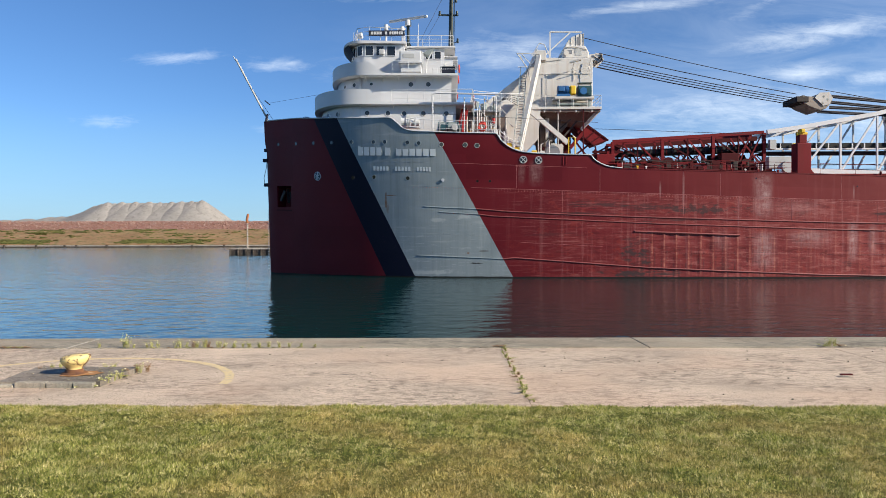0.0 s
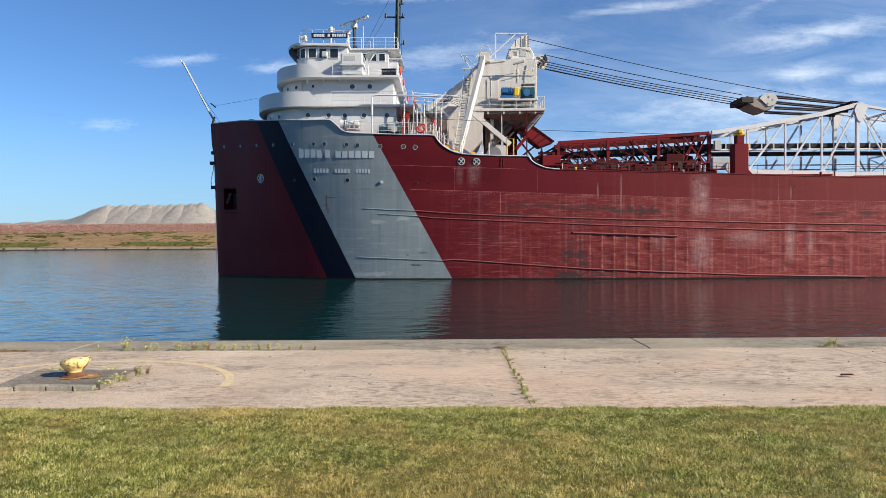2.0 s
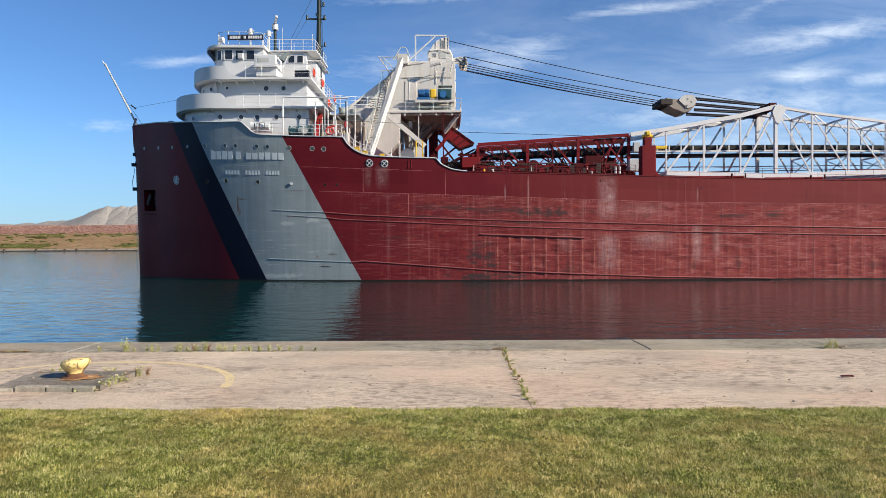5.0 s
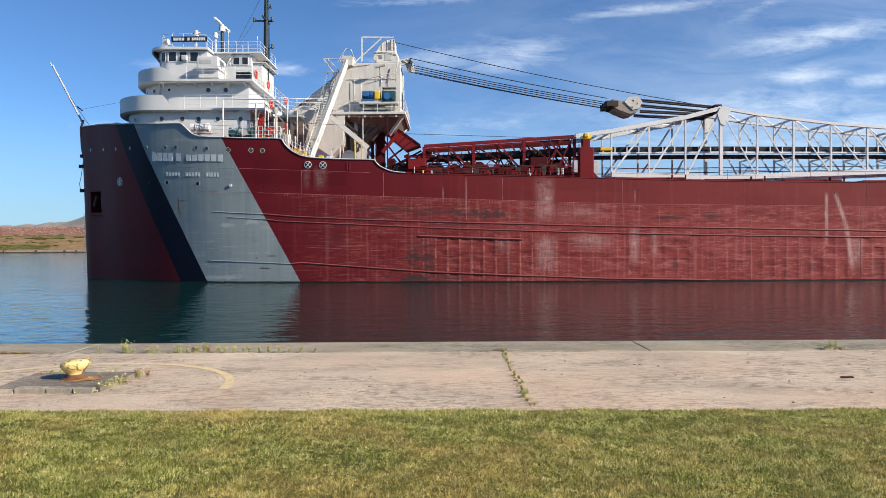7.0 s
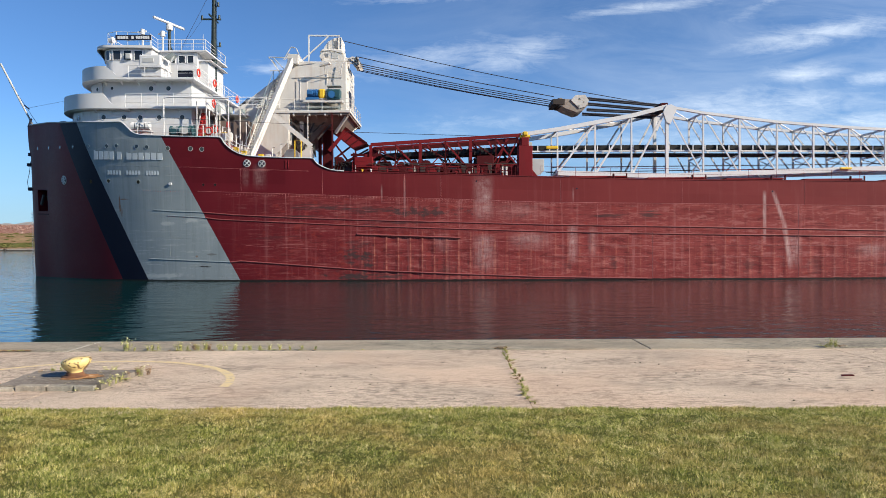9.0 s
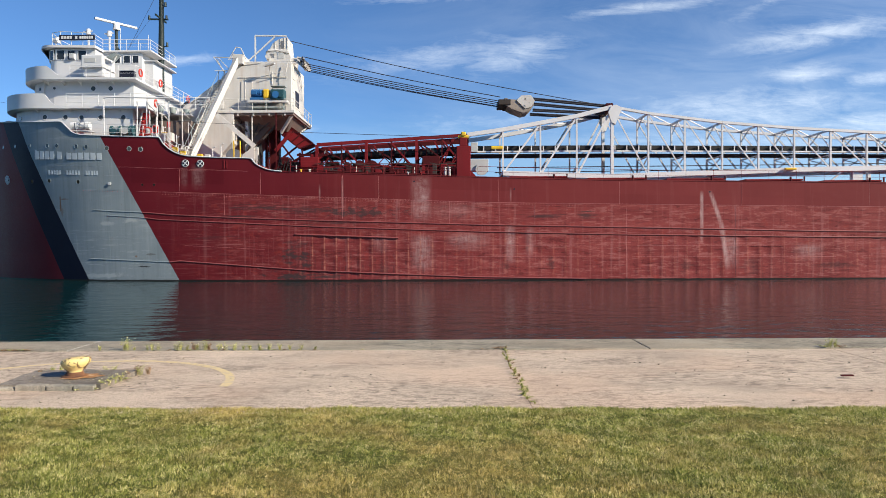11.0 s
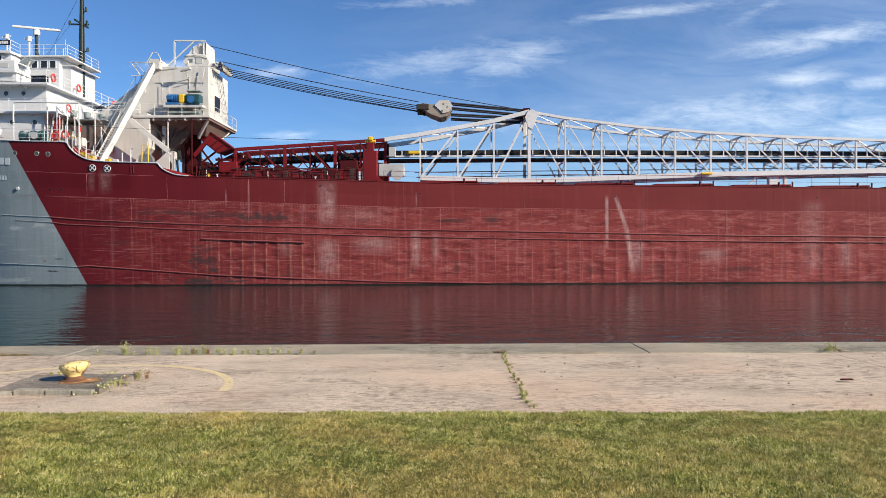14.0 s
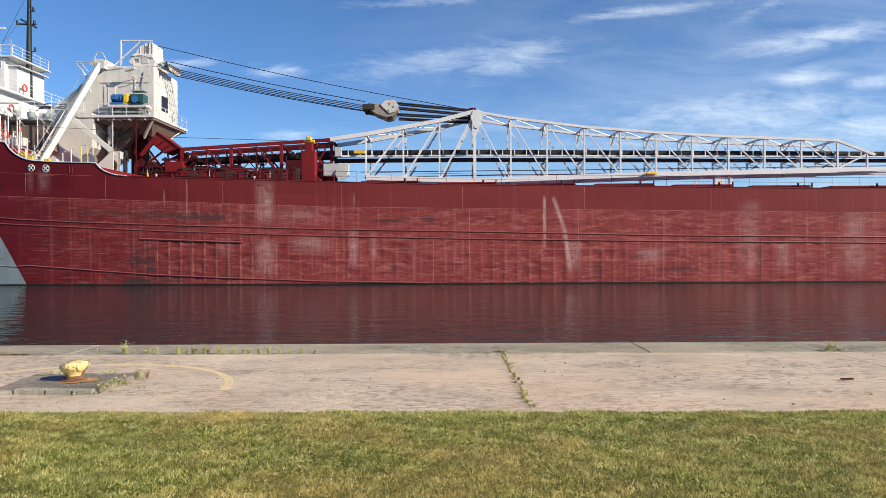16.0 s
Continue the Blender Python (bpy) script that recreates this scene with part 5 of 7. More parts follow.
# ---- bow house: three rounded tiers, wheelhouse on top ----
def rise(u):
    return 0.018 * max(0.0, -4 - u)


def round_plan(front, back, hw, depth, n=22, power=2.4):
    """Plan of a deck with straight sides and a blunt rounded front."""
    arc = []
    for k in range(n + 1):
        a = math.pi * k / n - math.pi / 2
        c, s = math.cos(a), math.sin(a)
        e = 2.0 / power
        arc.append((front + depth * (1 - abs(c) ** e), MID + hw * math.copysign(abs(s) ** e, s)))
    return [(back, MID - hw)] + arc + [(back, MID + hw)]


def tier(name, front, back, hw, depth, z0, z1, label):
    bm = bmesh.new()
    prism(bm, round_plan(front, back, hw, depth), z0, z1, rise)
    bmesh.ops.recalc_face_normals(bm, faces=bm.faces)
    return part(name, bm, WHITE, ship, label)


def plan_point(plan, u):
    """The near-side plan point at x = u, and its outward way."""
    near = [p for p in plan if p[1] <= MID + 0.01]
    for (x0, y0), (x1, y1) in zip(near, near[1:]):
        if min(x0, x1) <= u <= max(x0, x1) and x0 != x1:
            t = (u - x0) / (x1 - x0)
            d = Vector((x1 - x0, y1 - y0, 0)).normalized()
            nrm = Vector((-d.y, d.x, 0))
            if nrm.y > 0:
                nrm.negate()
            return Vector((u, y0 + t * (y1 - y0), 0)), nrm
    return Vector((u, near[0][1], 0)), Vector((0, -1, 0))


T1 = round_plan(-13.3, 0.6, 7.6, 6.0)
T2 = round_plan(-11.7, 0.2, 6.5, 5.0)
T3 = round_plan(-10.1, -4.5, 4.6, 2.0, 40, 2.6)
tier1 = tier("lower_house", -13.3, 0.6, 7.6, 6.0, 13.3, 16.4, "white rounded lower tier with portholes")
tier2 = tier("middle_house", -11.7, 0.2, 6.5, 5.0, 16.6, 19.35, "white rounded middle tier with portholes")
bm = bmesh.new()
prism(bm, T3, 19.5, 23.05, rise)
bmesh.ops.recalc_face_normals(bm, faces=bm.faces)
wheelhouse = part("wheelhouse", bm, WHITE, ship, "white wheelhouse with dark front windows")
aft_cabin = block("chart_room", -4.55, -0.5, 8.0, 14.0, 19.5, 23.15, WHITE, ship, "white cabin behind the wheelhouse", 0.05)


def deck_tier(front, back, hw, depth, z, screen_to, top, name, label):
    """A deck slab with a solid rounded screen at the front that sweeps down into open railing."""
    plan = round_plan(front, back, hw, depth, 40)
    bm = bmesh.new()
    prism(bm, plan, z, z + 0.2, rise)
    bmesh.ops.recalc_face_normals(bm, faces=bm.faces)
    slab_ob = part(name, bm, WHITE, ship, label)
    bm = bmesh.new()
    for lo_side in (True,):
        arc = plan[1:-1]
        arc = [(front + depth + 8 * k / 30, MID - hw) for k in range(30, 0, -1)] + arc + [(front + depth + 8 * k / 30, MID + hw) for k in range(1, 31)]
        prev = None
        for x, y in arc:
            t = (x - screen_to) / 2.4
            drop = 0.0 if t <= 0 else 1.0 if t >= 1 else math.sqrt(max(0.0, 1 - (1 - t) ** 2))
            if t > 1.0:
                prev = None
                continue
            h = z + 0.02 + (top - z) * (1 - drop) + 0.02
            n = Vector((x - (front + depth), (y - MID) * 0.6, 0))
            n = n.normalized() * 0.05 if x < front + depth else Vector((0, math.copysign(0.05, y - MID), 0))
            base = 0.10 * n / 0.05
            q = [bm.verts.new((x - base.x * 3.2, y - base.y * 3.2, z - 0.12 + rise(x))), bm.verts.new((x + n.x, y + n.y, z + rise(x))), bm.verts.new((x + n.x, y + n.y, h + rise(x))), bm.verts.new((x - n.x, y - n.y, h + rise(x))), bm.verts.new((x - n.x, y - n.y, z + rise(x)))]
            if prev:
                for k in range(4):
                    bm.faces.new((prev[k], q[k], q[k + 1], prev[k + 1]))
            prev = q
    bmesh.ops.recalc_face_normals(bm, faces=bm.faces)
    for e in bm.edges:
        e.smooth = e.calc_face_angle(0) < 0.45
    part("screen", bm, WHITE, slab_ob, "solid white rounded screen", True)
    for u in [front + depth + 1.6 * k - 1.0 for k in range(int((back - front - depth) / 1.6) + 1)]:
        bm = bmesh.new()
        v = [bm.verts.new(p) for p in ((u, MID - hw + 0.05, z), (u, MID - hw + 1.0, z), (u, MID - hw + 1.0, z - 0.35), (u + 0.06, MID - hw + 0.05, z), (u + 0.06, MID - hw + 1.0, z), (u + 0.06, MID - hw + 1.0, z - 0.35))]
        for f in ((0, 1, 2), (5, 4, 3), (0, 2, 5, 3), (0, 3, 4, 1), (1, 4, 5, 2)):
            bm.faces.new([v[k] for k in f])
        part("bracket", bm, WHITE, slab_ob)
    return slab_ob


deck_a = deck_tier(-14.0, 2.3, 8.2, 6.4, 16.38, -7.4, 17.76, "boat_deck", "white deck round the middle tier")
deck_b = deck_tier(-12.15, 0.85, 7.5, 5.0, 19.32, -7.3, 20.55, "bridge_deck", "white deck round the wheelhouse")
railing([(-5.5, 2.8, 16.58), (2.2, 2.8, 16.58), (2.2, 19.2, 16.58)], 1.25, deck_a.parent, 3, 1.6)
railing([(-5.5, 3.5, 19.52), (0.8, 3.5, 19.52), (0.8, 18.5, 19.52)], 1.2, ship, 3, 1.5)

# roof over the wheelhouse, with a dark underside lip at the front
bm = bmesh.new()
prism(bm, round_plan(-11.1, -4.3, 5.0, 2.6, 30, 2.4), 23.1, 23.34, rise)
bmesh.ops.bevel(bm, geom=[e for e in bm.edges if e.calc_face_angle(0) > 0.8], offset=0.06, segments=2, affect="EDGES", profile=0.5)
roof = part("wheelhouse_roof", bm, WHITE, ship, "white overhanging roof")
bm = bmesh.new()
prev = None
outer, inner = round_plan(-11.05, -4.4, 4.95, 2.6, 30, 2.4)[1:-1], round_plan(-10.15, -4.5, 4.62, 2.0, 30, 2.6)[1:-1]
for (a, b), (c, d) in zip(outer, inner):
    if b > 6.75:
        q = [bm.verts.new((a, b, 23.10 + rise(a))), bm.verts.new((c, d, 22.0 + rise(c)))]
        if prev:
            bm.faces.new((prev[0], q[0], q[1], prev[1]))
        prev = q
part("visor", bm, NAVY, roof, "dark sloping visor under the roof edge", True)
block("cabin_roof", -4.6, 0.6, 7.7, 14.3, 23.15, 23.32, WHITE, ship, "flat white cabin roof", 0.04)


def pane(u0, u1, z0, z1, plan, parent, name="window"):
    """A framed window set on a tier's near side."""
    (p0, n0), (p1, n1) = plan_point(plan, u0), plan_point(plan, u1)
    nrm = (n0 + n1).normalized()
    lo, hi = Vector((0, 0, z0 + rise((u0 + u1) / 2))), Vector((0, 0, z1 + rise((u0 + u1) / 2)))
    bm = bmesh.new()
    q = [p0 + lo, p1 + lo, p1 + hi, p0 + hi]
    for a, b in zip(q, q[1:] + q[:1]):
        beam(bm, a + nrm * (0.10 if u1 < -8.2 else 0.03), b + nrm * (0.10 if u1 < -8.2 else 0.03), 0.07, 0.07)
    fr = part(name, bm, WHITE, parent, "white-framed dark window")
    bm = bmesh.new()
    out = 0.022 + (0.07 if u1 < -8.2 else 0.0)
    v = [bm.verts.new(c + nrm * out) for c in q] + [bm.verts.new(c - nrm * 0.05) for c in q]
    bm.faces.new(v[:4])
    for k in range(4):
        bm.faces.new((v[k], v[4 + k], v[4 + (k + 1) % 4], v[(k + 1) % 4]))
    bmesh.ops.recalc_face_normals(bm, faces=bm.faces)
    part("pane", bm, GLASS, fr)
    return fr


for u0, u1 in ((-10.0, -9.75), (-9.62, -9.36), (-9.2, -8.64), (-8.4, -7.6), (-7.33, -6.54), (-6.25, -5.4)):
    pane(u0, u1, 21.93, 22.92, T3, wheelhouse)
unit = block("air_conditioner", -7.02, -6.5, 6.1, 6.5, 21.9 + 0.17, 22.42 + 0.17, WHITE, wheelhouse, "white window air-conditioner", 0.03)
block("grille", -6.97, -6.55, 6.07, 6.1, 22.12, 22.54, PALE, unit, "", 0.01)
CABIN = [(-0.5, 8.0), (-4.55, 8.0)]
for u0, u1 in ((-3.35, -2.75), (-2.42, -1.72), (-1.5, -0.85)):
    pane(u0, u1, 22.05, 22.85, CABIN, aft_cabin)
block("flag_locker", -0.85, 0.55, 3.75, 4.3, 19.6, 20.2, NAVY, ship, "dark open locker on the bridge deck", 0.03)
block("locker_lid", -0.9, 0.6, 3.65, 4.35, 20.2, 20.27, WHITE, ship, "", 0.02)


def house_port(u, z, plan, parent, r=0.24):
    p, nrm = plan_point(plan, u)
    p = p + Vector((0, 0, z + rise(u)))
    bm = bmesh.new()
    torus(bm, p + nrm * 0.015, nrm, r, 0.035, 18, 5)
    ob = part("porthole", bm, WHITE, parent, "", True)
    bm = bmesh.new()
    cone(bm, p - nrm * 0.06, p + nrm * 0.012, r, r, 18)
    part("glass", bm, PORT, ob)


for u in (-12.0, -10.9, -7.9, -5.9, -4.35, -2.5, -0.3):
    house_port(u, 15.65, T1, tier1, 0.25)
for u, r in ((-10.4, 0.22), (-9.35, 0.22), (-7.6, 0.17), (-3.75, 0.26), (-2.05, 0.25)):
    house_port(u, 18.68, T2, tier2, r)
bar("house_pillar", (-8.75, 4.75, 16.55), (-8.75, 4.75, 19.6), 0.22, 0.35, WHITE, ship)

# bridge-wing shelter: a boxy cab on a deeper base
cab = block("wing_shelter", -4.85, -2.72, 4.3, 6.8, 20.75, 21.95, WHITE, ship, "boxy white bridge-wing shelter", 0.12)
block("shelter_base", -4.75, -2.75, 4.5, 6.8, 19.9, 20.75, WHITE, cab, "", 0.05)
# grey plate for the shade in the cab wall's recess
block("shelter_window", -4.5, -3.4, 4.27, 4.35, 21.2, 21.62, PALE, cab, "", 0.01)
block("shelter_sill", -4.95, -2.62, 4.15, 6.8, 20.70, 20.80, WHITE, cab, "", 0.02)
bm = bmesh.new()
plate(bm, [(-2.55, 21.75), (-1.75, 22.25), (-1.55, 22.1), (-2.1, 21.55)], 4.6, 5.6)
part("searchlight_hood", bm, GREY, cab, "dark tilted searchlight hood")
pipe("hood_arm", [(-1.7, 5.0, 22.0), (-2.25, 5.0, 20.9), (-2.3, 5.0, 19.6)], 0.07, WHITE, cab)
block("equipment_box", -1.7, -1.15, 6.9, 7.6, 19.5, 20.9, WHITE, ship, "white equipment locker", 0.04)
block("deck_grating", -7.2, -5.4, 5.2, 5.7, 19.55, 19.85, NAVY, ship, "", 0.02)

# rails, lamps, board and aerials on the roofs
railing([(-9.9, 9.8, 23.75), (-9.3, 7.2, 23.7), (-8.0, 6.35, 23.6), (-4.6, 6.35, 23.4)], 1.25, ship, 3, 1.3)
railing([(-4.5, 6.35, 23.4), (-4.5, 7.9, 23.35), (0.4, 7.9, 23.32), (0.4, 14.2, 23.32)], 1.1, ship, 3, 1.4)
railing([(-9.9, 9.8, 23.75), (-9.9, 12.2, 23.75), (-8.0, 15.6, 23.6), (-4.6, 15.6, 23.4)], 1.25, ship, 3, 1.6)
board = block("name_board", -8.05, -4.45, 6.20, 6.27, 23.93, 24.47, NAVY, ship, "navy name board with white lettering bars", 0.02)
for a, b in spread(-7.85, -6.72, 4) + [(-6.42, -6.2)] + spread(-6.0, -4.6, 6):
    block("lettering_bar", a, b, 6.17, 6.20, 24.06, 24.34, WHITE, board, "", 0)
light = drum("searchlight", (-9.35, 7.6, 24.3), (-8.85, 7.5, 24.35), 0.26, 0.30, WHITE, ship, "white round searchlight", 14)
pipe("searchlight_post", [(-9.1, 7.55, 23.5), (-9.1, 7.55, 24.1)], 0.07, WHITE, light)
for u, y, z, r in ((-6.55, 9.0, 25.6, 0.24), (-4.95, 10.2, 25.75, 0.26)):
    dome = pipe("aerial_post", [(u, y, 23.3), (u, y, z - 0.2)], 0.10, WHITE, ship, "white aerial post")
    drum("aerial_head", (u, y, z - 0.25), (u, y, z + 0.3), r, r * 0.8, WHITE, dome, "white aerial head", 12)
    bar("aerial_bracket", (u - 0.5, y, z), (u + 0.4, y, z + 0.1), 0.1, 0.12, WHITE, dome)
for u, y, top in ((-3.2, 9.0, 26.0), (-2.9, 13.0, 25.6), (0.1, 8.1, 25.0), (-10.0, 9.6, 25.3)):
    pipe("whip_aerial", [(u, y, 23.3), (u, y, top)], 0.03, WHITE, ship)
radar_post = pipe("radar_post", [(-4.35, 10.5, 23.3), (-4.35, 10.5, 26.3)], 0.16, MAST, ship, "dark radar post", 10)
drum("radar_gearbox", (-4.35, 10.5, 26.25), (-4.35, 10.5, 26.82), 0.36, 0.32, WHITE, radar_post, "white radar gearbox", 14)
bar("post_brace", (-4.35, 10.5, 24.6), (-3.6, 10.5, 23.35), 0.12, 0.12, MAST, radar_post)
bm = bmesh.new()
box(bm, -2.25, 2.25, -0.14, 0.14, -0.09, 0.14, 0.05)
cone(bm, (0, 0, -0.2), (0, 0, -0.05), 0.2, 0.2, 12)
scanner = part("radar_scanner", bm, WHITE, ship, "long white bar of a turning radar scanner")

# signal mast
mast = drum("mast", (0.15, 11.0, 19.5), (0.28, 11.0, 32.5), 0.36, 0.16, MAST, ship, "dark green signal mast with a crosstree", 14)
bar("crosstree", (-1.15, 11.0, 27.55), (1.0, 11.0, 27.5), 0.12, 0.16, MAST, mast)
bar("crosstree", (0.2, 9.6, 27.6), (0.2, 12.4, 27.6), 0.12, 0.16, MAST, mast)
for u, z in ((-1.0, 27.6), (0.85, 27.6), (0.75, 29.0), (0.9, 24.7)):
    drum("mast_light", (u, 10.9, z - 0.15), (u, 10.9, z + 0.3), 0.13, 0.11, MAST, mast, "", 10)
bar("light_arm", (0.2, 11, 24.4), (0.9, 11, 24.75), 0.07, 0.07, MAST, mast)
bar("light_arm", (0.2, 11, 28.6), (0.8, 11, 29.1), 0.06, 0.06, MAST, mast)
pipe("mast_ladder_rail", [(0.62, 10.8, 23.4), (0.55, 10.85, 32.0)], 0.03, MAST, mast)
pipe("stay_wire", [(0.2, 11, 31.0), (-3.8, 11.0, 23.5)], 0.018, ROPE, mast)
pipe("stay_wire", [(-1.0, 11, 27.5), (-3.0, 9.5, 23.5)], 0.014, ROPE, mast)
block("mast_house", -0.5, 0.4, 8.6, 13.4, 19.5, 22.35, WHITE, ship, "white mast housing", 0.05)
block("mast_house_roof", -0.5, 0.85, 8.4, 13.6, 22.35, 22.45, WHITE, ship, "", 0.03)

# life rings
def life_ring(x, y, z, axis):
    bm = bmesh.new()
    torus(bm, (x, y, z), axis, 0.34, 0.08, 22, 8)
    return part("life_ring", bm, RING, ship, "orange-red life ring", True)


for c in ((0.95, 4.4, 20.15), (0.95, 9.0, 20.2), (0.95, 16.5, 20.1), (2.35, 4.6, 17.2)):
    life_ring(*c, (1, 0, 0))
life_ring(3.0, 1.15, 13.95, (0, 1, 0))

# bow mast, its stay and the small gear on the forecastle
bow_mast = pipe("steering_pole", [(-19.2, 11.0, 16.0), (-22.9, 11.2, 23.0)], 0.10, PALE, ship, "slim raked pole on the stem", 8)
pipe("pole_tip", [(-22.9, 11.2, 22.8), (-23.15, 11.2, 23.3)], 0.05, WHITE, bow_mast)
pipe("pole_brace", [(-19.6, 10.6, 16.1), (-19.4, 10.8, 17.0)], 0.12, NAVY, bow_mast)
pipe("pole_stay", [(-18.7, 11.0, 16.2), (-21.0, 11.1, 19.6)], 0.02, ROPE, bow_mast)
bar("stay_tag", (-19.35, 9.5, 18.2), (-18.8, 9.5, 17.75), 0.05, 0.12, NAVY, ship)
pipe("bow_stay", [(-12.9, 9.0, 18.8), (-19.2, 10.0, 18.0)], 0.012, ROPE, ship)
bm = bmesh.new()
bmesh.ops.create_uvsphere(bm, u_segments=16, v_segments=8, radius=0.55, matrix=Matrix.LocRotScale((-14.9, 9.0, 16.0), None, (1.0, 1.0, 0.75)))
part("vent_dome", bm, PALE, ship, "pale round ventilator dome", True)


# ---- deck gear between house and unloading tower ----
pts = [(u, MID - half_beam(u, 13.4) + 0.12, sheer(u)) for u in (-3.9, -2.4, -0.9, 0.6, 2.1, 3.6, 4.2)]
railing(pts, 1.15, ship, 3, 1.5)
rack = bar("raft_rack", (-4.6, 2.6, 14.15), (-2.8, 2.6, 14.15), 0.5, 0.08, WHITE, ship, "white steel rack for life-raft canisters")
for k in range(2):
    bar("rack_leg", (-4.4 + 1.4 * k, 2.6, 13.4), (-4.4 + 1.4 * k, 2.6, 14.15), 0.08, 0.08, WHITE, rack)
for k in range(4):
    c = drum("raft_canister", (-4.55 + 0.46 * k, 2.1, 14.62), (-4.22 + 0.46 * k, 2.1, 14.62), 0.40, 0.36, WHITE, rack, "white plastic life-raft canister", 14)
gear = block("mooring_winch", -1.15, 1.2, 2.2, 4.0, 13.4, 13.7, GREY, ship, "grey-green mooring winch", 0.04)
drum("winch_drum", (-0.9, 2.6, 14.15), (0.9, 2.6, 14.15), 0.42, 0.42, GREY, gear, "", 16)
for u in (-1.05, -0.2, 0.75, 1.05):
    drum("winch_flange", (u, 2.6, 14.15), (u + 0.08, 2.6, 14.15), 0.55, 0.55, TEAL, gear, "", 16)
bm = bmesh.new()
plate(bm, [(-1.2, 13.5), (-0.85, 14.8), (0.9, 14.8), (1.25, 13.5)], 3.3, 3.42)
part("winch_shield", bm, GREY, gear)
drum("warping_head", (-0.6, 1.9, 14.1), (-0.6, 2.4, 14.1), 0.30, 0.22, TEAL, gear, "", 14)
drum("warping_head", (0.5, 1.9, 14.1), (0.5, 2.4, 14.1), 0.30, 0.22, PALE, gear, "", 14)
davit = pipe("davit", [(-1.6, 2.2, 13.5), (-1.6, 2.2, 17.2), (-1.3, 2.2, 17.35), (4.6, 2.2, 17.2)], 0.08, WHITE, ship, "white pipe davit and jackstay")
for u in (1.4, 2.3, 3.3, 4.4):
    pipe("awning_post", [(u, 2.6, 13.4), (u, 2.6, 17.0)], 0.055, WHITE, davit)
for u in (2.3, 3.3):
    pipe("awning_brace", [(u, 2.6, 16.9), (u + 0.8, 2.6, 16.1)], 0.04, WHITE, davit)
stair = bar("red_stair", (1.0, 4.2, 13.5), (1.5, 4.2, 16.2), 0.7, 0.05, STAIR_RED, ship, "red-painted steep deck stair")
for side in (3.7, 4.7):
    bar("stringer", (0.85, side, 13.4), (1.45, side, 16.5), 0.06, 0.22, WHITE, stair)
for k in range(8):
    f = k / 8
    bar("tread", (0.95 + 0.55 * f, 3.72, 13.7 + 2.6 * f), (0.95 + 0.55 * f, 4.68, 13.7 + 2.6 * f), 0.22, 0.04, STAIR_RED, stair)
life_ring(3.1, 2.5, 14.3, (0.3, 1, 0))
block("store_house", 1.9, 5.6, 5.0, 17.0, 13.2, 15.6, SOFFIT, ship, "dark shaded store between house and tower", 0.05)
block("store_roof", 1.2, 5.2, 6.0, 17.0, 16.3, 16.45, WHITE, ship, "white shelter roof behind the bow house", 0.03)
for k, (u, y, z) in enumerate([(3.4, 6, 16.45), (4.4, 7, 16.45), (2.6, 5, 16.45)]):
    drum("ventilator", (u, y, z), (u, y, z + 0.6), 0.28, 0.36, GREY, ship, "small grey deck ventilator", 12)
bm = bmesh.new()
for k in range(5):
    tube(bm, [(4.8, 4.5, 16.9), (5.6, 4.8, 17.7 - 0.1 * k), (7.0, 6.5, 17.9 - 0.25 * k)], 0.03, 5)
part("hose_bundle", bm, ROPE, ship)
railing([(2.3, 2.8, 16.58), (5.0, 4.0, 16.58), (8.2, 6.9, 17.15)], 1.1, ship, 3, 1.4)
pts = [(u, MID - half_beam(u, 12) + 0.5, sheer(u) - 0.2) for u in (4.6, 5.2, 5.9, 6.8)]
railing(pts, 1.1, ship, 3, 0.7)
for k in range(9):
    u = 2.2 + 0.42 * k
    pipe("standpipe", [(u, 2.0 + 0.5 * (k % 3), 13.3 - 1.3 * (u > 4)), (u, 2.0 + 0.5 * (k % 3), 14.6 + 0.5 * ((k * 7) % 4) - 1.3 * (u > 4))], 0.05, WHITE if k % 3 else CREAM, ship)
rng = random.Random(33)
for k in range(12):
    u = 2.0 + 0.36 * k + rng.uniform(-0.1, 0.1)
    base = 13.25 if u < 4.2 else 11.7
    y = rng.uniform(2.2, 4.4)
    drum("mushroom_vent", (u, y, base), (u, y, base + rng.uniform(0.5, 1.1)), 0.08, 0.08, CREAM, ship, "", 8)
    bar("guard_bar", (u - 0.25, y - 0.2, base + 0.7), (u + 0.3, y - 0.2, base + 0.7), 0.04, 0.04, CREAM if k % 3 else YELLOW, ship)
for u, z0, z1 in ((1.7, 13.4, 17.0), (2.9, 13.4, 16.4), (4.9, 12.0, 16.6), (5.5, 11.8, 15.4)):
    pipe("shelter_post", [(u, 4.6, z0), (u, 4.6, z1)], 0.06, CREAM, ship)
    bar("shelter_brace", (u, 4.6, z1 - 0.1), (u + 0.7, 4.6, z1 - 0.9), 0.06, 0.06, CREAM, ship)
for u in (2.6, 3.4, 4.0):
    block("deck_locker", u, u + 0.5, 3.0, 3.7, 13.3, 14.1, WHITE if u < 3 else CREAM, ship, "", 0.03)

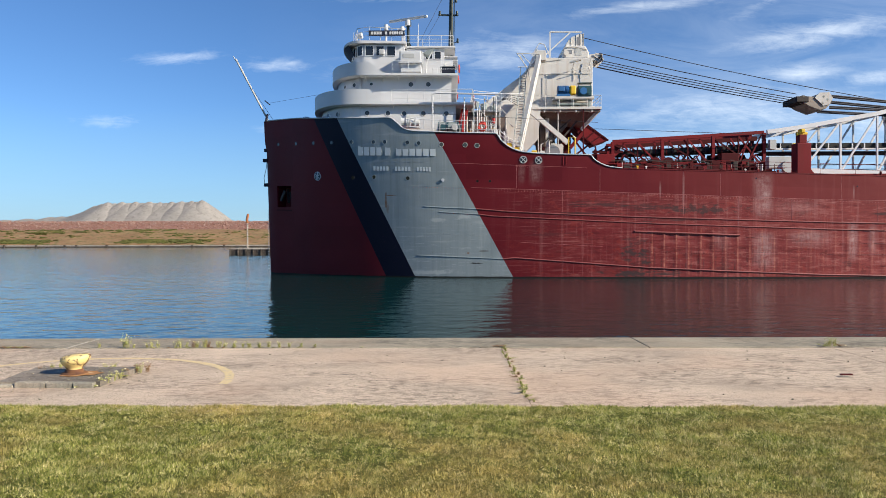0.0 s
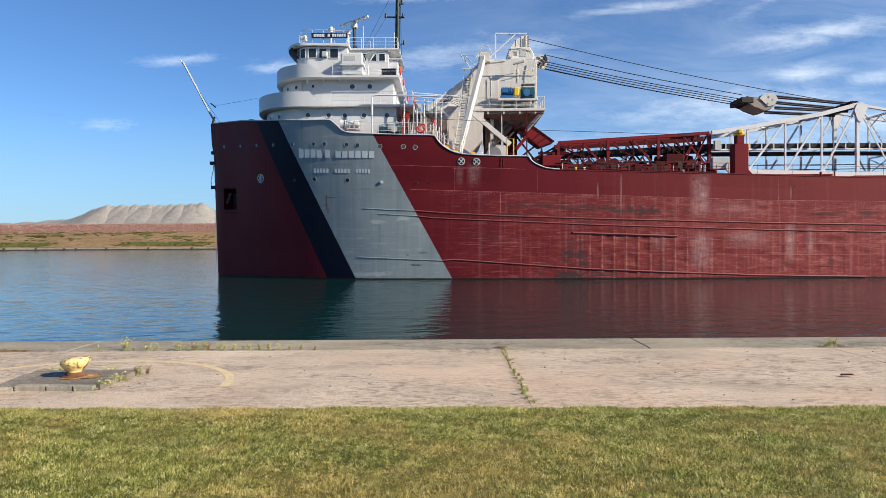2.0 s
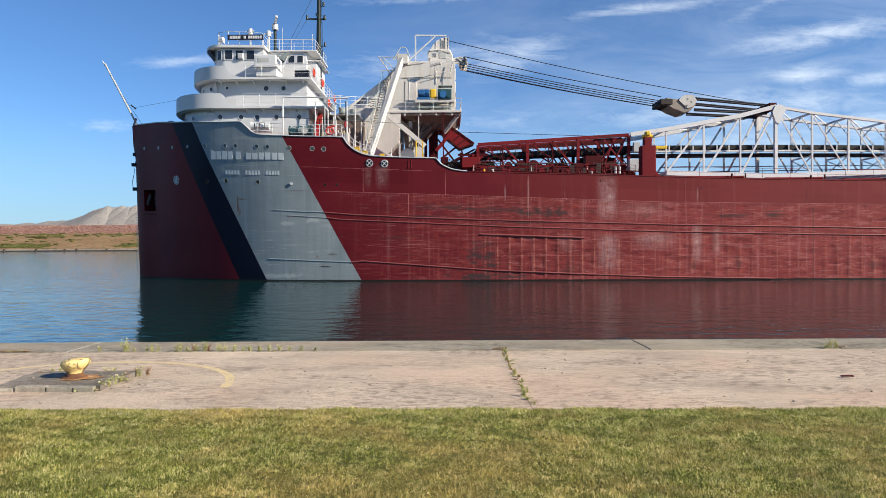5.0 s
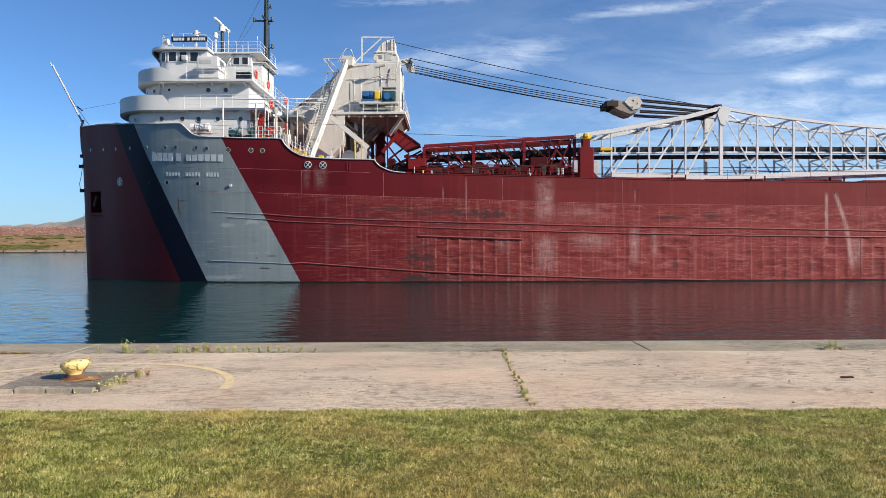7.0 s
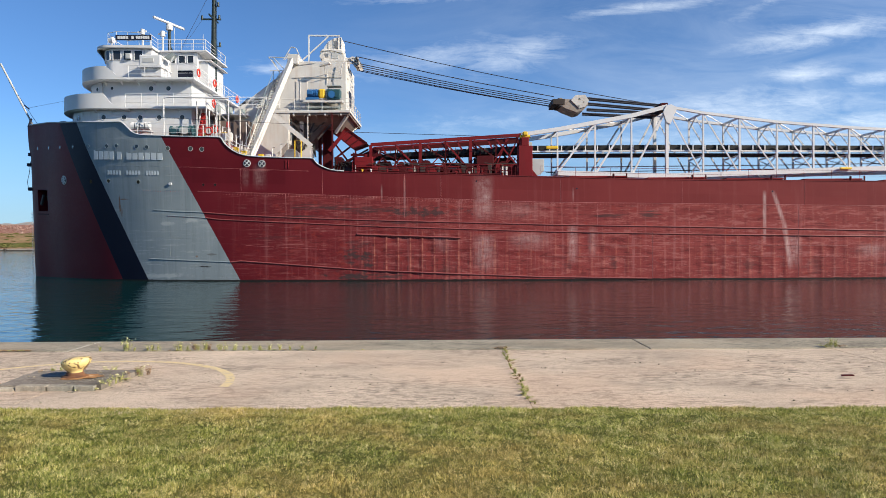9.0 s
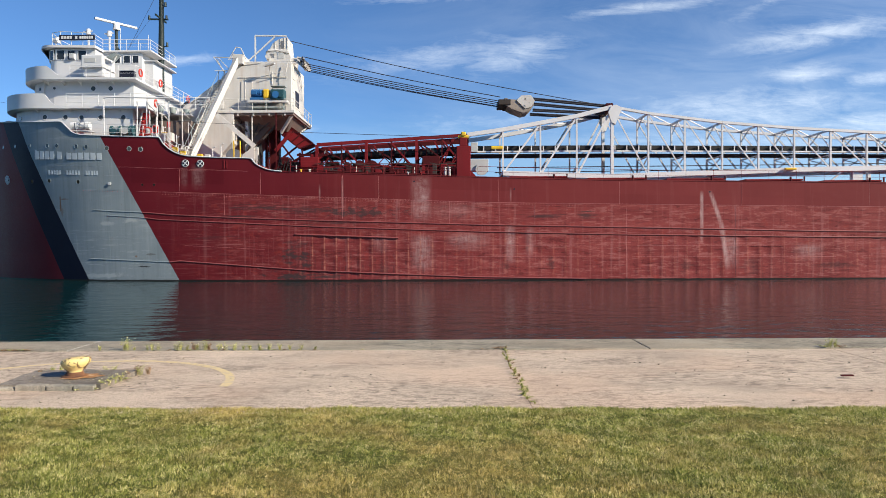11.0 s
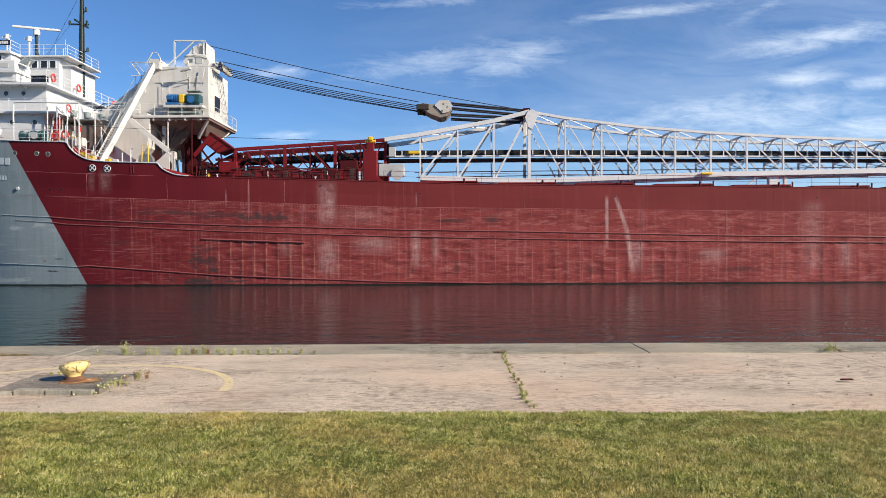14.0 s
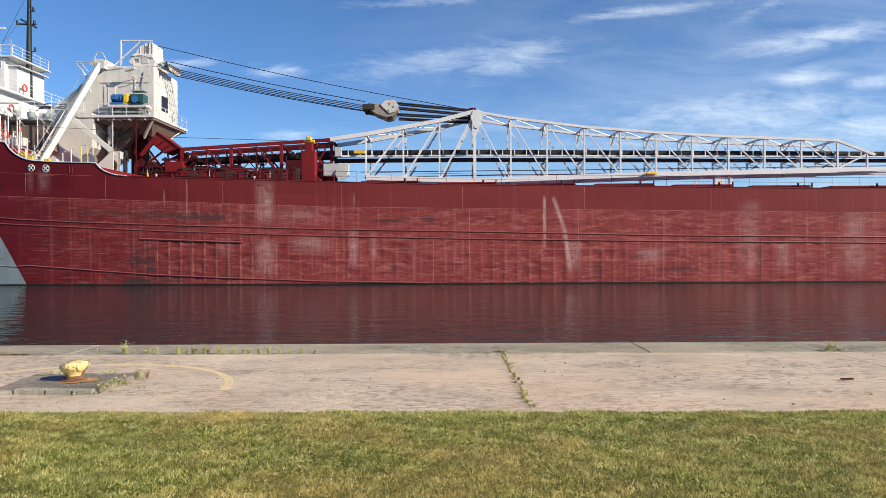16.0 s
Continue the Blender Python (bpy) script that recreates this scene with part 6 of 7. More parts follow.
# ---- unloading tower: loop-belt casing, winch house on a platform, raking legs ----
tower = new("unloading_tower")
tower.parent = ship
tagged(tower, "stained white unloading tower with raking legs and a winch house")
bm = bmesh.new()
plate(bm, [(9.1, 22.3), (14.75, 22.2), (14.75, 16.9), (3.5, 16.9), (3.5, 17.6), (4.7, 18.4), (7.5, 20.45)], 8.4, 14.6)
bmesh.ops.bevel(bm, geom=list(bm.edges), offset=0.05, segments=2, affect="EDGES", profile=0.5)
house = part("winch_house", bm, CREAM, tower)
bm = bmesh.new()
plate(bm, [(3.6, 17.2), (8.95, 17.2), (9.2, 16.6), (8.95, 13.7), (7.9, 12.6), (7.2, 11.2), (4.2, 11.2), (3.6, 13.5)], 7.0, 15.0)
part("belt_casing", bm, CREAM, tower)
bm = bmesh.new()
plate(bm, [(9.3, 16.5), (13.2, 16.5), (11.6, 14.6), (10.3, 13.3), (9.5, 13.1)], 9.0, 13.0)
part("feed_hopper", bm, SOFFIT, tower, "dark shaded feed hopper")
bm = bmesh.new()
box(bm, 7.5, 15.35, 6.9, 15.9, 16.68, 16.95, 0.03)
platform = part("platform", bm, CREAM, tower)
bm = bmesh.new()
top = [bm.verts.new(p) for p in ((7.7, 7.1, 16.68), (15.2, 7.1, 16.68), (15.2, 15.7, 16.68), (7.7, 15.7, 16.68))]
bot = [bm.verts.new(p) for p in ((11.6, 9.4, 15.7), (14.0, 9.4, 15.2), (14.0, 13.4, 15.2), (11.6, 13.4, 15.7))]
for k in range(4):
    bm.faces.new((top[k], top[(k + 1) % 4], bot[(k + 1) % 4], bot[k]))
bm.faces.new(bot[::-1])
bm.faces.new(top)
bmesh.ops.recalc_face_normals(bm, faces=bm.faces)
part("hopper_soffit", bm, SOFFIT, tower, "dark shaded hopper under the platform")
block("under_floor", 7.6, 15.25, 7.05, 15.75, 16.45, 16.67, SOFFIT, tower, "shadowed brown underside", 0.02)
for u in (8.2, 9.6, 11.2, 12.8, 14.4):
    bar("platform_beam", (u, 7.0, 16.55), (u, 15.8, 16.55), 0.16, 0.26, CREAM, tower)
bar("platform_strut", (15.1, 7.3, 16.6), (13.6, 8.6, 14.9), 0.2, 0.3, CREAM, tower)
bar("platform_strut", (15.1, 14.5, 16.6), (13.6, 13.2, 14.9), 0.2, 0.3, CREAM, tower)
railing([(8.3, 7.0, 16.95), (15.3, 7.0, 16.95), (15.3, 15.8, 16.95)], 1.15, tower, 3, 1.5, 0.025, CREAM)
for sgn, lab in ((1, ""), (-1, "")):
    yt, yb = MID - sgn * 2.9, MID - sgn * 8.5
    leg = bar("raking_leg", (9.25, yt, 22.4), (6.4, yb, 11.4), 0.40, 0.50, CREAM, tower)
    bar("leg_brace", (8.0, MID - sgn * 5.6, 16.2), (11.7, MID - sgn * 5.4, 13.1), 0.3, 0.45, CREAM, tower)
    bar("leg_web", (9.42, yt, 22.3), (6.66, yb, 11.4), 0.08, 0.28, CREAM, leg)
    block("leg_foot", 5.7, 7.1, yb - 0.4, yb + 0.4, 11.15, 11.55, YELLOW, leg, "yellow-painted leg foot", 0.03)
block("leg_head", 8.8, 9.9, 7.9, 14.1, 21.9, 22.9, CREAM, tower, "", 0.05)
bar("column", (10.1, 8.6, 11.1), (10.1, 8.6, 16.7), 0.35, 0.45, CREAM, tower)
bar("column", (10.1, 13.8, 11.1), (10.1, 13.8, 16.7), 0.35, 0.45, CREAM, tower)
for yy in (7.4, 14.6):
    bar("thin_column", (11.0 if yy < 8 else 9.0, 7.2, 11.1), (11.0 if yy < 8 else 9.0, 7.2, 16.7), 0.09, 0.09, CREAM, tower)
bar("thin_column", (13.5, 7.0, 11.0), (13.5, 7.0, 16.7), 0.11, 0.11, DARK_RED, tower)

# the steep ladder along the leg
LAD_FOOT, LAD_HEAD, LAD_WIDE = Vector((6.02, 2.15, 11.6)), Vector((7.34, 8.15, 20.3)), Vector((0.58, 0, 0))
lad = bar("ladder", LAD_FOOT, LAD_HEAD, 0.05, 0.22, CREAM, tower, "long steep ladder with flat treads")
bar("ladder_rail", LAD_FOOT + LAD_WIDE, LAD_HEAD + LAD_WIDE, 0.05, 0.22, CREAM, lad)
for side in (Vector((-0.03, 0, 0)), LAD_WIDE + Vector((0.03, 0, 0))):
    pipe("hand_rail", [LAD_FOOT + side + Vector((0, 0, 1.0)), LAD_HEAD + side + Vector((0, 0, 0.9))], 0.026, GREY, lad)
    for k in range(6):
        c = LAD_FOOT.lerp(LAD_HEAD, k / 5) + side
        pipe("rail_post", [c, c + Vector((0, 0, 0.95))], 0.022, GREY, lad)
for k in range(30):
    c = LAD_FOOT.lerp(LAD_HEAD, k / 29)
    bar("tread", c, c + LAD_WIDE, 0.24, 0.06, CREAM if k % 7 else PALE, lad)

# house details
for u0, u1, z0, z1 in ((9.0, 10.0, 17.3, 19.9),):
    block("access_door", 9.55, 10.75, 8.34, 8.42, 17.0, 20.2, CREAM, house, "pale yellowed access door", 0.02)
for p, q in (((9.3, 20.6), (14.4, 20.6)), ((10.0, 17.0), (10.0, 20.6)), ((12.8, 19.9), (12.8, 21.2)), ((9.9, 21.9), (11.6, 22.1))):
    pipe("conduit", [(p[0], 8.33, p[1]), (q[0], 8.33, q[1])], 0.03, CREAM, house)
lampb = bar("flood_light", (12.2, 7.5, 21.55), (13.3, 7.3, 21.75), 0.35, 0.16, CREAM, house, "long floodlight on an arm")
pipe("lamp_arm", [(12.6, 8.4, 20.9), (12.7, 7.5, 21.6)], 0.035, CREAM, lampb)
pipe("davit_arm", [(14.3, 8.0, 20.2), (14.3, 8.0, 21.2), (12.2, 7.9, 20.7)], 0.035, CREAM, house)
pipe("davit_arm", [(14.5, 8.0, 22.1), (14.2, 8.0, 20.7)], 0.05, CREAM, house)
win = block("aft_window", 14.73, 14.83, 10.2, 11.7, 18.0, 19.6, NAVY, house, "dark open hatch in the aft wall", 0.02)
for y0, y1 in ((8.9, 9.8), (12.3, 13.4)):
    for z in (17.6, 19.2, 20.6):
        block("wall_panel", 14.73, 14.79, y0, y1, z, z + 1.0, CREAM, house, "", 0.02)

for u in (10.6, 11.5, 12.4, 13.4, 14.2):
    bar("wall_stiffener", (u, 8.37, 17.0), (u, 8.37, 17.7), 0.05, 0.08, CREAM, house)
# drive set on the platform: motor, coupling, gearbox
skid = block("drive_skid", 10.6, 14.6, 6.95, 8.2, 17.75, 18.0, CREAM, tower, "pale drive skid", 0.03)
block("skid_tray", 10.9, 14.2, 7.2, 8.0, 17.2, 17.35, GREY, skid, "", 0.02)
for u in (11.0, 12.4, 14.2):
    bar("skid_leg", (u, 7.4, 16.95), (u, 7.4, 17.8), 0.2, 0.2, GREY, skid)
motor = drum("motor", (10.95, 7.4, 18.68), (12.1, 7.4, 18.68), 0.44, 0.44, BLUE, skid, "blue electric motor", 10)
for k in range(6):
    drum("fin", (11.05 + 0.17 * k, 7.4, 18.68), (11.09 + 0.17 * k, 7.4, 18.68), 0.49, 0.49, BLUE, motor, "", 10)
block("terminal_box", 11.0, 11.6, 6.8, 7.0, 18.5, 18.9, BLUE, motor, "", 0.03)
block("motor_foot", 10.85, 12.2, 6.95, 7.9, 18.0, 18.25, BLUE, motor, "", 0.03)
block("coupling_guard", 12.15, 12.8, 6.9, 7.8, 18.15, 19.1, YELLOW, skid, "yellow coupling guard", 0.15)
gb = block("gearbox", 12.95, 14.35, 6.85, 7.9, 18.0, 19.05, TEAL, skid, "dark teal gearbox", 0.08)
drum("gear_cover", (13.5, 6.75, 18.5), (13.5, 6.9, 18.5), 0.36, 0.36, BLUE, gb, "", 16)
drum("gear_cover", (14.05, 6.75, 18.45), (14.05, 6.9, 18.45), 0.25, 0.25, TEAL, gb, "", 16)
block("cable_tray", 13.0, 14.4, 6.9, 7.8, 19.35, 19.42, GREY, skid, "", 0.01)
for u in (13.1, 14.3):
    bar("tray_post", (u, 7.3, 18.9), (u, 7.3, 19.37), 0.06, 0.06, GREY, skid)

# hoist winch with its curved hood, and the sheave head that leads the ropes out
bm = bmesh.new()
plate(bm, [(11.9, 22.75), (12.15, 22.42), (14.5, 22.42), (14.6, 23.0), (14.2, 23.75), (12.1, 23.8), (11.85, 23.4)], 9.3, 12.7)
bmesh.ops.bevel(bm, geom=list(bm.edges), offset=0.12, segments=2, affect="EDGES", profile=0.5)
hood = part("hoist_winch", bm, CREAM, tower, "stained hoist winch housing")
bm = bmesh.new()
arc = [(14.15, 23.6), (12.15, 23.6)] + [(14.1 - 1.9 * math.cos(a), 23.7 + 1.42 * math.sin(a)) for a in [radians(8 + 13.5 * k) for k in range(7)]]
plate(bm, arc, 9.7, 12.3)
bmesh.ops.bevel(bm, geom=list(bm.edges), offset=0.04, segments=1, affect="EDGES", profile=0.5)
part("winch_hood", bm, CREAM, hood)
for k, u in enumerate((12.75, 13.3, 13.75, 14.08)):
    bar("hood_rib", (u, 9.68, 23.7), (u, 9.68, 23.7 + 1.42 * math.sin(math.acos(min(1.0, (14.1 - u) / 1.9)))), 0.05, 0.07, CREAM, hood)
block("hood_panel", 13.35, 13.7, 9.66, 9.69, 23.95, 24.75, STEEL, hood, "", 0.01)
block("winch_door", 13.1, 13.8, 9.26, 9.31, 22.75, 23.4, PALE, hood, "", 0.02)
block("access_port", 12.3, 12.8, 9.26, 9.31, 22.9, 23.3, STEEL, hood, "", 0.02)
drum("drum_bearing", (12.15, 9.05, 22.95), (12.15, 9.3, 22.95), 0.26, 0.24, CREAM, hood, "", 14)
pipe("lube_pipe", [(11.9, 9.25, 23.5), (13.0, 9.22, 23.6), (14.3, 9.25, 23.3)], 0.03, STEEL, hood)
bar("sheave_arm", (14.3, 9.5, 22.62), (15.35, 9.6, 22.78), 0.3, 0.34, CREAM, tower)
bar("sheave_arm", (14.4, 9.45, 22.35), (15.5, 9.5, 22.35), 0.22, 0.2, CREAM, tower)
head = bar("head_sheave", (15.55, 9.5, 22.5), (15.55, 12.4, 22.5), 0.34, 0.5, CREAM, tower, "greasy sheave block at the tower head")
for k in range(5):
    yy = 9.35 + 0.68 * k
    drum("sheave", (15.62, yy, 22.45 + 0.05 * k), (15.62, yy + 0.12, 22.45 + 0.05 * k), 0.40, 0.40, STEEL, head, "", 16)
    bar("cheek_plate", (15.2, yy - 0.05, 22.75), (16.02, yy - 0.05, 22.2), 0.05, 0.30, CREAM, head)
    drum("sheave_pin", (15.62, yy - 0.12, 22.45), (15.62, yy, 22.45), 0.12, 0.10, BROWN, head, "", 10)
bar("head_strap", (15.2, 9.25, 22.9), (15.95, 9.25, 22.75), 0.08, 0.14, CREAM, head)
bar("head_strap", (15.75, 9.2, 22.95), (15.95, 9.2, 22.05), 0.08, 0.12, BROWN, head)
gant = bar("roof_gantry", (10.6, 10.0, 22.3), (10.6, 10.0, 25.4), 0.14, 0.14, WHITE, tower, "thin white pipe gantry on the roof")
bar("gantry_beam", (10.6, 10.0, 25.4), (13.9, 10.0, 25.35), 0.14, 0.14, WHITE, gant)
bar("gantry_brace", (9.7, 10.0, 22.6), (12.7, 10.0, 25.3), 0.13, 0.13, WHITE, gant)
# working cage by the leg head
cage = pipe("lookout_cage", [(7.2, 8.0, 22.4), (8.0, 8.0, 21.0), (8.4, 8.0, 19.4)], 0.06, CREAM, tower, "small railed cage by the leg head")
for p, q in (((6.9, 22.6), (9.2, 22.5)), ((6.9, 22.6), (7.9, 21.2)), ((7.0, 21.2), (8.9, 21.2)), ((8.4, 22.3), (9.2, 23.6)), ((9.2, 23.6), (9.7, 23.5)), ((9.7, 23.5), (10.2, 22.4)), ((8.6, 22.3), (9.0, 23.0)), ((7.4, 22.5), (8.6, 21.2))):
    pipe("cage_bar", [(p[0], 7.9, p[1]), (q[0], 7.9, q[1])], 0.045, CREAM, cage)

# red lower works on the centreline: pivot post, loading chute
low = new("boom_pivot")
low.parent = ship
tagged(low, "dark red pivot post and loading chute under the tower")
bar("pivot_post", (12.4, 11.0, 10.0), (12.4, 11.0, 16.0), 0.95, 0.95, DARK_RED, low)
bar("pivot_post", (11.6, 10.6, 10.0), (11.6, 10.6, 14.8), 0.3, 0.35, DARK_RED, low)
bar("post_pipe", (12.0, 10.2, 10.0), (12.0, 10.2, 16.0), 0.12, 0.12, DARK_RED, low)
bm = bmesh.new()
plate(bm, [(12.8, 15.9), (13.8, 16.1), (15.3, 15.05), (16.7, 14.0), (15.2, 13.45), (13.4, 14.9)], 9.9, 12.1)
chute = part("chute", bm, RED, low, "oxide red loading chute")
for p, q in (((12.8, 15.9), (13.4, 14.9)), ((13.4, 14.9), (15.2, 13.45)), ((15.2, 13.45), (16.7, 14.0)), ((13.8, 16.1), (16.7, 14.0)), ((14.4, 14.15), (15.4, 14.98)), ((13.9, 14.55), (14.75, 15.45)), ((14.9, 13.75), (16.0, 14.5))):
    bar("stiffener", (p[0], 9.86, p[1]), (q[0], 9.86, q[1]), 0.09, 0.12, DARK_RED, chute)
bm = bmesh.new()
plate(bm, [(16.1, 12.8), (17.6, 13.55), (17.9, 13.35), (17.9, 12.7), (16.3, 12.6)], 9.8, 12.2)
part("chute_mouth", bm, DARK_RED, low)
for p, q, w in (((12.7, 9.8, 13.2), (14.4, 9.8, 15.2), 0.28), ((14.6, 9.8, 10.4), (17.9, 9.8, 12.9), 0.3), ((15.3, 9.8, 10.2), (15.3, 9.8, 13.0), 0.18), ((16.6, 9.7, 10.4), (16.6, 9.7, 12.8), 0.25), ((12.6, 9.8, 11.3), (15.4, 9.8, 12.4), 0.18), ((15.0, 9.7, 12.75), (18.2, 9.7, 12.75), 0.2)):
    bar("chute_brace", p, q, w, w * 1.2, RED if w > 0.2 else DARK_RED, low)
for a, b, z0, z1, m in ((13.2, 14.0, 10.4, 12.6, DARK_RED), (14.1, 15.3, 10.4, 12.1, BROWN), (15.3, 16.9, 10.4, 12.4, DARK_RED), (16.4, 17.4, 10.4, 12.9, RED)):
    block("drive_casing", a, b, 10.0, 11.8, z0, z1, m, low, "", 0.06)
for p, q in (((12.8, 14.6), (14.6, 12.2)), ((13.2, 12.4), (14.9, 13.7)), ((14.2, 12.0), (16.8, 13.4)), ((15.4, 13.4), (15.6, 12.0)), ((12.9, 13.4), (13.9, 14.6))):
    bar("chute_frame", (p[0], 10.2, p[1]), (q[0], 10.2, q[1]), 0.14, 0.18, DARK_RED, low)
for k in range(5):
    pipe("hose_run", [(12.9 + 0.3 * k, 9.7, 11.0), (13.1 + 0.34 * k, 9.6, 12.1 + 0.2 * (k % 2)), (13.6 + 0.5 * k, 9.7, 11.6)], 0.05, BLACK, low, "", 6)
drum("tail_pulley", (14.6, 9.9, 11.6), (14.6, 12.2, 11.6), 0.6, 0.6, BLACK, low, "black tail pulley", 16)
drum("bend_pulley", (16.0, 9.8, 11.3), (16.0, 12.2, 11.3), 0.35, 0.35, BLACK, low, "", 14)
block("chute_box", 15.8, 17.2, 9.5, 10.0, 11.6, 12.3, RED, low, "", 0.04)
pipe("hydraulic_hose", [(11.4, 10, 15.2), (10.9, 10, 14.9), (10.7, 10, 14.2), (11.0, 10, 13.4), (10.8, 10, 12.6), (10.9, 10, 11.6), (11.3, 10, 10.9), (11.8, 10, 10.6)], 0.13, BLACK, low, "thick black looped hose", 8)
pipe("hydraulic_hose", [(11.3, 10.1, 15.4), (11.0, 10.1, 14.2), (11.2, 10.1, 12.6)], 0.1, BLACK, low, "", 8)
block("valve_cabinet", 10.4, 11.1, 8.6, 9.3, 12.7, 13.5, PALE, low, "pale valve cabinet", 0.03)
for k, (u, z) in enumerate([(4.4, 12.2), (5.1, 12.3), (7.4, 11.5), (8.0, 11.4), (9.6, 11.5)]):
    pipe("yellow_guard", [(u, 1.4, z - 1.2), (u, 1.4, z), (u + 0.5, 1.4, z), (u + 0.5, 1.4, z - 1.2)], 0.05, YELLOW, ship, "yellow pipe guard", 6)
for y0 in (1.2,):
    pipe("yellow_guard", [(11.0, y0, 11.0), (11.0, y0, 13.0), (11.6, y0, 13.0), (11.6, y0, 11.0)], 0.06, YELLOW, ship, "tall yellow pipe guard", 6)
bm = bmesh.new()
plate(bm, [(9.3, 11.4), (11.2, 13.2), (11.4, 13.0), (11.4, 11.2)], 6.5, 6.6)
part("deck_apron", bm, CREAM, ship)
drum("cable_reel", (10.0, 4.2, 12.0), (10.0, 4.8, 12.0), 0.7, 0.7, STEEL, ship, "steel cable reel", 18)

# steelwork and clutter under the platform
for p, q, w in (((8.6, 7.4, 16.5), (10.4, 7.6, 14.9), 0.14), ((10.2, 8.2, 13.0), (11.6, 8.4, 16.4), 0.12), ((11.8, 8.3, 14.2), (13.6, 8.6, 16.3), 0.13), ((9.8, 8.2, 13.6), (13.0, 8.3, 16.4), 0.10), ((9.2, 6.8, 11.4), (11.4, 6.8, 13.0), 0.2)):
    bar("under_brace", p, q, w, w * 1.3, CREAM if w > 0.15 else BROWN, tower)
for k in range(6):
    bar("soffit_rib", (8.4 + 1.15 * k, 7.0, 16.42), (8.4 + 1.15 * k, 9.4, 16.0), 0.07, 0.16, SOFFIT, tower)
bm = bmesh.new()
plate(bm, [(8.9, 11.2), (9.2, 12.2), (10.8, 13.3), (11.3, 13.3), (11.3, 11.2)], 7.9, 8.2)
part("belt_guard", bm, CREAM, tower)
drum("guide_wheel", (10.4, 7.6, 11.9), (10.4, 7.9, 11.9), 0.75, 0.75, BROWN, tower, "dark belt guide wheel", 18)
for u, h in ((3.9, 14.4), (4.5, 13.9), (5.2, 13.5), (6.0, 12.6), (8.6, 12.5), (9.4, 12.8)):
    pipe("vent_pipe", [(u, 2.4, 11.2), (u, 2.4, h), (u + 0.25, 2.4, h + 0.12)], 0.06, CREAM, ship, "", 6)
for u, c in ((5.3, YELLOW), (6.0, YELLOW), (7.6, YELLOW), (8.3, CREAM)):
    block("valve_box", u, u + 0.45, 1.1, 1.5, sheer(u) - 0.1, sheer(u) + 0.35, c, ship, "", 0.04)
drum("red_hook_block", (4.2, 3.0, 14.6), (4.2, 3.0, 15.1), 0.16, 0.16, STAIR_RED, ship, "small red hook block", 10)
pipe("hook_wire", [(4.2, 3.0, 15.1), (4.2, 3.0, 17.1)], 0.03, BLACK, ship)
pipe("long_wire", [(-2.0, 2.0, 15.4), (14.0, 2.6, 14.6)], 0.02, ROPE, ship)


# ---- unloading boom: a lattice truss laid along the ship, belt inside ----
boom = new("unloading_boom")
boom.parent = ship
tagged(boom, "long white lattice unloading boom with a black belt inside")
NEAR, FARY = 9.0, 13.2
POST = [36.6, 40.5, 44.27, 47.93, 51.69, 55.45, 59.32, 63.07, 66.76, 70.51, 74.26, 78.0, 81.8, 85.54]
B_TOP = ([32.9, 36.6, 40.5, 44.27, 47.93, 51.69, 59.3, 66.8, 74.3, 85.54], [14.65, 15.16, 15.84, 16.52, 17.45, 16.77, 15.78, 15.15, 14.69, 14.21])
B_LOW = ([32.9, 36.6, 47.93, 55.45, 66.75, 85.54, 95], [10.5, 10.45, 10.05, 10.28, 10.63, 10.93, 11.1])


def top_z(u):
    return float(np.interp(u, *B_TOP))


def low_z(u):
    return float(np.interp(u, *B_LOW))


for y in (NEAR, FARY):
    for a, b in zip([32.9] + POST, POST):
        bar("top_chord", (a, y, top_z(a)), (b, y, top_z(b)), 0.32, 0.42 if b < 48 else 0.26, BOOM_WHITE, boom)
        if a > 34:
            bar("bottom_chord", (a, y, low_z(a) + 0.2), (b, y, low_z(b) + 0.2), 0.35, 0.5, BOOM_WHITE, boom)
    for i, u in enumerate(POST):
        bar("upright", (u, y, low_z(u) + 0.2), (u, y, top_z(u)), 0.16 if u != 47.93 else 0.30, 0.18 if u != 47.93 else 0.36, BOOM_WHITE, boom)
        if i and u <= 48:
            bar("diagonal", (u, y, top_z(u) - 0.1), (POST[i - 1] + 0.15, y, low_z(POST[i - 1]) + 0.4), 0.13, 0.18, BOOM_WHITE, boom)
        elif u > 48:
            bar("diagonal", (POST[i - 1], y, top_z(POST[i - 1]) - 0.1), (u - 0.15, y, low_z(u) + 0.4), 0.10, 0.12, BOOM_WHITE, boom)
    bar("end_slope", (85.54, y, 14.2), (89.4, y, 12.7), 0.25, 0.26, BOOM_WHITE, boom)
    bar("end_chord", (85.54, y, 11.15), (94, y, 11.3), 0.3, 0.4, BOOM_WHITE, boom)
    for a in (88.6, 91.2, 93.8):
        bar("end_post", (a, y, 11.2), (a, y, 12.9), 0.16, 0.18, BOOM_WHITE, boom)
    bar("end_diagonal", (85.6, y, 11.3), (88.6, y, 12.8), 0.13, 0.15, BOOM_WHITE, boom)
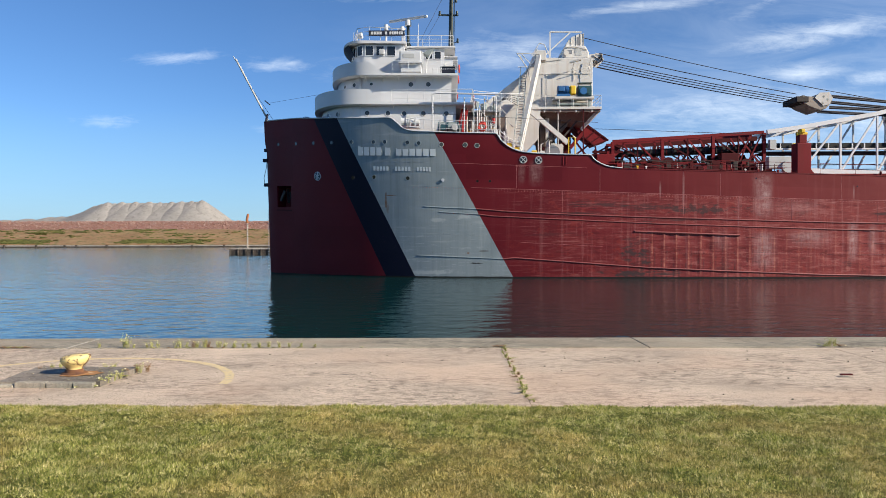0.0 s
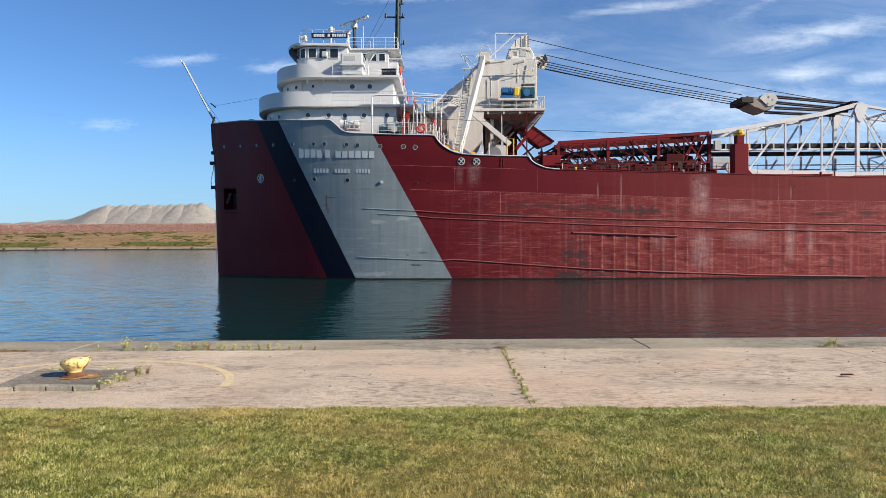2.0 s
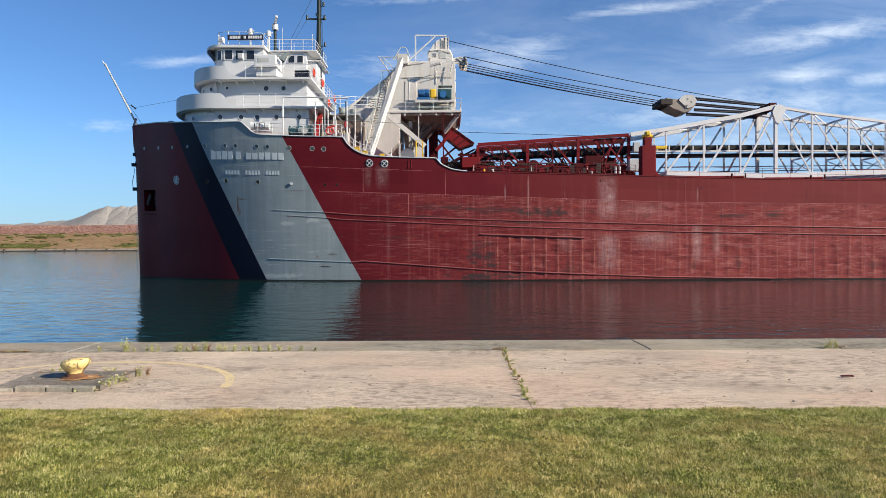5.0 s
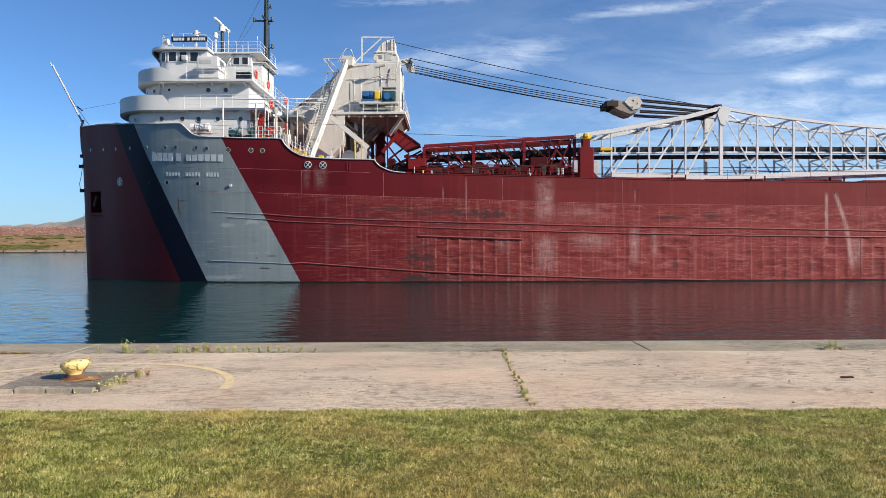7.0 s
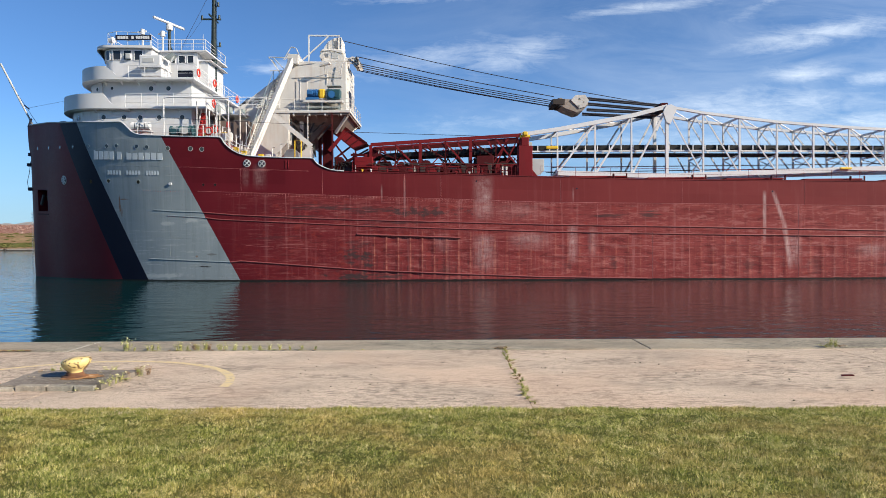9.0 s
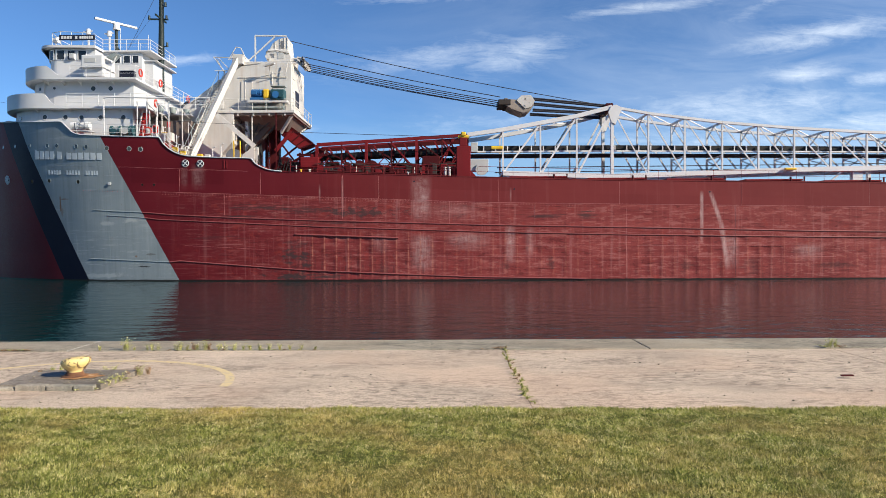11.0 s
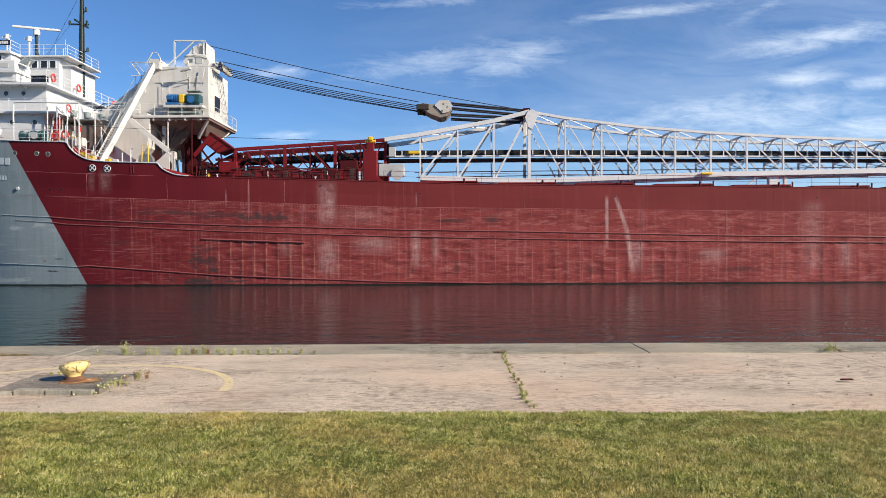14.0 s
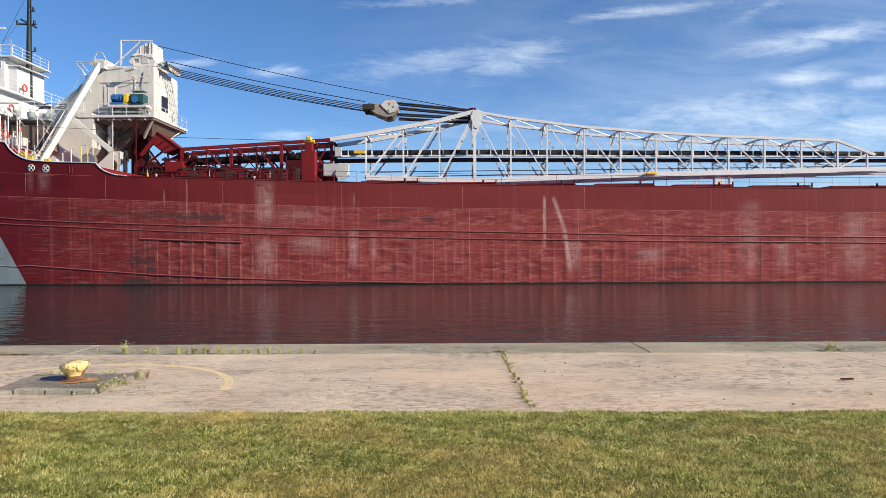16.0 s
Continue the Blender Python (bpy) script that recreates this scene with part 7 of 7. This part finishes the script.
for i, u in enumerate(POST):
    bar("cross_beam", (u, NEAR, top_z(u)), (u, FARY, top_z(u)), 0.16, 0.18, BOOM_WHITE, boom)
    bar("cross_beam", (u, NEAR, low_z(u) + 0.2), (u, FARY, low_z(u) + 0.2), 0.2, 0.25, BOOM_WHITE, boom)
    if i:
        a = POST[i - 1]
        bar("wind_brace", (a, NEAR, top_z(a)), (u, FARY, top_z(u)), 0.09, 0.09, BOOM_WHITE, boom)
    if u > 48:                      # sway frames across the truss: knees above the belt, a cross below it
        mid = (NEAR + FARY) / 2
        if u > 50:
            bar("sway_brace", (u, FARY, top_z(u) - 1.1), (u, mid, top_z(u)), 0.08, 0.09, BOOM_WHITE, boom)
            bar("sway_brace", (u, mid, top_z(u)), (u, NEAR, top_z(u) - 1.9), 0.08, 0.09, BOOM_WHITE, boom)
        bar("sway_brace", (u, NEAR, low_z(u) + 0.5), (u, FARY, 12.3), 0.07, 0.08, BOOM_WHITE, boom)
        bar("sway_brace", (u, FARY, low_z(u) + 0.5), (u, NEAR, 12.3), 0.07, 0.08, BOOM_WHITE, boom)
        bar("sway_beam", (u, NEAR, 12.35), (u, FARY, 12.35), 0.12, 0.14, BOOM_WHITE, boom)

# belt with its troughing frames
bm = bmesh.new()
plate(bm, [(18.5, 12.9), (33, 13.62), (48, 13.62), (94, 13.12), (94, 12.72), (48, 13.2), (33, 13.15), (18.5, 12.5)], 9.9, 12.1)
belt = part("belt", bm, BLACK, boom, "black rubber conveyor belt")
bm = bmesh.new()
plate(bm, [(33, 12.72), (48, 12.74), (94, 12.36), (94, 12.24), (48, 12.58), (33, 12.56)], 9.9, 12.1)
part("return_belt", bm, BLACK, boom, "black return belt")
for y in (9.7, 12.3):
    bar("belt_stringer", (33, y, 12.98), (48, y, 12.98), 0.14, 0.16, BOOM_WHITE, boom)
    bar("belt_stringer", (48, y, 12.98), (94, y, 12.55), 0.14, 0.16, BOOM_WHITE, boom)
k = 0
u = 33.4
while u < 94:
    zb = float(np.interp(u, (33, 48, 94), (12.95, 12.95, 12.5)))
    bar("idler_frame", (u, 9.72, zb), (u, 9.72, zb + 0.62), 0.10, 0.10, BOOM_WHITE, boom)
    u += 1.25
pipe("boom_pipe", [(36, 9.2, 11.25), (60, 9.2, 11.35), (94, 9.2, 11.6)], 0.05, ROPE, boom)
pipe("boom_pipe", [(36, 12.9, 11.1), (60, 12.9, 11.3), (94, 12.9, 11.5)], 0.05, ROPE, boom)
sign = block("yellow_float", 35.35, 36.6, 8.55, 8.75, 13.08, 13.42, YELLOW, boom, "small yellow marker on the truss", 0.08)
block("yellow_float", 65.6, 66.8, 8.5, 8.75, 10.78, 11.0, YELLOW, boom, "yellow tie-down on the bottom chord", 0.06)

# saddle where the hoist ropes take hold
bm = bmesh.new()
plate(bm, [(47.5, 16.85), (47.8, 17.5), (48.3, 17.65), (49.0, 17.3), (48.6, 16.5), (48.25, 15.6), (47.85, 15.8)], 8.75, 9.1)
part("hoist_saddle", bm, BOOM_WHITE, boom, "white plate saddle at the truss peak")
bm = bmesh.new()
plate(bm, [(47.5, 16.85), (47.8, 17.5), (48.3, 17.65), (49.0, 17.3), (48.6, 16.5), (48.25, 15.6), (47.85, 15.8)], 13.1, 13.45)
part("hoist_saddle", bm, BOOM_WHITE, boom, "white plate saddle at the truss peak")
bar("saddle_beam", (47.7, 9.0, 17.5), (47.7, 13.3, 17.5), 0.7, 0.7, DARK_RED, boom)

# travelling block and hoist ropes
tackle = new("hoist_tackle")
tackle.parent = ship
tagged(tackle, "hoist ropes with a heavy sheave block above the boom")
bm = bmesh.new()
plate(bm, [(36.9, 18.55), (38.1, 18.35), (38.6, 18.75), (39.5, 18.80), (39.9, 18.3), (39.9, 17.8), (39.3, 17.15), (38.7, 17.0), (37.6, 17.45), (36.9, 17.85)], 9.6, 12.4)
bmesh.ops.bevel(bm, geom=list(bm.edges), offset=0.05, segments=1, affect="EDGES")
part("sheave_block", bm, RUSTY, tackle, "rust-brown sheave block")
for y in (9.5, 12.42):
    bm = bmesh.new()
    plate(bm, [(38.1, 18.3), (38.6, 18.82), (39.6, 18.85), (40.0, 18.25), (39.6, 17.6), (39.0, 17.45)], y, y + 0.08)
    part("cheek_plate", bm, CREAM, tackle, "white-painted cheek plate")
block("block_cheek", 36.2, 37.5, 9.5, 12.5, 17.85, 18.45, BROWN, tackle, "", 0.06)
for y, z0, z1 in ((9.9, 23.2, 18.75), (10.4, 22.64, 18.42), (10.9, 22.54, 18.34), (11.5, 22.46, 18.27), (12.1, 22.38, 18.20), (11.2, 22.05, 17.95)):
    pts = [Vector((15.75, y, z0 - 0.10)).lerp(Vector((36.4, y, z1)), f) - Vector((0, 0, 0.16 * math.sin(math.pi * f))) for f in (0, 0.2, 0.4, 0.6, 0.8, 1)]
    pipe("hoist_rope", pts, 0.045, ROPE, tackle, "", 5)
pts = [Vector((14.0, 11, 25.12)).lerp(Vector((47.6, 11, 18.0)), f) - Vector((0, 0, 0.35 * math.sin(math.pi * f))) for f in (0, 0.15, 0.3, 0.45, 0.6, 0.75, 0.9, 1)]
pipe("topping_rope", pts, 0.04, ROPE, tackle, "", 5)
for y in (9.8, 12.2):
    for z0, z1, dz in ((18.58, 17.80, 0.0), (18.41, 17.66, 0.0), (17.42, 16.98, 0.0), (17.26, 16.85, 0.0)):
        pipe("pendant_rope", [(39.8, y, z0), (47.4, y, z1)], 0.10, ROPE, tackle, "", 6)

# red inner bridge of the conveyor between chute and truss
bridge = new("conveyor_bridge")
bridge.parent = ship
tagged(bridge, "oxide red conveyor bridge with open framing")
RB = [17.1, 22.3, 27.6, 32.9]


def bridge_top(u):
    return 13.75 + 0.058 * (u - 17.0)


for y in (9.7, 12.5):
    for a, b in zip(RB, RB[1:]):
        bar("top_beam", (a, y, bridge_top(a) + 0.05), (b, y, bridge_top(b) + 0.05), 0.25, 0.34, RED, bridge)
        bar("bottom_beam", (a, y, 11.45), (b, y, 11.4), 0.2, 0.22, RED, bridge)
        m = (a + b) / 2
        bar("diagonal", (m, y, bridge_top(m) - 0.2), (b - 0.2, y, 11.2), 0.13, 0.17, RED if y < 10 else DARK_RED, bridge)
        bar("diagonal", (a + 0.2, y, bridge_top(a) - 0.3), (m, y, 12.3), 0.10, 0.14, DARK_RED, bridge)
        bar("post", (m, y, 11.1), (m, y, bridge_top(m)), 0.12, 0.16, DARK_RED, bridge)
    for u in RB:
        bar("upright", (u, y, 10.1), (u, y, bridge_top(u)), 0.30, 0.34, RED if y < 10 else DARK_RED, bridge)
# the belt with its idlers, slung under the top beams
bm = bmesh.new()
plate(bm, [(17.3, 12.78), (33.0, 13.3), (33.0, 12.92), (17.3, 12.4)], 10.0, 12.2)
part("conveyor_belt", bm, BLACK, bridge, "black rubber belt")
for k in range(27):
    u = 17.6 + 0.58 * k
    z = 12.75 + 0.033 * (u - 17.3)
    bar("idler", (u, 9.92, z - 0.45), (u, 9.92, z + 0.12), 0.09, 0.12, DARK_RED if k % 2 else BROWN, bridge)
for k in range(9):
    u = 18.2 + 1.6 * k
    bar("hanger", (u, 9.8, bridge_top(u) - 0.2), (u + 0.5, 9.8, 12.9 + 0.033 * (u - 17.3)), 0.10, 0.16, RED, bridge)
bm = bmesh.new()
plate(bm, [(17.3, bridge_top(17.3) - 0.16), (32.8, bridge_top(32.8) - 0.16), (32.8, bridge_top(32.8) - 0.62), (17.3, bridge_top(17.3) - 0.52)], 11.0, 11.06)
part("wind_plate", bm, DARK_RED, bridge)
for a, b, lo, hi in ((17.2, 19.4, 11.3, 12.4), (24.4, 27.4, 11.3, 12.2), (27.8, 32.7, 11.2, 12.7), (20.2, 21.4, 11.3, 12.1)):
    bm = bmesh.new()
    plate(bm, [(a, lo), (b, lo), (b - 0.5, hi), (a + 0.3, hi)], 12.6, 12.66)
    part("side_sheet", bm, DARK_RED if a < 25 else BROWN, bridge)
for k in range(24):
    u = 17.9 + 0.62 * k
    z = 12.75 + 0.033 * (u - 17.3)
    bar("roller_bracket", (u, 9.62, z + 0.10), (u + 0.10, 9.62, z + 0.42), 0.05, 0.07, PALE if k % 3 == 0 else RED, bridge)
for k in range(8):
    u = 17.4 + 1.95 * k
    bar("foot_brace", (u, 9.66, 11.4), (u + 0.97, 9.66, 12.45), 0.07, 0.09, RED, bridge)
    bar("foot_brace", (u + 0.97, 9.66, 12.45), (u + 1.9, 9.66, 11.4), 0.07, 0.09, DARK_RED, bridge)
# drives, take-up pulleys and pipes crowded along the foot
block("drive_house", 28.2, 30.0, 9.0, 10.0, 10.9, 12.5, DARK_RED, bridge, "dark red drive casing", 0.05)
block("drive_house", 15.4, 17.3, 9.4, 10.2, 11.4, 12.5, RED, bridge, "dark red drive casing", 0.05)
for u, r, z in ((20.3, 0.38, 11.6), (22.9, 0.60, 11.55), (21.6, 0.45, 11.7), (23.6, 0.45, 11.3), (31.0, 0.5, 11.5)):
    p = drum("take_up_pulley", (u, 9.5, z), (u, 12.4, z), r, r, DARK_RED, bridge, "dark red take-up pulley", 16)
    bar("pulley_frame", (u - r - 0.2, 9.4, z - 0.5), (u + r + 0.2, 9.4, z - 0.1), 0.08, 0.14, DARK_RED, p)
for z, r, m in ((10.95, 0.16, DARK_RED), (11.25, 0.12, NAVY), (11.75, 0.07, BROWN), (10.75, 0.14, DARK_RED)):
    bar("service_pipe", (16.9, 9.3, z), (33, 9.3, z - 0.05), r, r, m, bridge)
pipe("guy_wire", [(14.5, 8.0, 14.9), (33.2, 8.6, 14.3)], 0.025, ROPE, bridge, "", 5)

# deck post with its yellow roller head, locker and deck fittings
post = block("deck_post", 31.65, 32.95, 0.4, 1.5, 9.5, 12.3, RED, ship, "oxide red deck post", 0.06)
block("post_neck", 31.95, 32.65, 0.6, 1.3, 12.3, 13.1, RED, post, "", 0.05)
bm = bmesh.new()
plate(bm, [(32.9, 9.4), (33.6, 9.4), (32.9, 10.2)], 0.8, 1.0)
part("gusset", bm, RED, post)
drum("roller_head", (31.85, 0.95, 13.2), (32.8, 0.95, 13.2), 0.17, 0.17, YELLOW, post, "yellow roller head", 12)
block("roller_cap", 32.1, 32.55, 0.65, 1.25, 13.25, 13.65, YELLOW, post, "", 0.1)
locker = block("deck_locker", 32.4, 35.0, 7.5, 8.3, 10.7, 11.95, PALE, ship, "pale grey steel deck locker", 0.05)
drum("locker_end", (34.3, 7.3, 10.9), (34.3, 7.55, 10.9), 0.62, 0.62, PALE, locker, "", 18)
pts = [(u, 0.12, sheer(u)) for u in (16.5, 19, 22, 25, 28, 31)]
railing(pts, 0.95, ship, 2, 3.0, 0.02, RED)
pts = [(u, 0.12, sheer(u)) for u in (33.6, 40, 50, 60, 70, 80, 90, 100, 110, 120)]
railing(pts, 0.95, ship, 2, 2.6, 0.016, RED)
for k, (u, m) in enumerate([(17.3, YELLOW), (18.1, CREAM), (19.6, RED), (21.2, DARK_RED), (23.4, RED), (25.0, DARK_RED), (26.0, RED), (27.2, PALE), (28.4, RED), (30.2, RED)]):
    fit = drum("deck_fitting", (u, 1.0, sheer(u)), (u, 1.0, sheer(u) + 0.28), 0.07, 0.09, m, ship, "small deck valve or bitt", 8)
    drum("fitting_cap", (u - 0.1, 1.0, sheer(u) + 0.3), (u + 0.1, 1.0, sheer(u) + 0.3), 0.07, 0.07, m, fit, "", 8)
pipe("deck_line", [(16.6, 1.0, 10.3), (22, 1.0, 10.0), (30, 1.0, 9.75)], 0.07, DARK_RED, ship, "long dark red deck pipe", 6)

# hatch covers along the deck
for k in range(15):
    u = 36.6 + 7.5 * k
    z = sheer(u + 3) - 0.02
    bm = bmesh.new()
    box(bm, u, u + 5.9, 3.6, 18.4, z, z + 0.40, 0.05)
    hatch = part("hatch_cover", bm, DARK_RED, ship, "flat oxide red hatch cover")
    bm = bmesh.new()
    box(bm, u + 0.2, u + 5.7, 3.4, 18.6, z + 0.40, z + 0.56, 0.04)
    part("cover_plate", bm, RED, hatch)
    drum("hatch_dog", (u + 4.4, 3.2, z + 0.2), (u + 4.4, 3.2, z + 0.74), 0.10, 0.10, DARK_RED, hatch, "", 8)
    bar("hatch_stop", (u + 5.6, 3.0, z), (u + 5.6, 3.0, z + 0.76), 0.11, 0.11, DARK_RED, hatch)
# rest for the boom head
rest = bar("boom_rest", (73.4, 9.4, 8.6), (73.4, 9.4, 10.75), 1.0, 0.6, BOOM_WHITE, ship, "white pedestal rest under the boom")
bar("rest_leg", (74.6, 9.3, 8.6), (74.6, 9.3, 11.0), 0.3, 0.4, BOOM_WHITE, rest)
bar("rest_brace", (70.6, 9.2, 9.6), (72.0, 9.2, 10.8), 0.15, 0.15, BOOM_WHITE, rest)

# crowded machinery along the red bridge
rng = random.Random(21)
for k in range(34):
    u = 17.4 + 0.46 * k + rng.uniform(-0.2, 0.2)
    w, h = rng.uniform(0.2, 0.9), rng.uniform(0.2, 1.0) * (1.0 if 18 < u < 26 else 1.35)
    block("machine_casing", u, u + w, 8.6, 9.3 + 0.4 * (k % 3), 9.95, 10.85 + 0.6 * h, rng.choice((DARK_RED, BROWN, DARK_RED, RED)), bridge, "", 0.04)
for k in range(16):
    u = 17.8 + 0.95 * k + rng.uniform(-0.3, 0.3)
    bar("inner_brace", (u, 10.6 + 0.4 * (k % 3), 10.4), (u + rng.choice((-1.1, 0.9, 1.3)), 10.6 + 0.4 * (k % 3), 12.5), 0.09, 0.13, DARK_RED if k % 2 else BROWN, bridge)
bm = bmesh.new()
plate(bm, [(17.0, 10.1), (33.0, 9.6), (33.0, 11.1), (17.0, 11.35)], 10.2, 10.4)
part("base_girder", bm, DARK_RED, bridge)
for a, b in ((29.6, 31.6), (31.0, 32.6), (30.2, 31.4)):
    bar("end_lattice", (a, 9.6, 11.2), (b, 9.6, bridge_top(b) - 0.2), 0.09, 0.12, PALE if a > 31 else RED, bridge)
for k in range(12):
    u = 16.4 + 1.4 * k
    pipe("deck_stanchion", [(u, 3.0 + (k % 3), 9.7), (u, 3.0 + (k % 3), 10.9)], 0.035, DARK_RED if k % 4 else CREAM, bridge)
for z in (10.35, 10.65, 10.9):
    pipe("deck_rail", [(16.3, 3.4, z), (32.0, 3.4, z - 0.35)], 0.025, DARK_RED, bridge)
for a, b in ((17.2, 21.0), (20.6, 25.6), (25.0, 29.2), (28.8, 33.0)):
    bar("walkway_beam", (a, 8.9, 11.02), (b, 8.9, 10.98), 0.5, 0.10, DARK_RED, bridge)
    bar("pipe_rack", (a + 0.4, 8.8, 11.3), (b - 0.6, 8.8, 11.55), 0.07, 0.09, RED, bridge)
    bar("pipe_rack", (a + 0.2, 8.8, 11.75), (b - 1.0, 8.8, 11.2), 0.06, 0.08, BROWN, bridge)
block("control_box", 33.3, 34.0, 9.2, 9.6, 12.9, 13.9, PALE, bridge, "pale grey control box", 0.03)
for u in (30.6, 31.0):
    pipe("gas_bottle", [(u, 6.0, 9.7), (u, 6.0, 11.0)], 0.14, PALE, ship, "pale gas bottle", 8)
for k in range(5):
    u = 26.2 + 0.7 * k
    pipe("bitt", [(u, 1.1, 9.6), (u, 1.1, 10.15)], 0.12, DARK_RED, ship, "short deck bitt", 8)

for k in range(5):
    drum("block_sheave", (37.0, 9.75 + 0.55 * k, 18.15), (37.0, 9.95 + 0.55 * k, 18.15), 0.45, 0.45, BROWN, tackle, "", 16)
for u, z in ((39.0, 18.4), (39.4, 18.1), (38.9, 17.7)):
    drum("pin_cap", (u, 9.5, z), (u, 9.62, z), 0.12, 0.12, GREY, tackle, "", 10)


# parts go two levels deep at most
def depth(ob):
    return 0 if ob.parent is None else 1 + depth(ob.parent)


for ob in list(bpy.data.objects):
    while depth(ob) > 2:
        ob.parent = ob.parent.parent

# ---- what moves: the freighter glides past, its radar scanner turns ----
HEADING = -0.417


def ship_pose(t):
    s = -0.616 + 2.8116 * t + 0.000987 * t * t
    a = radians(HEADING)
    return pose(-s * math.cos(a), 62.08 - s * math.sin(a), 0, 0, 0, HEADING)


def motions():
    walk(ship, [(0.5 * k, ship_pose(0.5 * k)) for k in range(33)])
    walk(scanner, [(0.25 * k, pose(-4.35, 10.5, 26.95, 0, 0, -86.3 - 189.6 * (0.25 * k - 0.33))) for k in range(65)])


motions()
